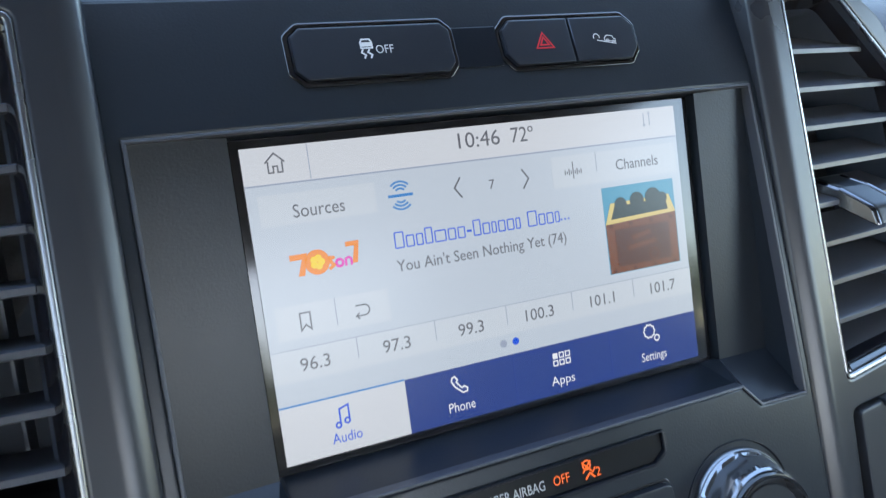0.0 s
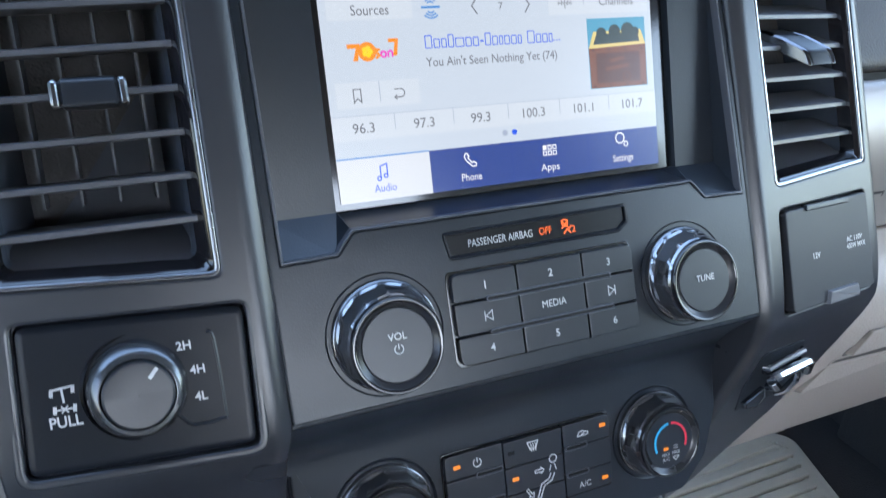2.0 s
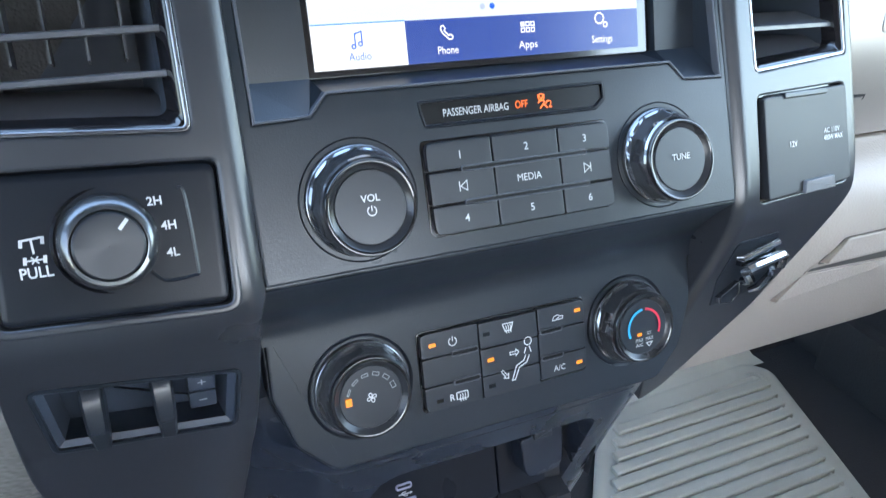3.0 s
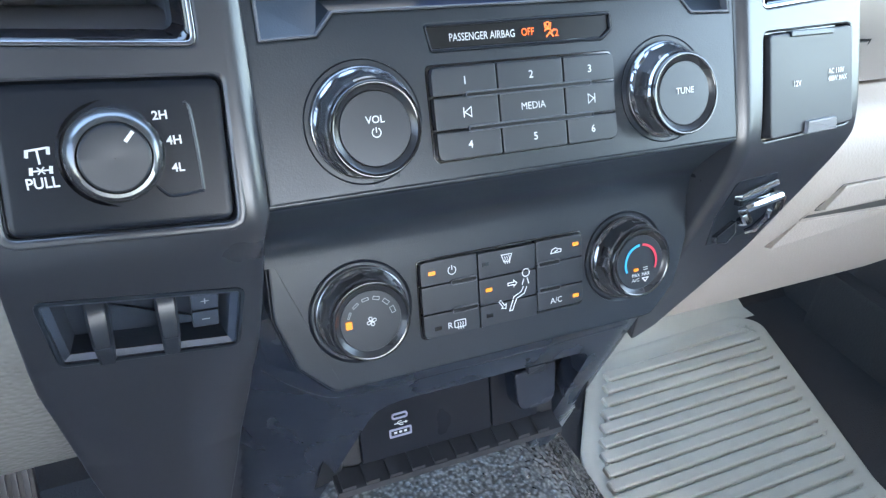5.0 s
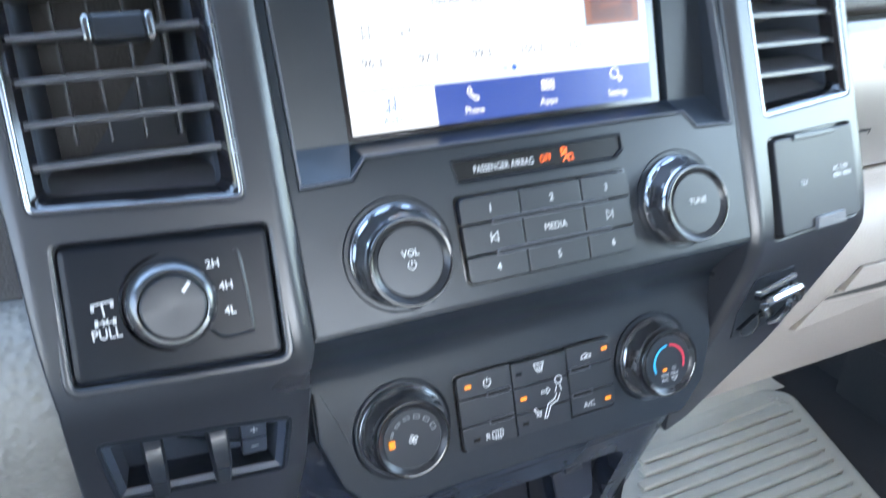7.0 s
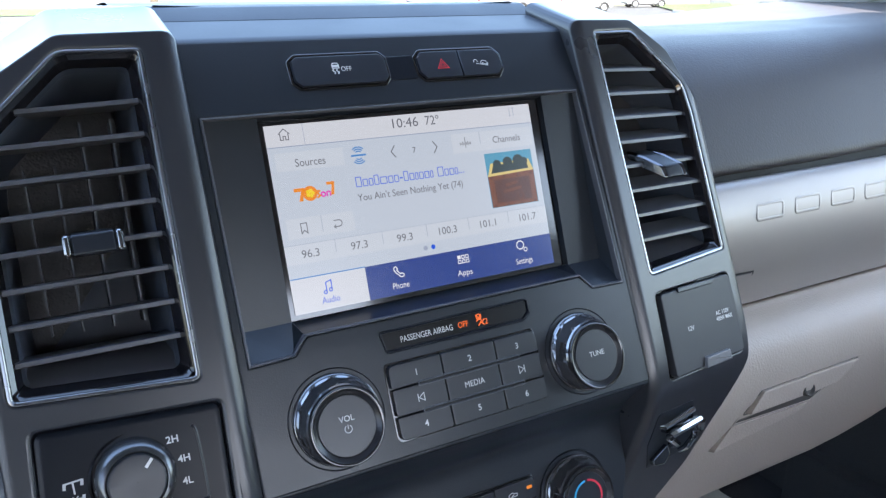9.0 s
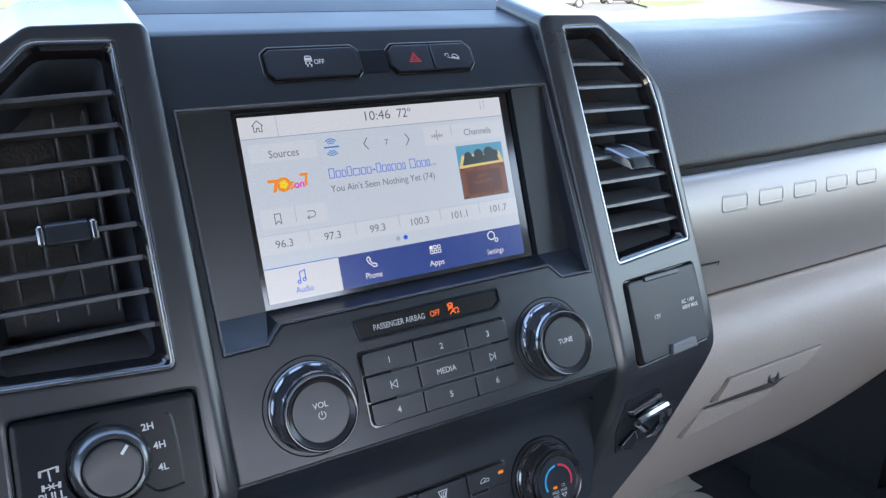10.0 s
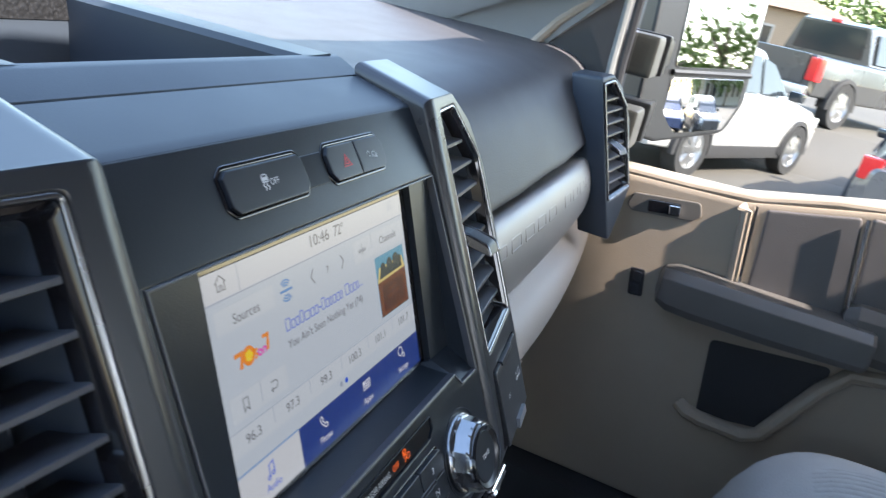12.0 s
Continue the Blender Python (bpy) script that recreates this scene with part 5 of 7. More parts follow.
part("pull_tab", prism(rounded([(0.1760, -0.1330), (0.2015, -0.1330), (0.2030, -0.1402), (0.1745, -0.1402)], 0.0006), lambda x, z: of(x, z) - 0.0030 - 0.12 * (z + 0.1330), 0.006, 0.0008), material("light_grey_tab", (0.16, 0.16, 0.17), 0.4), lid)
part("lettering", letters("12V", 0.0032, 0.1690, -0.1118, of, 0.0004, bold=0.00008), M_WHITE, lid)
part("lettering", letters("AC 110V", 0.0030, 0.2050, -0.1075, of, 0.0003, "CENTER", 0.0150, bold=0.00008), M_WHITE, lid)
part("lettering", letters("400W MAX", 0.0030, 0.2060, -0.1116, of, 0.0003, "CENTER", 0.0180, bold=0.00008), M_WHITE, lid)

# ---- bright clip on the folded face of the passenger's column ----
clip = thing("bag_hook", "chrome folding bag hook on the lower dash column", "hook", STACK)
hx = lambda x, z: column_face(x, z)
hook_at = lambda x, z, d: (x, hx(x, z) + d, z)
part("back_plate", prism(rounded([(0.1380, -0.1640), (0.1740, -0.1640), (0.1960, -0.1900), (0.1850, -0.2120), (0.1520, -0.2140), (0.1400, -0.1900)], 0.004), lambda x, z: hx(x, z) - 0.0008, 0.006, 0.0008), M_PANEL, clip)
part("hinge_bar", sweep([hook_at(*p) for p in ((0.1425, -0.1748, -0.003), (0.1440, -0.1750, -0.006), (0.1705, -0.1690, -0.006), (0.1725, -0.1687, -0.003))], [0.0012, 0.0019, 0.0019, 0.0012], 8), M_CHROME, clip)
part("web", prism(rounded([(0.1465, -0.1768), (0.1720, -0.1712), (0.1785, -0.1780), (0.1500, -0.1822)], 0.0015), lambda x, z: hx(x, z) - 0.0040 - 0.22 * (-0.1712 - z), 0.006, 0.0010), M_DCHROME, clip)
part("hook_bar", sweep([hook_at(*p) for p in ((0.1668, -0.1965, -0.003), (0.1655, -0.1945, -0.008), (0.1500, -0.1842, -0.010), (0.1502, -0.1822, -0.010), (0.1545, -0.1812, -0.010), (0.1770, -0.1784, -0.010), (0.1808, -0.1800, -0.010), (0.1872, -0.1885, -0.009))], 0.0031, 8), M_CHROME, clip, "polished chrome hook")
part("lower_bar", sweep([hook_at(*p) for p in ((0.1880, -0.1920, -0.005), (0.1892, -0.1975, -0.006), (0.1850, -0.2055, -0.006), (0.1815, -0.2078, -0.003))], [0.0018, 0.0026, 0.0026, 0.0016], 8), M_CHROME, clip)
leaf = rounded([(0.1500, -0.2050), (0.1600, -0.1945), (0.1690, -0.2050), (0.1680, -0.2140), (0.1550, -0.2110)], 0.0012)
part("foot", prism(leaf, lambda x, z: hx(x, z) - 0.0045, 0.006, 0.0008), M_PANEL, clip)
part("foot_rim", ring_band(leaf, 0.0010, lambda x, z: hx(x, z) - 0.0045, 0.0005), M_CHROME, clip)

# ---- glove box handle and raised trim marks ----
# colour of the key lock, and of the shade painted around the latch paddle
M_ARMDK = material("dark_grey_lock_and_gap_shade", (0.07, 0.066, 0.062), 0.55)
glove = thing("glove_box", "stone-grey glove box door with a recessed latch handle", "glove box", STACK)


def lowface(x, z):
    pts = lower_face
    for a, b in zip(pts, pts[1:]):
        if b[1] <= z <= a[1]:
            return a[0] + (b[0] - a[0]) * (a[1] - z) / max(1e-6, a[1] - b[1])
    return 0.05


recess = rounded([(0.3185, -0.2000), (0.4600, -0.2000), (0.4480, -0.2140), (0.4160, -0.2400), (0.3040, -0.2340)], [0.003, 0.002, 0.004, 0.004, 0.003], 4)
part("latch_recess", ring_band(recess, 0.0024, lowface, 0.0012, 0.006), M_GREY, glove)
paddle = rounded([(0.3215, -0.2030), (0.4540, -0.2030), (0.4430, -0.2135), (0.4300, -0.2240), (0.3120, -0.2240)], [0.003, 0.002, 0.004, 0.006, 0.003], 4)
# dark ring for the shade of the recess, which isn't cut into the dash
part("paddle_gap_shade", ring_band(inset(paddle, -0.0022), 0.0022, lowface, 0.0010, 0.006), M_ARMDK, glove)
part("latch_paddle", prism(paddle, lambda x, z: lowface(x, z) - 0.0035 - 0.22 * (-0.2030 - z), 0.014, 0.0014), M_GREY, glove, "stone-grey latch paddle")
# dark sheet in place of the shaded hollow below the paddle
part("finger_gap_shade", prism(rounded([(0.3125, -0.2262), (0.4270, -0.2262), (0.4130, -0.2380), (0.3070, -0.2325)], 0.002), lambda x, z: lowface(x, z) - 0.0006, 0.003), M_ARMDK, glove, "dark sheet for the shade in the finger gap under the paddle")
part("finger_ledge", prism(rounded([(0.3060, -0.2350), (0.4170, -0.2405), (0.4040, -0.2490), (0.2960, -0.2610)], 0.003), lambda x, z: lowface(x, z) - 0.0006 - 0.28 * max(0.0, -0.2350 - z), 0.010, 0.0014), M_GREY, glove)
part("key_lock", lathe([(0.0072, -0.004), (0.0071, 0.0006), (0.0060, 0.0010), (0.0046, -0.0016), (0.0002, -0.0018)], 0.3870, -0.2180, lowface(0, -0.218) - 0.0072, 24), M_ARMDK, glove, "grey round key lock")


def trimface(x, z):
    pts = trim_face
    for a, b in zip(pts, pts[1:]):
        if b[1] <= z <= a[1]:
            return a[0] + (b[0] - a[0]) * (a[1] - z) / max(1e-6, a[1] - b[1]) + bow(x)[0]
    return 0.025


# dark end piece let into the foot of the trim, with a black gap round it
end_piece = [(0.2400, -0.0940), (0.3080, -0.0965), (0.3260, -0.1268), (0.2400, -0.1268)]
part("trim_end", prism(end_piece, lambda x, z: trimface(x, z) - 0.0006, 0.006, 0.0004), M_SLAT, trim, "dark grey end piece")
part("trim_gap", stroke([(0.2400, -0.0932), (0.3086, -0.0958), (0.3270, -0.1268)], 0.0016, trimface, 0.0012), M_VENT, trim)
# model name in raised letters, kept as plain slanted outlines
xs = [0.305, 0.352, 0.399, 0.446, 0.493, 0.572, 0.620, 0.668, 0.716]
for x in xs:
    part("raised_mark", ring_band(rounded([(x + 0.004, -0.0405), (x + 0.038, -0.0405), (x + 0.034, -0.0555), (x, -0.0555)], 0.004, 3), 0.0026, trimface, 0.0009), M_SILVER, trim)

# ---- usb ports in the bin ----
usb = thing("usb_panel", "black usb port panel at the back of the bin", "usb panel", STACK)
uf = flat(0.0955)
part("panel", prism(rounded(box_pts(-0.066, 0.030, -0.343, -0.276), 0.002), uf, 0.004, 0.001), M_BLACK, usb)
part("panel", prism(rounded(box_pts(0.031, 0.068, -0.343, -0.276), 0.002), uf, 0.004, 0.001), M_BLACK, usb)
M_UGREY = material("pale_grey_port_rim", (0.32, 0.31, 0.40), 0.4)
part("port_rim", ring_band(rounded(box_pts(-0.0435, -0.0320, -0.3165, -0.3120), 0.0022, 4), 0.0012, uf, 0.0010), M_UGREY, usb)
part("port_rim", ring_band(rounded(box_pts(-0.0460, -0.0300, -0.3295, -0.3232), 0.001, 2), 0.0013, uf, 0.0010), M_UGREY, usb)
for x in (-0.0415, -0.0380, -0.0345):
    part("port_contact", patch(box_pts(x - 0.0010, x + 0.0010, -0.3270, -0.3255), uf, 0.0003), M_WHITE, usb)
bm = stroke([(-0.0420, -0.3198), (-0.0335, -0.3198)], 0.0006, uf, 0.0003)
stroke([(-0.0402, -0.3198), (-0.0388, -0.3184), (-0.0366, -0.3184)], 0.0006, uf, 0.0003, bm)
stroke([(-0.0392, -0.3198), (-0.0376, -0.3212), (-0.0356, -0.3212)], 0.0006, uf, 0.0003, bm)
patch([(-0.0340, -0.3188), (-0.0340, -0.3208), (-0.0322, -0.3198)], uf, 0.0003, bm)
part("usb_symbol", bm, M_WHITE, usb)
cap = thing("socket_cap", "closed dark socket cap in the bin", "socket cap", STACK)
part("lid", prism(rounded([(0.0420, -0.2990), (0.0760, -0.2960), (0.0740, -0.3270), (0.0440, -0.3290)], [0.003, 0.003, 0.010, 0.010]), flat(0.080), 0.016, 0.002), M_SLATE, cap)
part("hinge", prism(rounded(box_pts(0.0520, 0.0660, -0.3010, -0.2955), 0.001), flat(0.078), 0.004, 0.001), M_PANEL, cap)
rib = thing("bin_mat", "dark ribbed rubber strip in the front of the bin", "rubber strip", STACK)
part("sheet", extruded([(0.084, -0.3515), (0.098, -0.344), (0.098, -0.348), (0.084, -0.3555)], -0.087, 0.081, 1, True, caps=True), M_VENT, rib)
for k in range(10):
    x = -0.084 + 0.0162 * k
    part("rib", extruded([(0.0845, -0.3512), (0.0975, -0.3445), (0.0975, -0.3425), (0.0845, -0.3492)], x, x + 0.009, 1, True, caps=True), M_VENT, rib)

# ---- cab: floor, tunnel, mats, pedal ----
floor = single("floor", block(-0.95, 0.98, -1.6, 0.62, -0.78, -0.735), M_CARPET, "dark carpeted cab floor", "floor", CAB, kind="structure")
toe = bmesh.new()
quad(toe, (-0.95, 0.365, -0.735), (0.98, 0.365, -0.735), (0.98, 0.60, -0.42), (-0.95, 0.60, -0.42))
quad(toe, (-0.95, 0.60, -0.42), (0.98, 0.60, -0.42), (0.98, 0.60, 0.06), (-0.95, 0.60, 0.06))
single("firewall", toe, M_CARPET, "dark carpeted toe board below the dash", "wall", CAB, kind="structure")
tun = bmesh.new()
prof = [(-0.34, -0.735), (-0.26, -0.66), (-0.18, -0.47), (-0.13, -0.425), (-0.05, -0.412), (0.05, -0.411), (0.085, -0.415), (0.115, -0.435), (0.135, -0.47), (0.165, -0.50), (0.20, -0.60), (0.29, -0.735)]
rows = []
for i in range(24):
    y = 0.16 - 0.03 * i
    f = min(1.0, max(0.0, (0.02 - y) / 0.5))
    rows.append([tun.verts.new((x, y, -0.735 + (z + 0.735) * (1 - 0.12 * f))) for x, z in smooth_line(prof, 4)])
for a, b in zip(rows, rows[1:]):
    for k in range(len(a) - 1):
        tun.faces.new((a[k], a[k + 1], b[k + 1], b[k]))
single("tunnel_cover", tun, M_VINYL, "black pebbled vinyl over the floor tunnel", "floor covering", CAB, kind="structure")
# its pebbled relief where it comes into view, one fine sheet
line = smooth_line(prof, 4)


def tunnel_top(x, y):
    f = min(1.0, max(0.0, (0.02 - y) / 0.5))
    for (x0, z0), (x1, z1) in zip(line, line[1:]):
        if x0 <= x <= x1:
            z = z0 + (z1 - z0) * (x - x0) / (x1 - x0)
            return -0.735 + (z + 0.735) * (1 - 0.12 * f)
    return -0.735


NX, NY, STEP = 210, 150, 0.0014
verts, faces = [], []
for j in range(NY + 1):
    for i in range(NX + 1):
        x, y = -0.135 + STEP * i, 0.105 - STEP * j
        d = noise.voronoi(Vector((x, y, 0.0)) / 0.0046)[0]
        verts.append((x, y, tunnel_top(x, y) + 0.0006 + 0.0019 * min(1.0, 1.6 * (d[1] - d[0]))))
for j in range(NY):
    for i in range(NX):
        k = j * (NX + 1) + i
        faces.append((k, k + NX + 1, k + NX + 2, k + 1))
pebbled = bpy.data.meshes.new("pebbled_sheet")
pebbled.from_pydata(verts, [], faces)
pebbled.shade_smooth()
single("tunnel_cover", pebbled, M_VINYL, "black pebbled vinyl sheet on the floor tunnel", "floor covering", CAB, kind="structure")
tag = single("paper_tag", block(-0.012, 0.012, -0.03, 0.03, 0, 0.001), material("red_and_white_tag", (0.6, 0.12, 0.12), 0.5, stain=0.5, stain_size=0.01), "small red and white tag beside the tunnel", "tag", CAB @ pose(0.288, 0.12, -0.715, 0, 40, 20))

mat_thing = thing("floor_mat", "grey ribbed rubber floor mat in the passenger footwell", "floor mat", CAB)
mat_out = rounded([(0.275, -0.45), (0.645, -0.45), (0.672, 0.00), (0.712, 0.13), (0.768, 0.315), (0.735, 0.345), (0.43, 0.330), (0.385, 0.270), (0.318, 0.180), (0.285, 0.100)], [0.03, 0.03, 0.1, 0.1, 0.03, 0.03, 0.04, 0.05, 0.05, 0.05], 5)
bm = bmesh.new()
loops(bm, [[(x, y, -0.734) for x, y in mat_out], [(x, y, -0.727) for x, y in mat_out], [(x, y, -0.7245) for x, y in inset(mat_out, 0.004)], [(x, y, -0.7248) for x, y in inset(mat_out, 0.012)], [(x, y, -0.7265) for x, y in inset(mat_out, 0.018)]], False, True)
part("base", bm, M_MAT, mat_thing)
rim = inset(mat_out, 0.028)
bm = bmesh.new()
loops(bm, [[(x, y, -0.727) for x, y in rim], [(x, y, -0.7230) for x, y in inset(rim, 0.003)], [(x, y, -0.7230) for x, y in inset(rim, 0.007)], [(x, y, -0.727) for x, y in inset(rim, 0.010)]])
part("raised_rim", bm, M_MAT, mat_thing)
for k in range(25):
    y = 0.287 - 0.0215 * k
    xs2 = []
    q = inset(mat_out, 0.026)
    for a, b in zip(q, q[1:] + q[:1]):
        if (a[1] - y) * (b[1] - y) < 0:
            xs2.append(a[0] + (b[0] - a[0]) * (y - a[1]) / (b[1] - a[1]))
    if len(xs2) < 2:
        continue
    x0, x1 = min(xs2), max(xs2)
    o = rounded([(x0, y - 0.0090), (x1, y - 0.0090), (x1, y + 0.0090), (x0, y + 0.0090)], 0.003, 3)
    bm = bmesh.new()
    loops(bm, [[(x, yy, -0.727) for x, yy in o], [(x, yy, -0.7205) for x, yy in inset(o, 0.0006)], [(x, yy, -0.7190) for x, yy in inset(o, 0.0024)]], False, True)
    part("rib", bm, M_MAT, mat_thing)

flap = bmesh.new()
rows = [[flap.verts.new((0.42 + (0.352 - 0.006 * i) * k / 8, 0.333 + y, z)) for k in range(9)] for i, (y, z) in enumerate(((0.0, -0.7268), (0.022, -0.7240), (0.040, -0.7100), (0.085, -0.6480), (0.140, -0.5740), (0.143, -0.5780), (0.040, -0.7180), (0.0, -0.7330)))]
for a, b in zip(rows, rows[1:]):
    for k in range(8):
        flap.faces.new((a[k], a[k + 1], b[k + 1], b[k]))
part("toe_flap", flap, M_MAT, mat_thing, "flat grey flap up the toe board")

pedal = thing("accelerator_pedal", "black ribbed accelerator pedal in the driver footwell", "pedal", CAB @ pose(-0.355, 0.33, -0.60, -35, 0, 0))
part("pad", block(-0.035, 0.035, -0.008, 0.008, -0.12, 0.12, 0.004), M_VENT, pedal)
for k in range(6):
    x = -0.0275 + 0.011 * k
    part("rib", block(x - 0.003, x + 0.003, -0.012, -0.006, -0.11, 0.11, 0.001), M_PANEL, pedal)
part("arm", sweep([(0, 0.01, 0.0), (0.0, 0.06, 0.08), (0.0, 0.10, 0.25)], 0.01), M_VENT, pedal)

# ---- front seats ----


def cushion(x0, x1, y0, y1, z0, z1, puff, nx=12, ny=12, ribs=0):
    bm = bmesh.new()
    rows = []
    for j in range(ny + 1):
        v = j / ny
        row = []
        for i in range(nx + 1):
            u = i / nx
            e = (1 - (2 * u - 1) ** 6) * (1 - (2 * v - 1) ** 6)
            uu = 0.5 + (u - 0.5) * (1 - 0.22 * max(0.0, (v - 0.6) / 0.4) ** 3)
            row.append(bm.verts.new((x0 + (x1 - x0) * uu, y0 + (y1 - y0) * v, z0 + (z1 - z0) * e ** 0.6 + puff * (1 - (2 * u - 1) ** 2) * e + (0.004 * abs(math.sin(math.pi * ribs * u)) ** 0.6 * e if ribs else 0.0))))
        rows.append(row)
    for a, b in zip(rows, rows[1:]):
        for i in range(nx):
            bm.faces.new((a[i], a[i + 1], b[i + 1], b[i]))
    return bm


M_CLOTH2 = material("woven_grey_seat_centre", (0.36, 0.35, 0.335), 0.95, grain=0.5, grain_size=0.003, stain=0.15, stain_size=0.02)


def front_seat(m, label):
    seat = thing("front_seat", label, "seat", m, "front seats")
    part("cushion", cushion(-0.26, 0.26, -0.28, 0.27, 0.18, 0.36, 0.01, 28, 28), M_CLOTH, seat)
    part("centre_panel", cushion(-0.16, 0.16, -0.26, 0.20, 0.335, 0.372, 0.004, 144, 24, 24), M_CLOTH2, seat, "ribbed grey seat centre")
    part("base", block(-0.24, 0.24, -0.26, 0.22, -0.062, 0.22, 0.02), M_CARPET, seat)
    part("backrest", block(-0.25, 0.25, -0.42, -0.27, 0.30, 0.92, 0.06, seg=4), M_CLOTH, seat)
    part("headrest", block(-0.13, 0.13, -0.42, -0.31, 0.97, 1.11, 0.04, seg=4), M_CLOTH, seat)
    for x in (-0.06, 0.06):
        part("headrest_post", sweep([(x, -0.36, 0.88), (x, -0.36, 1.0)], 0.006, 8), M_CHROME, seat)
    return seat


front_seat(CAB @ pose(0.560, -0.560, -0.672), "grey cloth front passenger seat with ribbed centre")
# second seat added out of view, to keep rear light off the knee panel
front_seat(CAB @ pose(-0.560, -0.640, -0.672), "unseen grey cloth driver seat that blocks light from behind")

# ---- passenger's door ----
door = thing("door_1", "closed tan and grey front passenger door", "door", CAB, kind="structure")
DX = 0.90


M_ARM = material("dark_grey_armrest_vinyl", (0.07, 0.066, 0.063), 0.36, grain=0.2, grain_size=0.0015)
M_SWITCH = material("taupe_switch_plate", (0.085, 0.078, 0.072), 0.45, grain=0.2, grain_size=0.001)


def on_door(pts, x, depth, bev=0.0, m=None, name="panel", mat=None, label="", parent=None):
    """A slab on the door: outline in (y, z), its face at x, its body going out to the street."""
    bm = bmesh.new()
    rows = [[(x + depth, y, z) for y, z in pts]]
    if bev:
        rows += [[(x + bev, y, z) for y, z in pts], [(x + bev * 0.3, y, z) for y, z in inset(pts, bev * 0.3)], [(x, y, z) for y, z in inset(pts, bev)]]
    else:
        rows.append([(x, y, z) for y, z in pts])
    loops(bm, rows, True, True)
    return part(name, bm, mat, parent or door, label)


shell = [(0.36, -0.62), (0.36, -0.075), (0.02, -0.062), (-0.20, -0.052), (-0.40, -0.008), (-1.05, -0.002), (-1.05, -0.62)]
on_door(shell, DX, 0.10, 0.012, name="door_panel", mat=M_DOOR, label="tan door panel")
part("belt_moulding", sweep([(DX + 0.012, y, z) for y, z in ((0.30, -0.072), (0.02, -0.060), (-0.12, -0.055), (-0.22, -0.047), (-0.32, -0.022), (-0.42, -0.006), (-0.70, 0.0), (-1.05, 0.0))], 0.0075, 10), M_DOOR, door)
on_door(rounded([(-0.235, -0.055), (-0.36, -0.028), (-0.385, -0.175), (-0.25, -0.205)], 0.006), DX - 0.006, 0.02, 0.004, name="insert", mat=M_DOORDK, label="dark taupe door insert")
on_door(rounded([(-0.372, -0.024), (-0.95, -0.02), (-0.95, -0.19), (-0.395, -0.175)], 0.006), DX - 0.008, 0.02, 0.004, name="insert", mat=M_DOORDK)
part("bright_strip", sweep([(DX - 0.012, -0.365, -0.026), (DX - 0.012, -0.388, -0.17)], 0.003, 6), M_CHROME, door, "thin chrome strip")
part("panel_edge", sweep([(DX + 0.002, -0.200, -0.062), (DX - 0.003, -0.208, -0.066), (DX - 0.003, -0.226, -0.200)], 0.009, 8), M_DOOR, door, "rounded tan panel edge")
part("bright_strip", sweep([(DX - 0.010, -0.219, -0.053), (DX - 0.010, -0.236, -0.20)], 0.0025, 6), M_CHROME, door, "thin chrome strip")
sw_base = on_door(rounded([(-0.040, -0.087), (-0.142, -0.074), (-0.150, -0.096), (-0.134, -0.107), (-0.044, -0.117), (-0.034, -0.108)], 0.008), DX - 0.004, 0.01, 0.002, name="window_switch", mat=M_SWITCH, label="slate window switch plate")
on_door(rounded([(-0.065, -0.090), (-0.115, -0.084), (-0.118, -0.104), (-0.068, -0.110)], 0.003), DX - 0.008, 0.01, 0.002, name="switch_key", mat=M_GLOSS, parent=sw_base)
on_door(rounded([(-0.098, -0.089), (-0.116, -0.087), (-0.118, -0.102), (-0.100, -0.104)], 0.002), DX - 0.011, 0.01, 0.002, name="switch_lever", mat=M_CHROME, parent=sw_base)
lock = on_door(rounded([(-0.070, -0.208), (-0.094, -0.206), (-0.102, -0.252), (-0.078, -0.254)], 0.004), DX - 0.003, 0.01, 0.0015, name="lock_switch", mat=M_GLOSS, label="black door lock switch")
for z in (-0.219, -0.241):
    on_door(rounded([(-0.077, z + 0.008), (-0.091, z + 0.008), (-0.093, z - 0.008), (-0.079, z - 0.008)], 0.003), DX - 0.005, 0.006, 0.001, name="lock_key", mat=M_DCHROME, parent=lock)
# armrest: a thick beam that stands off the door and ends in a square corner, and the pad behind it
for nm, spec in (("armrest", ((-0.118, -0.212, 0.012, 0.02), (-0.124, -0.211, 0.026, 0.048), (-0.142, -0.209, 0.032, 0.064), (-0.18, -0.208, 0.033, 0.070), (-0.30, -0.207, 0.032, 0.072), (-0.424, -0.203, 0.029, 0.074), (-0.430, -0.203, 0.026, 0.070))), ("rear_armrest", ((-0.385, -0.190, 0.030, 0.03), (-0.40, -0.188, 0.040, 0.045), (-0.95, -0.180, 0.042, 0.052)))):
    bm = bmesh.new()
    rows = []
    for y, z, h, w in spec:
        o = rounded([(DX + 0.01, z - h), (DX - w + 0.006, z - h), (DX - w, z - h * 0.6), (DX - w + 0.003, z + h * 0.62), (DX - w + 0.020, z + h), (DX + 0.01, z + h)], 0.004, 2)
        rows.append([(x, y, zz) for x, zz in o])
    loops(bm, rows, True, True)
    part(nm, bm, M_ARM, door, "slate-grey padded armrest beam" if nm == "armrest" else "")
# the pocket isn't hollowed out: a flat dark sheet stands for its shade
on_door(rounded([(-0.225, -0.282), (-0.405, -0.262), (-0.40, -0.300), (-0.335, -0.402), (-0.243, -0.416)], 0.010), DX - 0.002, 0.004, 0.0, name="pocket_shade", mat=M_VENT, label="flat dark sheet for the shade in the pocket below the armrest")
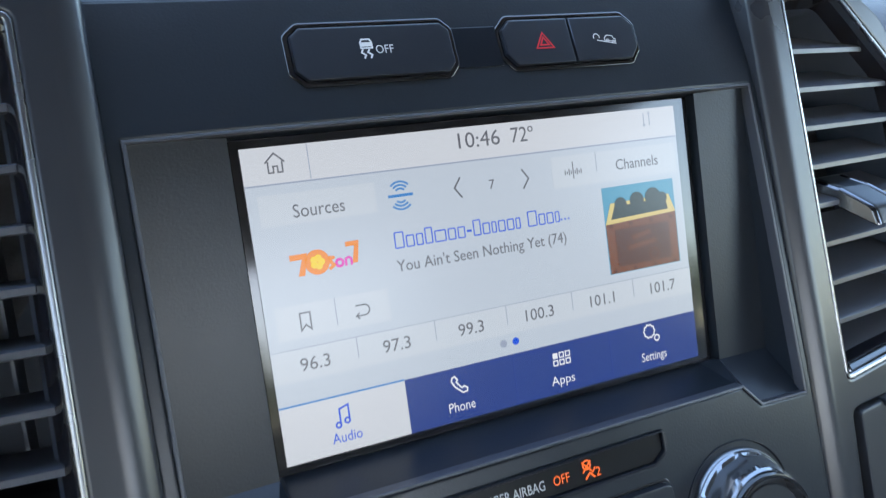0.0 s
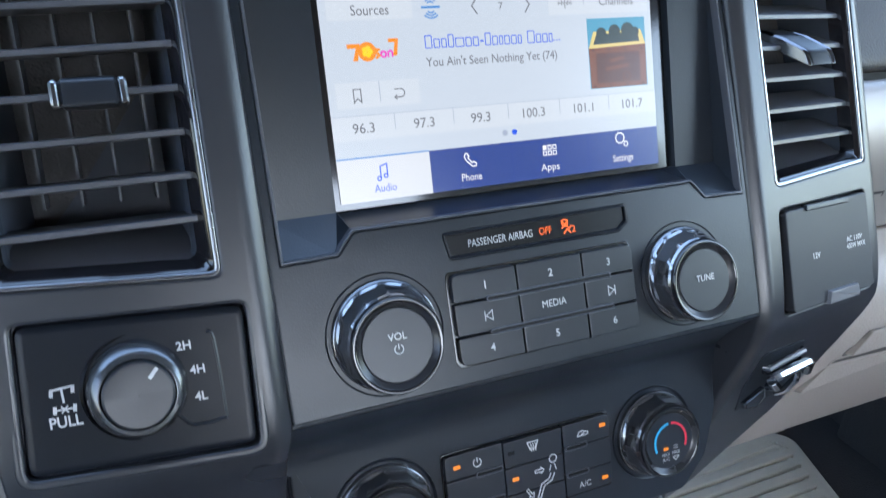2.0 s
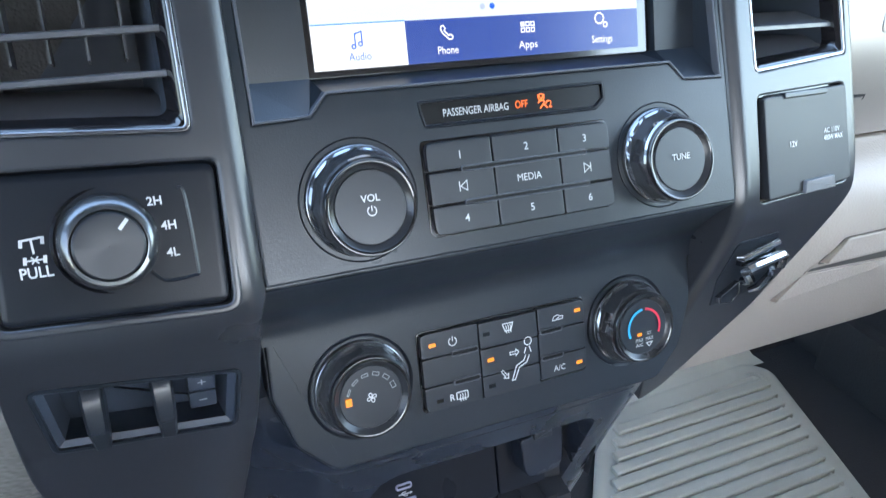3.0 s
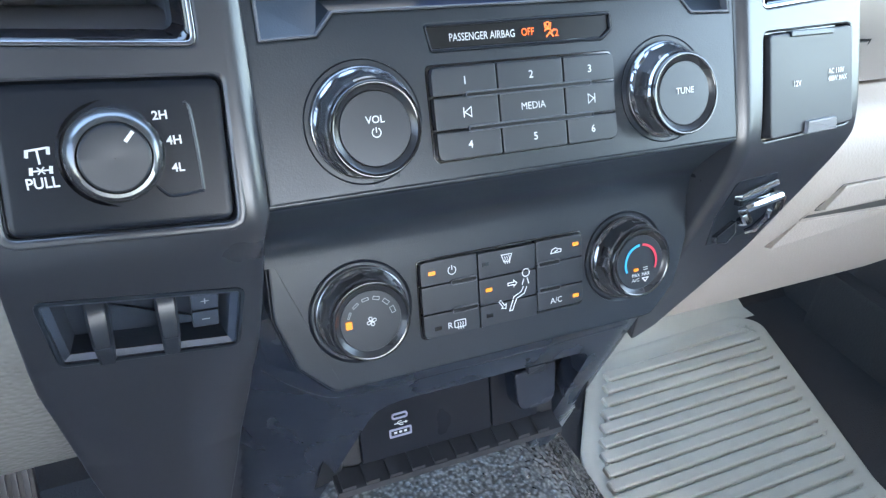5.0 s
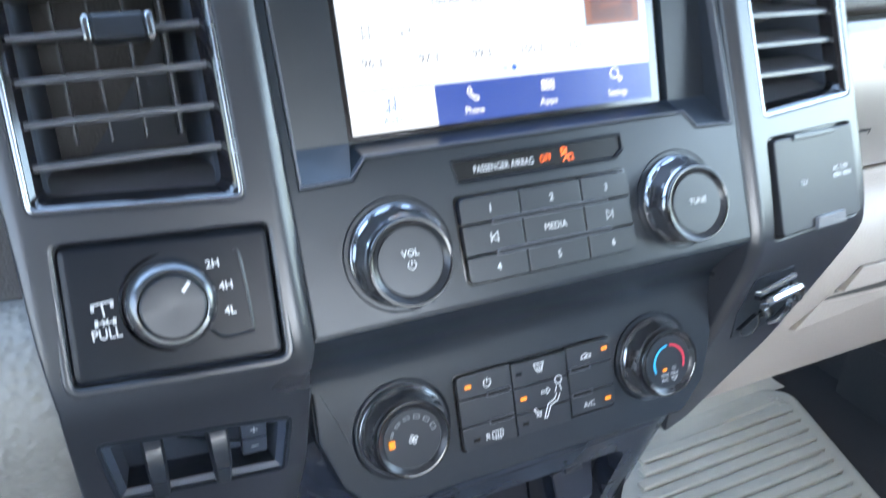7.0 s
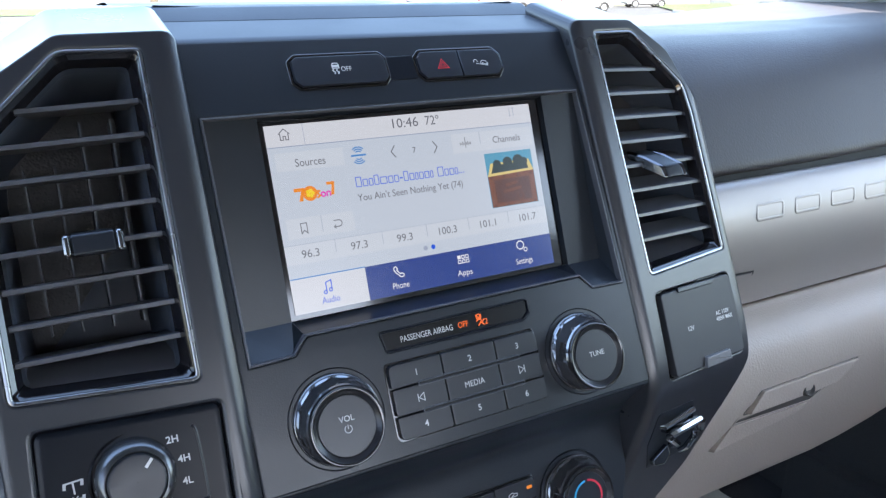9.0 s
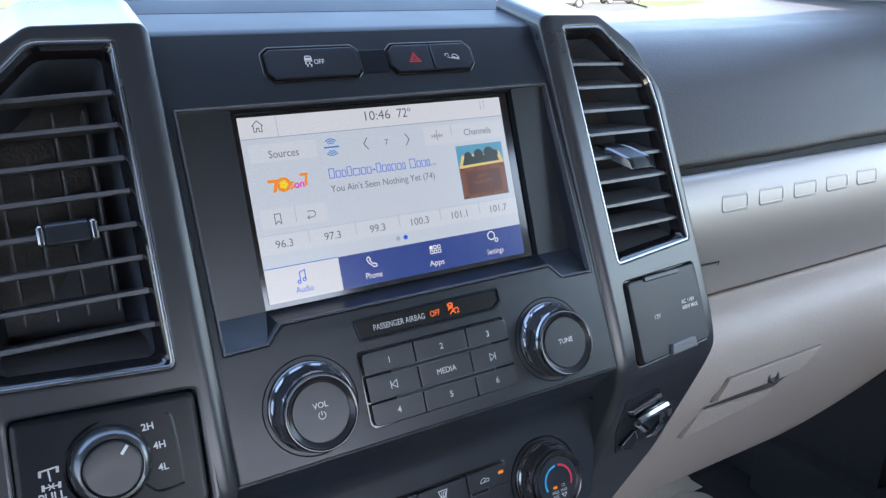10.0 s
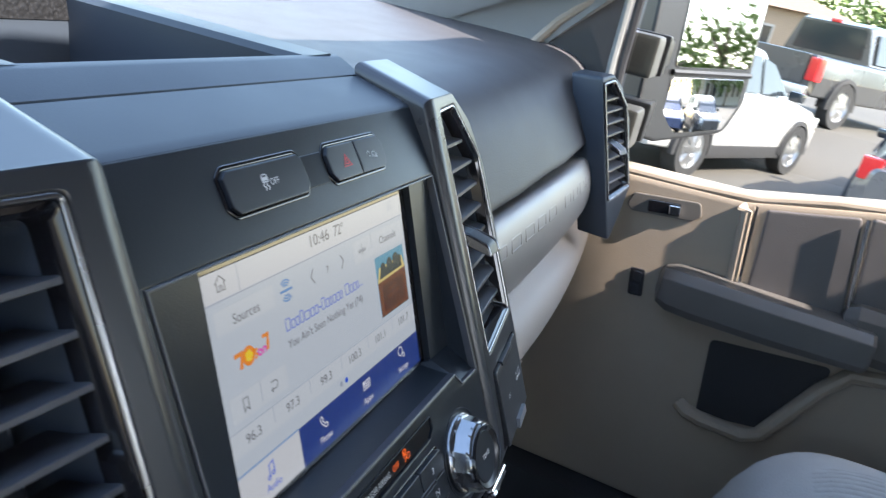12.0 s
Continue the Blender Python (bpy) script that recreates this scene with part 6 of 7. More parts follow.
part("pocket_rim", sweep([(DX + 0.004, -0.212, -0.408), (DX - 0.002, -0.228, -0.417), (DX - 0.005, -0.250, -0.420), (DX - 0.006, -0.318, -0.421), (DX - 0.006, -0.345, -0.408), (DX - 0.006, -0.400, -0.300), (DX - 0.004, -0.430, -0.262), (DX, -0.50, -0.25)], 0.0125, 10), M_DOOR, door)
part("kick_panel", block(DX - 0.02, DX + 0.06, 0.10, 0.62, -0.74, -0.08, 0.012), M_CARPET, door)
part("sill_step", block(DX - 0.05, DX + 0.1, -1.05, 0.30, -0.74, -0.62, 0.012), M_CARPET, door)

# ---- cab shell: pillars, roof, glass ----
shellm = thing("cab_shell", "pale grey cab lining, pillars and roof", "cab lining", CAB, kind="structure")
M_PILLAR = material("grey_pillar_trim", (0.15, 0.16, 0.16), 0.6, grain=0.3, grain_size=0.002)


def pillar_line(u):
    """The windshield edge of the front pillar, u metres back from its foot."""
    return 0.952 - 0.34 * u, 0.506 - u, 0.078 + 0.52 * u


for s in (-1, 1):
    bm = bmesh.new()
    rows = []
    for u in (-0.06, 0.0, 0.08, 0.2, 0.34, 0.50, 0.66, 0.76):
        x, y, z = pillar_line(u)
        xo = 0.955 - 0.16 * max(0.0, u)
        yr, zr = y - 0.29 + 0.20 * u, z - 0.035 + 0.30 * u
        rows.append([(s * px, py, pz) for px, py, pz in ((x + 0.012, y + 0.02, z + 0.02), (x, y, z), (x + (xo - x) * 0.35, y - 0.06, z - 0.03), (x + (xo - x) * 0.8 - 0.006, (y + yr) / 2, (z + zr) / 2 - 0.012), (xo - 0.012, yr + 0.012, zr - 0.004), (xo + 0.012, yr, zr + 0.004), (xo + 0.05, (y + yr) / 2, (z + zr) / 2 + 0.02))])
    loops(bm, rows, True, True)
    part("front_pillar", bm, M_PILLAR, shellm, "grey front pillar trim")
    part("rear_pillar", block(s * 0.80 - 0.06, s * 0.80 + 0.06, -1.20, -1.04, -0.74, 0.50, 0.03), M_LINER, shellm)
part("pillar_edge", sweep([(0.928, 0.215, 0.060), (0.928, 0.197, 0.085), (0.926, 0.157, 0.137), (0.922, 0.100, 0.190), (0.905, 0.02, 0.255), (0.86, -0.12, 0.36)], 0.008, 8), M_DOOR, shellm, "tan edge strip of the pillar")
# dark corner panel at the front of the door window, and the post behind it
bm = bmesh.new()
loops(bm, [[(0.935 + d, y, z) for y, z in ((0.30, -0.06), (0.05, -0.055), (0.052, 0.19), (0.03, 0.26), (0.10, 0.205), (0.16, 0.145), (0.22, 0.07))] for d in (0.0, 0.03)], True, True)
part("mirror_patch", bm, M_VENT, shellm, "dark window corner panel")
part("window_post", sweep([(0.920, 0.050, -0.055), (0.920, 0.055, 0.10), (0.915, 0.055, 0.20), (0.90, 0.035, 0.27)], 0.007, 8), M_PILLAR, shellm)
part("window_post", sweep([(0.925, 0.034, -0.055), (0.925, 0.040, 0.10), (0.920, 0.040, 0.20), (0.90, 0.02, 0.27)], 0.007, 8), M_VENT, shellm)
part("roof", block(-0.72, 0.72, -1.25, -0.20, 0.475, 0.52, 0.02), M_LINER, shellm, "pale grey headliner")
part("rear_wall", block(-0.95, 0.95, -1.66, -1.60, -0.74, 0.06), M_CLOTH, shellm)
for s in (-1, 1):
    part("rear_corner", block(s * 0.775 - 0.175, s * 0.775 + 0.175, -1.66, -1.60, 0.06, 0.50), M_LINER, shellm)
    part("rear_side", block(s * 0.93 - 0.03, s * 0.93 + 0.03, -1.62, -1.06, -0.74, 0.02), M_DOORDK, shellm)
    part("rear_quarter", block(s * 0.80 - 0.05, s * 0.80 + 0.05, -1.62, -1.06, 0.02, 0.50), M_LINER, shellm)
# this door is out of view, added to block low light from the left
left_door = thing("door_2", "unseen closed driver door that blocks low light from the left", "door", CAB, kind="structure")
part("door_panel", block(-1.0, -0.92, -1.05, 0.36, -0.74, -0.055, 0.012), M_DOORDK, left_door)
part("belt_moulding", sweep([(-0.93, 0.30, -0.055), (-0.93, -1.05, -0.03)], 0.010, 8), M_DOOR, left_door)
# out of view; the dark tint is added to hold light off the driver's side
side = bmesh.new()
quad(side, (-0.945, 0.20, -0.06), (-0.945, -1.05, -0.03), (-0.76, -1.05, 0.46), (-0.82, -0.10, 0.36), (-0.93, 0.16, 0.15))
single("window_4", side, M_DRIVER, "unseen side window of the driver door, tinted to hold back light", "window", CAB, kind="structure", smooth=False)
# unseen pane whose tint is added to dim light and reflections from behind
back = bmesh.new()
quad(back, (-0.60, -1.63, 0.05), (0.60, -1.63, 0.05), (0.60, -1.63, 0.49), (-0.60, -1.63, 0.49))
w3 = single("window_3", back, M_REARDIM, "unseen rear window, tinted to dim the light from behind", "window", CAB, kind="structure", smooth=False)
w3.visible_shadow = False
part("roof_rear", block(-0.72, 0.72, -1.66, -1.25, 0.46, 0.51, 0.02), M_LINER, shellm)
# added out of view: covers the upper windshield to darken the brow
header = bmesh.new()
rows = [[header.verts.new((fx * (pillar_line(u)[0] - 0.02), pillar_line(u)[1] - dy + 0.05 * (1 - fx * fx), pillar_line(u)[2] - dz)) for fx in (-1, -0.5, 0, 0.5, 1)] for u, dy, dz in ((0.74, 0.0, 0.012), (0.58, 0.0, 0.012), (0.58, 0.02, 0.03), (0.74, 0.03, 0.035))]
for a, b in zip(rows, rows[1:]):
    for k in range(4):
        header.faces.new((a[k], a[k + 1], b[k + 1], b[k]))
part("header_blocker", header, M_LINER, shellm, "unseen grey panel along the windshield header that cuts the overhead light")
part("header_rail", sweep([(-0.70, -0.235, 0.475), (0, -0.19, 0.49), (0.70, -0.235, 0.475)], 0.03, 8), M_LINER, shellm)
for s in (-1, 1):
    part("roof_rail", sweep([(s * 0.70, -0.24, 0.475), (s * 0.715, -0.7, 0.49), (s * 0.71, -1.6, 0.47)], 0.035, 8), M_LINER, shellm)
# the door frames close the sides between the windows and the roof
for s in (-1, 1):
    frame_bm = bmesh.new()
    low = [(0.862, 0.0, 0.300), (0.838, -0.25, 0.342), (0.800, -0.65, 0.402), (0.760, -1.06, 0.462)]
    top = [(0.790, -0.02, 0.400), (0.735, -0.25, 0.492), (0.740, -0.65, 0.505), (0.735, -1.06, 0.500)]
    rows = [[(s * a[0], a[1], a[2]), (s * (a[0] + 0.02), a[1], a[2] + 0.01), (s * (b[0] + 0.02), b[1], b[2] + 0.01), (s * b[0], b[1], b[2])] for a, b in zip(low, top)]
    loops(frame_bm, rows, True, True)
    part("door_frame", frame_bm, M_LINER, shellm)
windshield = bmesh.new()
rows = []
for i in range(9):
    u = -0.07 + 0.81 * i / 8
    px, py, pz = pillar_line(u)
    rows.append([windshield.verts.new((x * (px + 0.02), py + 0.02 + 0.06 * (1 - x * x), pz + 0.012 + 0.01 * (1 - x * x))) for x in [-1 + 0.25 * k for k in range(9)]])
for a, b in zip(rows, rows[1:]):
    for k in range(8):
        windshield.faces.new((a[k], a[k + 1], b[k + 1], b[k]))
w1 = single("window_1", windshield, M_GLASS, "clear raked windshield", "window", CAB, kind="structure")
w1.visible_shadow = False
bm = bmesh.new()
quad(bm, (0.945, 0.03, -0.06), (0.945, -1.05, -0.01), (0.76, -1.05, 0.46), (0.86, 0.0, 0.30), (0.925, 0.03, 0.20))
w2 = single("window_2", bm, M_TINT, "clear side window of the passenger door", "window", CAB, kind="structure", smooth=False)
w2.visible_shadow = False

# ---- door mirror outside ----
MIRROR = CAB @ pose(1.295, -0.010, 0.0, -6, 0, -35)     # x along the glass, y away from the driver
mir = thing("door_mirror", "large black towing mirror with two glasses on two arms", "door mirror", MIRROR)
M_HOUSING = material("black_mirror_housing", (0.01, 0.011, 0.014), 0.42, grain=0.2, grain_size=0.002)


def mirror_plate(pts, y, d, bev):
    bm = bmesh.new()
    loops(bm, [[(x, y + d, z) for x, z in inset(pts, d * 0.25)], [(x, y + bev, z) for x, z in pts], [(x, y + bev * 0.3, z) for x, z in inset(pts, bev * 0.3)], [(x, y, z) for x, z in inset(pts, bev)]], True, True)
    return bm


part("housing", mirror_plate(rounded([(-0.075, -0.050), (0.000, -0.062), (0.215, -0.030), (0.262, 0.04), (0.262, 0.36), (-0.075, 0.36)], [0.03, 0.03, 0.05, 0.04, 0.05, 0.05]), 0.0, 0.14, 0.008), M_HOUSING, mir, "black mirror housing")
part("main_glass", mirror_plate(rounded([(0.006, 0.092), (0.247, 0.112), (0.250, 0.345), (0.006, 0.345)], 0.012), -0.003, 0.004, 0.001), M_MIRROR, mir, "flat main mirror glass")
part("lower_glass", plate(rounded([(0.000, -0.045), (0.200, -0.022), (0.236, 0.030), (0.240, 0.090), (0.004, 0.072)], 0.012), [], lambda x, z: -0.0075 - 0.05 * (z - 0.03) + ((x - 0.12) ** 2 + (z - 0.03) ** 2) / 2.4, 0.006, 0.0005, grid=0.02), M_MIRROR, mir, "small convex lower mirror glass")
part("divider", sweep([(0.0, -0.004, 0.082), (0.252, -0.004, 0.100)], 0.006, 6), M_HOUSING, mir)
M_SLEEVE = material("grey_arm_sleeve", (0.055, 0.055, 0.055), 0.5, grain=0.2, grain_size=0.002)
arms = thing("mirror_arms", "two black sliding mirror arms on the door corner", "mirror arm", CAB)
for z in (-0.005, 0.115):
    part("arm", block(0.955, 1.30, 0.005, 0.070, z - 0.026, z + 0.026, 0.006), M_HOUSING, arms)
    part("arm_sleeve", block(0.955, 1.04, -0.004, 0.080, z - 0.034, z + 0.034, 0.008), M_SLEEVE, arms)
    part("arm_collar", block(1.095, 1.125, -0.006, 0.084, z - 0.036, z + 0.036, 0.006), M_HOUSING, arms)

# ---- outside ----
M_ASPHALT = material("asphalt", (0.08, 0.073, 0.064), 0.9, grain=0.6, grain_size=0.03, stain=0.2, stain_size=3.0)
M_GRASS = material("grass", (0.085, 0.115, 0.03), 0.95, grain=0.8, grain_size=0.06, stain=0.3, stain_size=1.5)
M_LINE = material("yellow_road_paint", (0.40, 0.28, 0.07), 0.8)


def rise(x, y):
    """The car park climbs a little past the next bay."""
    ramp = lambda v: min(1.0, max(0.0, v))
    return 0.5 * ramp((x - 12.0) / 2.7) * ramp((9.0 - y) / 5.0) * ramp((y + 30.0) / 10.0)


gx_lines = [-2500, -200, -30, 0, 8, 12, 12.9, 13.8, 14.7, 20, 30, 60, 120, 400, 2500]
gy_lines = [-2500, -200, -60, -30, -25, -20, -10, -4, 0, 2, 4, 6, 8, 9, 14, 30, 60, 200, 2500]
bm = bmesh.new()
rows = [[bm.verts.new((x, y, rise(x, y))) for x in gx_lines] for y in gy_lines]
for a, b in zip(rows, rows[1:]):
    for k in range(len(a) - 1):
        bm.faces.new((a[k], a[k + 1], b[k + 1], b[k]))
single("ground", bm, M_ASPHALT, "grey asphalt car park and road", "ground", pose(0, 0, 0), kind="structure", smooth=False)


def box_body(rows_spec, mat, name, parent, label="", bulge=1.02):
    """A car body lofted along its length (local x ahead): rows of (x, half width low, half width high, z low, z belt)."""
    bm = bmesh.new()
    rows = []
    for x, wl, wh, z0, z1 in rows_spec:
        r = 0.10
        wm = wl * bulge if bulge else (wl + wh) / 2
        o = rounded([(-wl, z0), (wl, z0), (wm, (z0 + z1) / 2), (wh, z1), (-wh, z1), (-wm, (z0 + z1) / 2)], [r * 0.5, r * 0.5, r, r, r, r], 3)
        rows.append([(x, y, z) for y, z in o])
    loops(bm, rows, True, True)
    return part(name, bm, mat, parent, label)


def side_panel(pts, half, y_lean, mat, name, parent, thick=0.01, base_z=1.0):
    """A pane on a car's flank, both points given in (x, z); the flank leans in by y_lean for each metre of height over base_z."""
    for s in (-1, 1):
        bm = bmesh.new()
        f = lambda z: half - y_lean * (z - base_z)
        loops(bm, [[(x, s * (f(z) + d), z) for x, z in pts] for d in (-thick, thick)], True, True)
        part(name, bm, mat, parent)


M_CARGLASS = material("dark_car_glass", (0.02, 0.025, 0.03), 0.06, stain=0.1, rough_var=0.02)
M_TYRE = material("tyre_rubber", (0.015, 0.015, 0.016), 0.8, grain=0.3, grain_size=0.02)
M_RIM = material("alloy_rim", (0.5, 0.5, 0.5), 0.3, metal=0.9)
M_TAIL = material("red_lamp_lens", (0.5, 0.012, 0.015), 0.15, coat=0.5)
M_HEAD = material("clear_lamp_lens", (0.55, 0.57, 0.6), 0.08, metal=0.4)
M_UNDER = material("black_car_cladding", (0.02, 0.02, 0.022), 0.7)


def car_paint(name, color, metal=0.0):
    return material(name, color, 0.28, metal=metal, coat=0.8, stain=0.03, stain_size=0.5)


def wheel_on(parent, x, y, r, s):
    w = part("wheel", lathe([(r * 0.66, 0.09), (r * 0.97, 0.10), (r, 0.06), (r, -0.08), (r * 0.97, -0.11), (r * 0.6, -0.11)], 0, 0, 0, 32), M_TYRE, parent, "black tyre")
    w.location = (x, y, r)
    if s > 0:
        w.rotation_euler = (0, 0, math.pi)
    part("rim", lathe([(r * 0.66, 0.088), (r * 0.63, 0.05), (0.12, 0.06), (0.09, 0.08), (0.0005, 0.085)], 0, 0, 0, 32), M_RIM, w, "alloy rim")
    bm = bmesh.new()
    for k in range(6):
        a = 2 * math.pi * k / 6
        c, sn = math.cos(a), math.sin(a)
        loops(bm, [[(c * q - sn * t, -0.07 - (0.02 if q < 0.15 else 0.0), sn * q + c * t) for q, t in ((0.08, -0.03), (r * 0.62, -0.045), (r * 0.62, 0.045), (0.08, 0.03))], [(c * q - sn * t, -0.045, sn * q + c * t) for q, t in ((0.08, -0.03), (r * 0.62, -0.045), (r * 0.62, 0.045), (0.08, 0.03))]], True, True)
    part("spokes", bm, M_RIM, w)


def arch(parent, x, half, r):
    for s in (-1, 1):
        bm = bmesh.new()
        out = arc(x, r, r * 1.22, -8, 188, 18)
        inn = arc(x, r, r * 1.06, -8, 188, 18)
        for d0, d1 in ((0.0, 0.03),):
            va = [[bm.verts.new((px, s * (half + d), pz)) for px, pz in q] for q, d in ((out, d0 - 0.04), (out, d1 - 0.005), (inn, d1), (inn, d0 - 0.2))]
            for a, b in zip(va, va[1:]):
                for k in range(len(a) - 1):
                    bm.faces.new((a[k], a[k + 1], b[k + 1], b[k]))
        part("wheel_arch", bm, M_UNDER, parent)


def suv(m, paint, label, name="parked_suv"):
    """A family SUV, 4.7 m long, nose towards its own x."""
    c = thing(name, label, "car", m, "parked cars")
    box_body([(-2.33, 0.72, 0.70, 0.55, 0.98), (-2.22, 0.86, 0.84, 0.38, 1.05), (-1.2, 0.92, 0.90, 0.30, 1.07), (0.6, 0.92, 0.90, 0.30, 1.05), (1.3, 0.92, 0.86, 0.30, 1.02), (2.1, 0.86, 0.76, 0.36, 0.92), (2.33, 0.66, 0.60, 0.45, 0.78)], paint, "body", c)
    box_body([(-2.18, 0.80, 0.60, 1.0, 1.30), (-1.85, 0.84, 0.63, 1.0, 1.66), (-0.4, 0.86, 0.66, 1.0, 1.70), (0.25, 0.86, 0.64, 1.0, 1.62), (0.75, 0.85, 0.66, 1.0, 1.28), (1.15, 0.82, 0.78, 0.98, 1.04)], paint, "cabin", c, "", 0.0)
    side_panel([(-1.75, 1.10), (-0.95, 1.10), (-0.95, 1.52), (-1.60, 1.48)], 0.872, 0.30, M_CARGLASS, "window", c)
    side_panel([(-0.88, 1.10), (0.02, 1.10), (0.02, 1.55), (-0.88, 1.55)], 0.878, 0.29, M_CARGLASS, "window", c)
    side_panel([(0.09, 1.10), (0.86, 1.10), (0.40, 1.48), (0.09, 1.54)], 0.878, 0.29, M_CARGLASS, "window", c)
    bm = bmesh.new()
    quad(bm, (0.33, -0.60, 1.56), (0.33, 0.60, 1.56), (0.98, 0.72, 1.13), (0.98, -0.72, 1.13))
    part("windshield", bm, M_CARGLASS, c, smooth=False)
    bm = bmesh.new()
    quad(bm, (-2.07, -0.58, 1.55), (-2.07, 0.58, 1.55), (-2.24, 0.70, 1.12), (-2.24, -0.70, 1.12))
    part("rear_window", bm, M_CARGLASS, c, smooth=False)
    part("sill", block(-1.1, 1.1, -0.935, 0.935, 0.24, 0.42, 0.03), M_UNDER, c)
    for s in (-1, 1):
        part("headlamp", block(1.95, 2.26, s * 0.70 - 0.13, s * 0.70 + 0.13, 0.68, 0.84, 0.04), M_HEAD, c)
        part("tail_lamp", block(-2.30, -2.10, s * 0.76 - 0.10, s * 0.76 + 0.10, 0.82, 1.10, 0.03), M_TAIL, c)
        part("side_mirror", block(0.72, 0.88, s * 1.0 - 0.10, s * 1.0 + 0.10, 1.06, 1.20, 0.04), M_CARGLASS, c)
        for x in (-1.38, 1.40):
            wheel_on(c, x, s * 0.865, 0.36, s)
    for x in (-1.38, 1.40):
        arch(c, x, 0.93, 0.36)
    return c


def pickup(m, paint, label):
    c = thing("parked_pickup", label, "pickup truck", m, "parked cars")
    box_body([(-2.62, 0.84, 0.84, 0.55, 1.12), (-2.55, 0.90, 0.88, 0.48, 1.14), (-0.9, 0.93, 0.90, 0.45, 1.14), (1.2, 0.93, 0.89, 0.45, 1.14), (2.3, 0.90, 0.80, 0.48, 1.08), (2.62, 0.72, 0.68, 0.55, 0.96)], paint, "body", c)
    box_body([(-0.95, 0.86, 0.66, 1.08, 1.74), (-0.75, 0.86, 0.68, 1.08, 1.80), (0.55, 0.86, 0.66, 1.08, 1.79), (1.0, 0.86, 0.66, 1.08, 1.45), (1.35, 0.84, 0.76, 1.06, 1.14)], paint, "cabin", c, "", 0.0)
    side_panel([(-0.80, 1.18), (-0.10, 1.18), (-0.10, 1.66), (-0.75, 1.66)], 0.885, 0.26, M_CARGLASS, "window", c, base_z=1.1)
    side_panel([(-0.02, 1.18), (1.05, 1.18), (0.62, 1.62), (-0.02, 1.66)], 0.885, 0.26, M_CARGLASS, "window", c, base_z=1.1)
    bm = bmesh.new()
    quad(bm, (-0.97, -0.66, 1.20), (-0.97, 0.66, 1.20), (-0.965, 0.60, 1.70), (-0.965, -0.60, 1.70))
    part("rear_window", bm, M_CARGLASS, c, smooth=False)
    part("stop_lamp", block(-0.99, -0.93, -0.10, 0.10, 1.74, 1.80, 0.01), M_TAIL, c)
    part("tailgate", block(-2.66, -2.60, -0.72, 0.72, 0.66, 1.14, 0.02), paint, c)
    part("bumper", block(-2.74, -2.55, -0.85, 0.85, 0.46, 0.64, 0.04), M_RIM, c)
    for s in (-1, 1):
        part("tail_lamp", block(-2.66, -2.45, s * 0.84 - 0.09, s * 0.84 + 0.09, 0.72, 1.10, 0.03), M_TAIL, c)
        part("headlamp", block(2.35, 2.60, s * 0.72 - 0.14, s * 0.72 + 0.14, 0.78, 0.98, 0.04), M_HEAD, c)
        part("side_mirror", block(0.85, 1.0, s * 1.02 - 0.10, s * 1.02 + 0.10, 1.12, 1.28, 0.04), M_UNDER, c)
        for x in (-1.60, 1.62):
            wheel_on(c, x, s * 0.875, 0.39, s)
    for x in (-1.60, 1.62):
        arch(c, x, 0.94, 0.39)
    return c


P_WHITE, P_SILVER, P_DARK, P_BLUE = car_paint("white_car_paint", (0.32, 0.32, 0.32)), car_paint("silver_car_paint", (0.11, 0.11, 0.117), 0.3), car_paint("graphite_car_paint", (0.05, 0.052, 0.056), 0.4), car_paint("navy_car_paint", (0.03, 0.05, 0.12), 0.3)


def facing(x, y, dx, dy):
    return pose(x, y, 0, 0, 0, math.degrees(math.atan2(dy, dx)))


suv(facing(10.75, 0.42, 2.5, -1.25), P_WHITE, "white family suv parked in the next bay")
pickup(Matrix.Translation((0, 0, 0.5)) @ facing(17.14, -1.90, 0.839, -0.545) @ Matrix.Scale(1.07, 4), P_DARK, "grey mid-size pickup truck parked in a bay")
suv(facing(10.0, -2.8, 1.0, -0.25) @ Matrix.Diagonal((1, 1, 0.84, 1)), P_SILVER, "silver car with red tail lamps", "parked_car")
suv(facing(16.8, 37.5, 0.3, -1.0), P_WHITE, "white car waiting across the road", "parked_car")
for x, y, p, lab in ((29, 55, P_DARK, "graphite car parked along the far kerb"), (35, 54, P_SILVER, "silver car parked along the far kerb"), (41, 51, P_WHITE, "white van-like car along the far kerb"), (56, 60, P_WHITE, "white car in front of the far building")):
    suv(facing(x, y, 1.0, -0.35), p, lab, "parked_car")
# cars behind, seen in the mirror
for x, y, p, lab in ((2.2, -11.5, P_BLUE, "navy suv parked behind"), (5.0, -11.8, P_DARK, "graphite suv parked behind"), (-0.8, -12.4, P_WHITE, "white suv parked behind")):
    suv(facing(x, y, 0.1, 1.0), p, lab, "parked_car")

# painted line, verge, kerb
bm = bmesh.new()
line = [(21.0, 34.0), (17.1, 19.0), (16.1, 15.1), (15.6, 12.4), (15.4, 6.0)]
va = [(bm.verts.new((x - 0.07, y, 0.006)), bm.verts.new((x + 0.07, y, 0.006))) for x, y in line]
for a, b in zip(va, va[1:]):
    bm.faces.new((a[0], a[1], b[1], b[0]))
single("road_line", bm, M_LINE, "yellow painted centre line of the road", "road marking", pose(0, 0, 0), kind="structure", smooth=False)
bm = bmesh.new()
for x in (9.2, 16.4, 19.5):
    q = [(x, -3.4), (x + 0.10, -3.4), (x + 2.0, -8.4), (x + 1.9, -8.4)]
    bm.faces.new([bm.verts.new((px, py, 0.006 + rise(px, py))) for px, py in q])
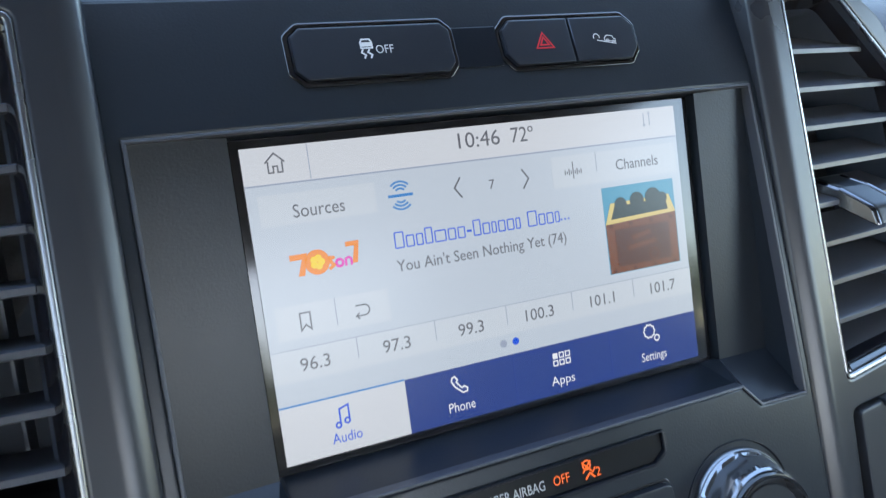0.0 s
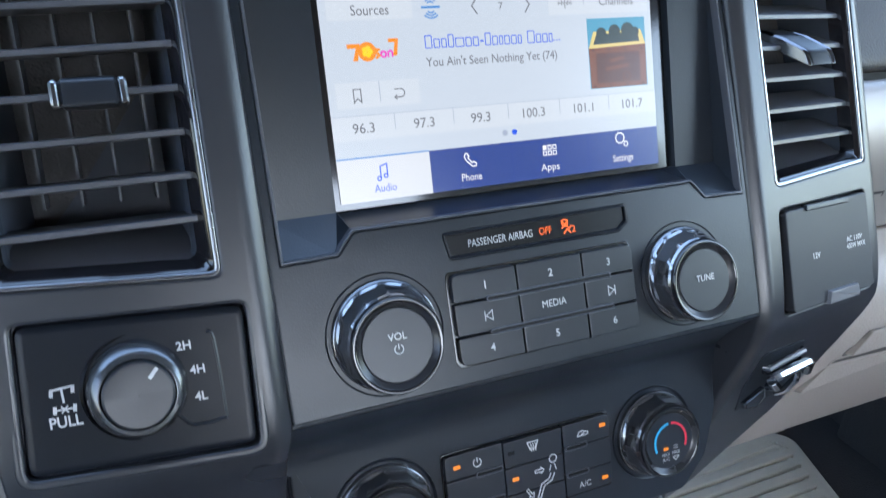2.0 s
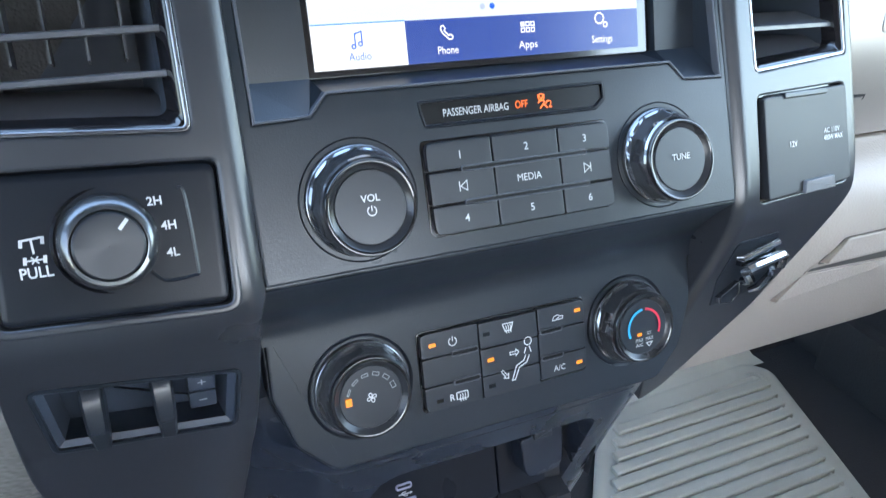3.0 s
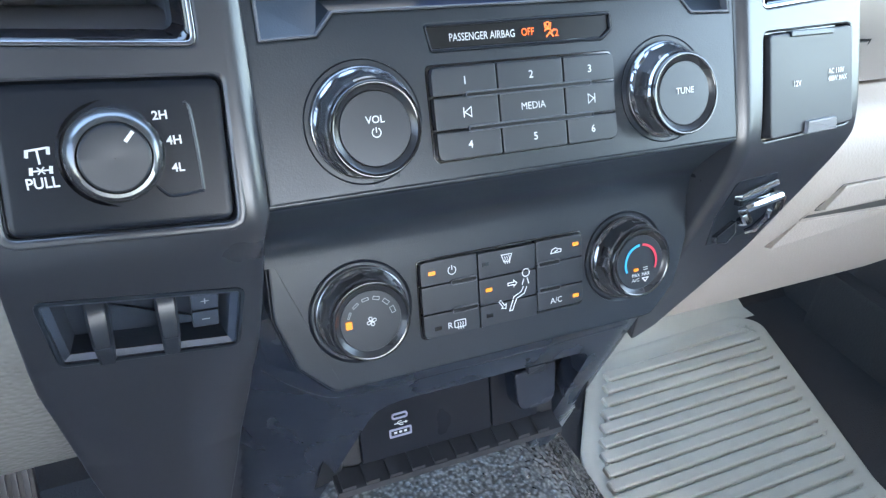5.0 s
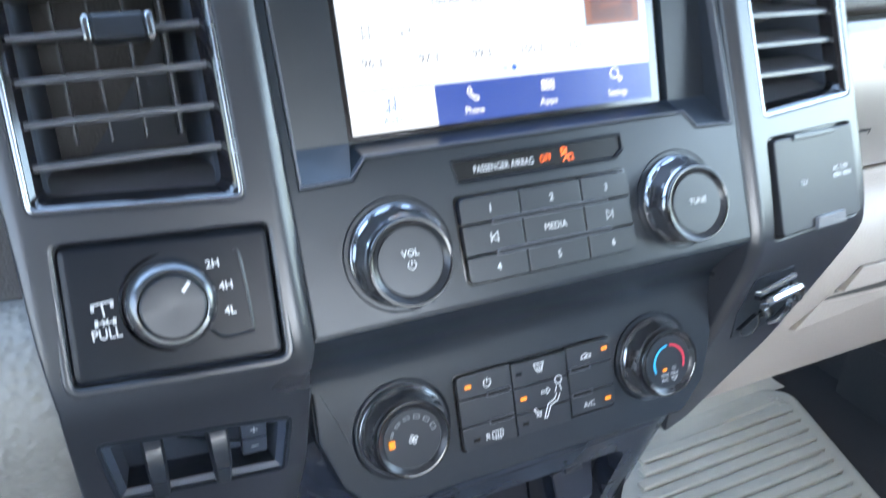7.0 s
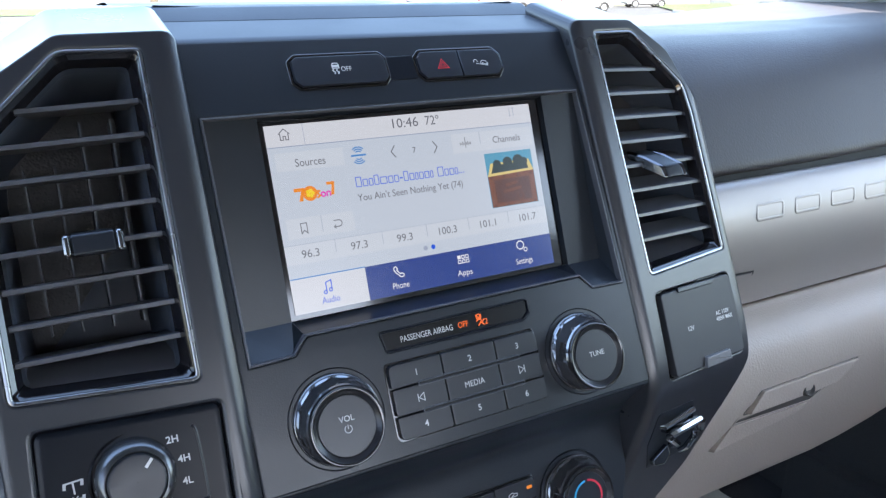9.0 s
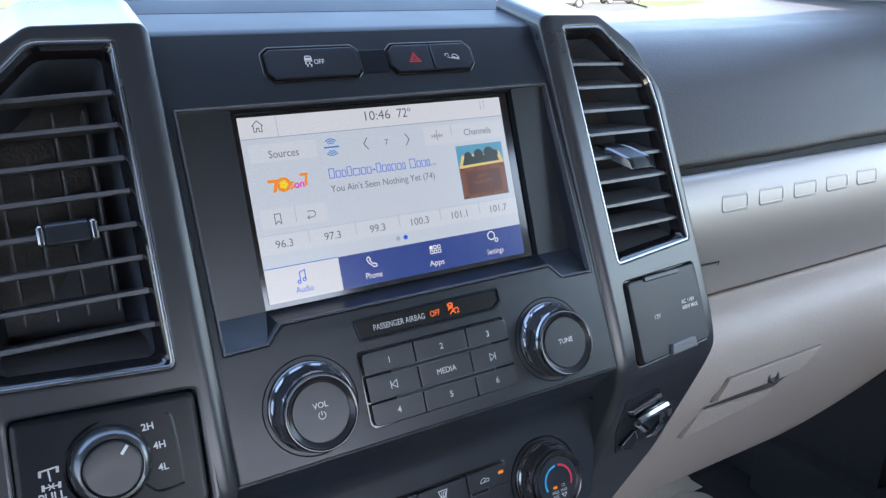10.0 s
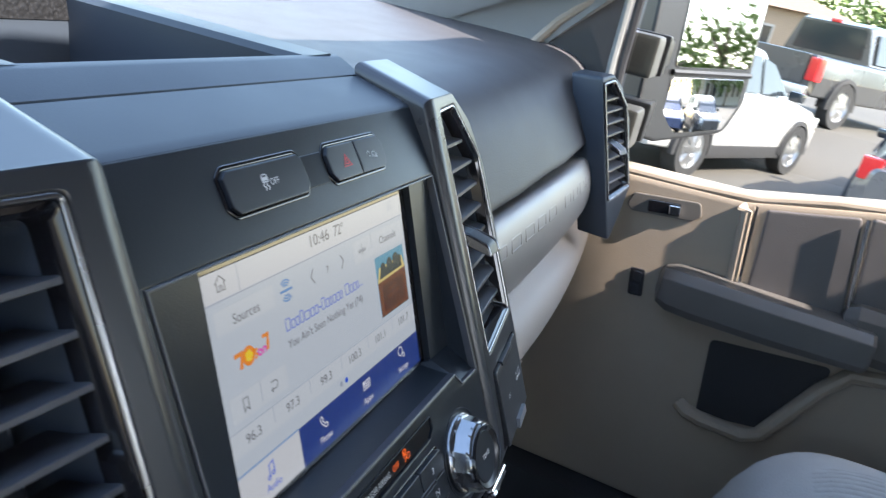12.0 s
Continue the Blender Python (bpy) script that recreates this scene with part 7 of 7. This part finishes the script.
single("bay_lines", bm, M_LINE, "faded yellow parking bay lines", "road marking", pose(0, 0, 0), kind="structure", smooth=False)
M_KERB = material("pale_concrete_kerb", (0.42, 0.40, 0.37), 0.9, grain=0.4, grain_size=0.02)
kerb = [(46.0, 46.0), (34.6, 28.4), (30.1, 21.2), (25.5, 15.4), (22.0, 12.2)]
bm = bmesh.new()
va = [[bm.verts.new((x + dx, y - dx * 0.6, z)) for dx, z in ((0, 0), (0, 0.15), (0.18, 0.15), (0.18, 0.10))] for x, y in kerb]
for a, b in zip(va, va[1:]):
    for k in range(3):
        bm.faces.new((a[k], a[k + 1], b[k + 1], b[k]))
single("kerb", bm, M_KERB, "pale concrete kerb along the verge", "kerb", pose(0, 0, 0), kind="structure", smooth=False)
bm = bmesh.new()
bm.faces.new([bm.verts.new((x, y, 0.13)) for x, y in [(p[0] + 0.15, p[1] - 0.1) for p in kerb] + [(30, 7), (60, 22), (85, 60), (70, 75)]])
single("grass_verge", bm, M_GRASS, "sunlit mown grass verge", "grass", pose(0, 0, 0), kind="structure", smooth=False)
bm = bmesh.new()
bm.faces.new([bm.verts.new((x, y, 0.05)) for x, y in ((-60, 62), (60, 66), (80, 90), (-60, 90))])
single("grass_verge", bm, M_GRASS, "sunlit grass strip beyond the road", "grass", pose(0, 0, 0), kind="structure", smooth=False)
post = thing("sign_post", "slim grey metal post beside the kerb", "post", pose(18.4, 11.9, 0))
part("pole", sweep([(0, 0, 0), (0, 0, 4.2)], 0.06, 8), M_RIM, post)
part("base_plate", block(-0.18, 0.18, -0.18, 0.18, 0, 0.05), M_RIM, post)
for x, y in ((30.6, 17.8), (31.8, 18.6)):
    b = thing("marker_post", "short white marker post on the verge", "post", pose(x, y, 0.1), "marker posts")
    part("pole", sweep([(0, 0, 0), (0, 0, 1.1)], 0.07, 8), P_WHITE, b)
column = thing("light_column", "broad white column beside the verge", "column", pose(27.5, 14.6, 0))
part("shaft", block(-0.3, 0.3, -0.3, 0.3, 0, 6.5, 0.03), P_WHITE, column)

M_WALL = material("pale_rendered_wall", (0.34, 0.32, 0.29), 0.85, stain=0.08, stain_size=2.0)
M_TANWALL = material("tan_stone_wall", (0.27, 0.20, 0.14), 0.9, grain=0.4, grain_size=0.1, stain_size=1.0)
M_ROOF = material("brown_shingle_roof", (0.20, 0.14, 0.10), 0.9, grain=0.6, grain_size=0.15)


def building(m, w, d, h, wall, label, gable=False, bays=5):
    b = thing("building", label, "building", m, kind="")
    part("wall", block(-w / 2, w / 2, -d / 2, d / 2, 0, h), wall, b, smooth=False)
    if gable:
        bm = bmesh.new()
        r = h * 0.55
        lo = [(-w / 2 - 0.6, -d / 2 - 0.6, h), (w / 2 + 0.6, -d / 2 - 0.6, h), (w / 2 + 0.6, d / 2 + 0.6, h), (-w / 2 - 0.6, d / 2 + 0.6, h)]
        t0, t1 = (-w / 2 + d / 2, 0, h + r), (w / 2 - d / 2, 0, h + r)
        v = [bm.verts.new(p) for p in lo + [t0, t1]]
        for q in ((0, 1, 5, 4), (1, 2, 5), (2, 3, 4, 5), (3, 0, 4), (3, 2, 1, 0)):
            bm.faces.new([v[k] for k in q])
        part("roof", bm, M_ROOF, b, smooth=False)
    else:
        part("parapet", block(-w / 2 - 0.2, w / 2 + 0.2, -d / 2 - 0.2, d / 2 + 0.2, h, h + 0.4), wall, b, smooth=False)
    for k in range(bays):
        x = -w / 2 + w * (k + 0.5) / bays
        wn_ = part("window", block(x - w / bays * 0.28, x + w / bays * 0.28, -d / 2 - 0.06, -d / 2 + 0.05, h * 0.25, h * 0.72), M_WALL, b, smooth=False)
        part("pane", block(x - w / bays * 0.24, x + w / bays * 0.24, -d / 2 - 0.10, -d / 2 - 0.05, h * 0.29, h * 0.68), M_CARGLASS, wn_, smooth=False)
    return b


building(pose(45, 82, 0, 0, 0, -20), 60, 14, 5.5, M_WALL, "long pale single-storey building across the road", bays=12)
building(pose(-30, 80, 0, 0, 0, 8), 50, 14, 5.0, M_TANWALL, "long tan building across the road", bays=10)
building(pose(66, 6, 0, 0, 0, -88), 22, 12, 4.2, M_TANWALL, "tan stone building with a brown hipped roof", True, 6)
building(pose(48, 21, 0, 0, 0, -60), 14, 10, 4.5, M_TANWALL, "tan building beyond the verge", True, 4)
building(pose(30, -70, 0, 0, 0, 170), 26, 12, 7.0, M_WALL, "grey building behind the car park", bays=7)

# trees
M_LEAF = material("sunlit_foliage", (0.10, 0.15, 0.035), 0.8, stain=0.45, stain_size=0.8)
M_BARK = material("tree_bark", (0.10, 0.075, 0.05), 0.95, grain=0.8, grain_size=0.05)


def tree_meshes(seed):
    rnd = random.Random(seed)
    trunk = bmesh.new()
    sweep([(0, 0, 0), (0.05, 0.03, 1.6), (-0.05, 0.08, 3.2), (0.1, 0.0, 5.0)], [0.22, 0.17, 0.13, 0.06], 7, trunk)
    for k in range(6):
        a, h = rnd.uniform(0, 6.28), rnd.uniform(1.8, 3.8)
        sweep([(0, 0, h), (math.cos(a) * 0.8, math.sin(a) * 0.8, h + 0.7), (math.cos(a) * 1.7, math.sin(a) * 1.7, h + 1.6)], [0.09, 0.06, 0.03], 5, trunk)
    crown = bmesh.new()
    lumps = [(rnd.gauss(0, 1.15), rnd.gauss(0, 1.15), 4.0 + rnd.gauss(0, 0.95), rnd.uniform(0.6, 1.15)) for _ in range(24)]
    for cx, cy, cz, r in lumps:
        for _ in range(60):
            d = Vector((rnd.gauss(0, 1), rnd.gauss(0, 1), rnd.gauss(0, 1))).normalized() * r * rnd.uniform(0.75, 1.05)
            p = Vector((cx, cy, cz)) + d
            u = Vector((rnd.gauss(0, 1), rnd.gauss(0, 1), rnd.gauss(0, 1))).normalized()
            w = u.orthogonal().normalized()
            s = rnd.uniform(0.10, 0.22)
            crown.faces.new([crown.verts.new(p + u * s), crown.verts.new(p + w * s * 0.6), crown.verts.new(p - u * s), crown.verts.new(p - w * s * 0.6)])
    return mesh_of(trunk, "trunk"), mesh_of(crown, "crown", False)


TREES = [tree_meshes(s) for s in (3, 8)]
spots = [(78, -10, 1.6), (72, -16, 1.3), (84, -2, 1.7), (66, -24, 1.4), (60, 40, 1.5), (90, 66, 1.8), (-20, 66, 1.5), (10, 70, 1.6), (28, -58, 1.9), (22, -62, 2.1), (35, -56, 1.8), (16, -60, 1.9), (41, -60, 2.1), (9, -64, 2.0), (3, -62, 2.2), (48, -54, 1.9), (-4, -60, 2.0), (-10, -63, 2.2)]
for k, (x, y, sc) in enumerate(spots):
    t = thing("tree", "leafy green broadleaf tree beyond the car park", "tree", pose(x, y, 0, 0, 0, 47 * k) @ Matrix.Scale(sc, 4), "trees")
    for nm, me, mt in (("trunk", TREES[k % 2][0], M_BARK), ("crown", TREES[k % 2][1], M_LEAF)):
        part(nm, me, mt, t)
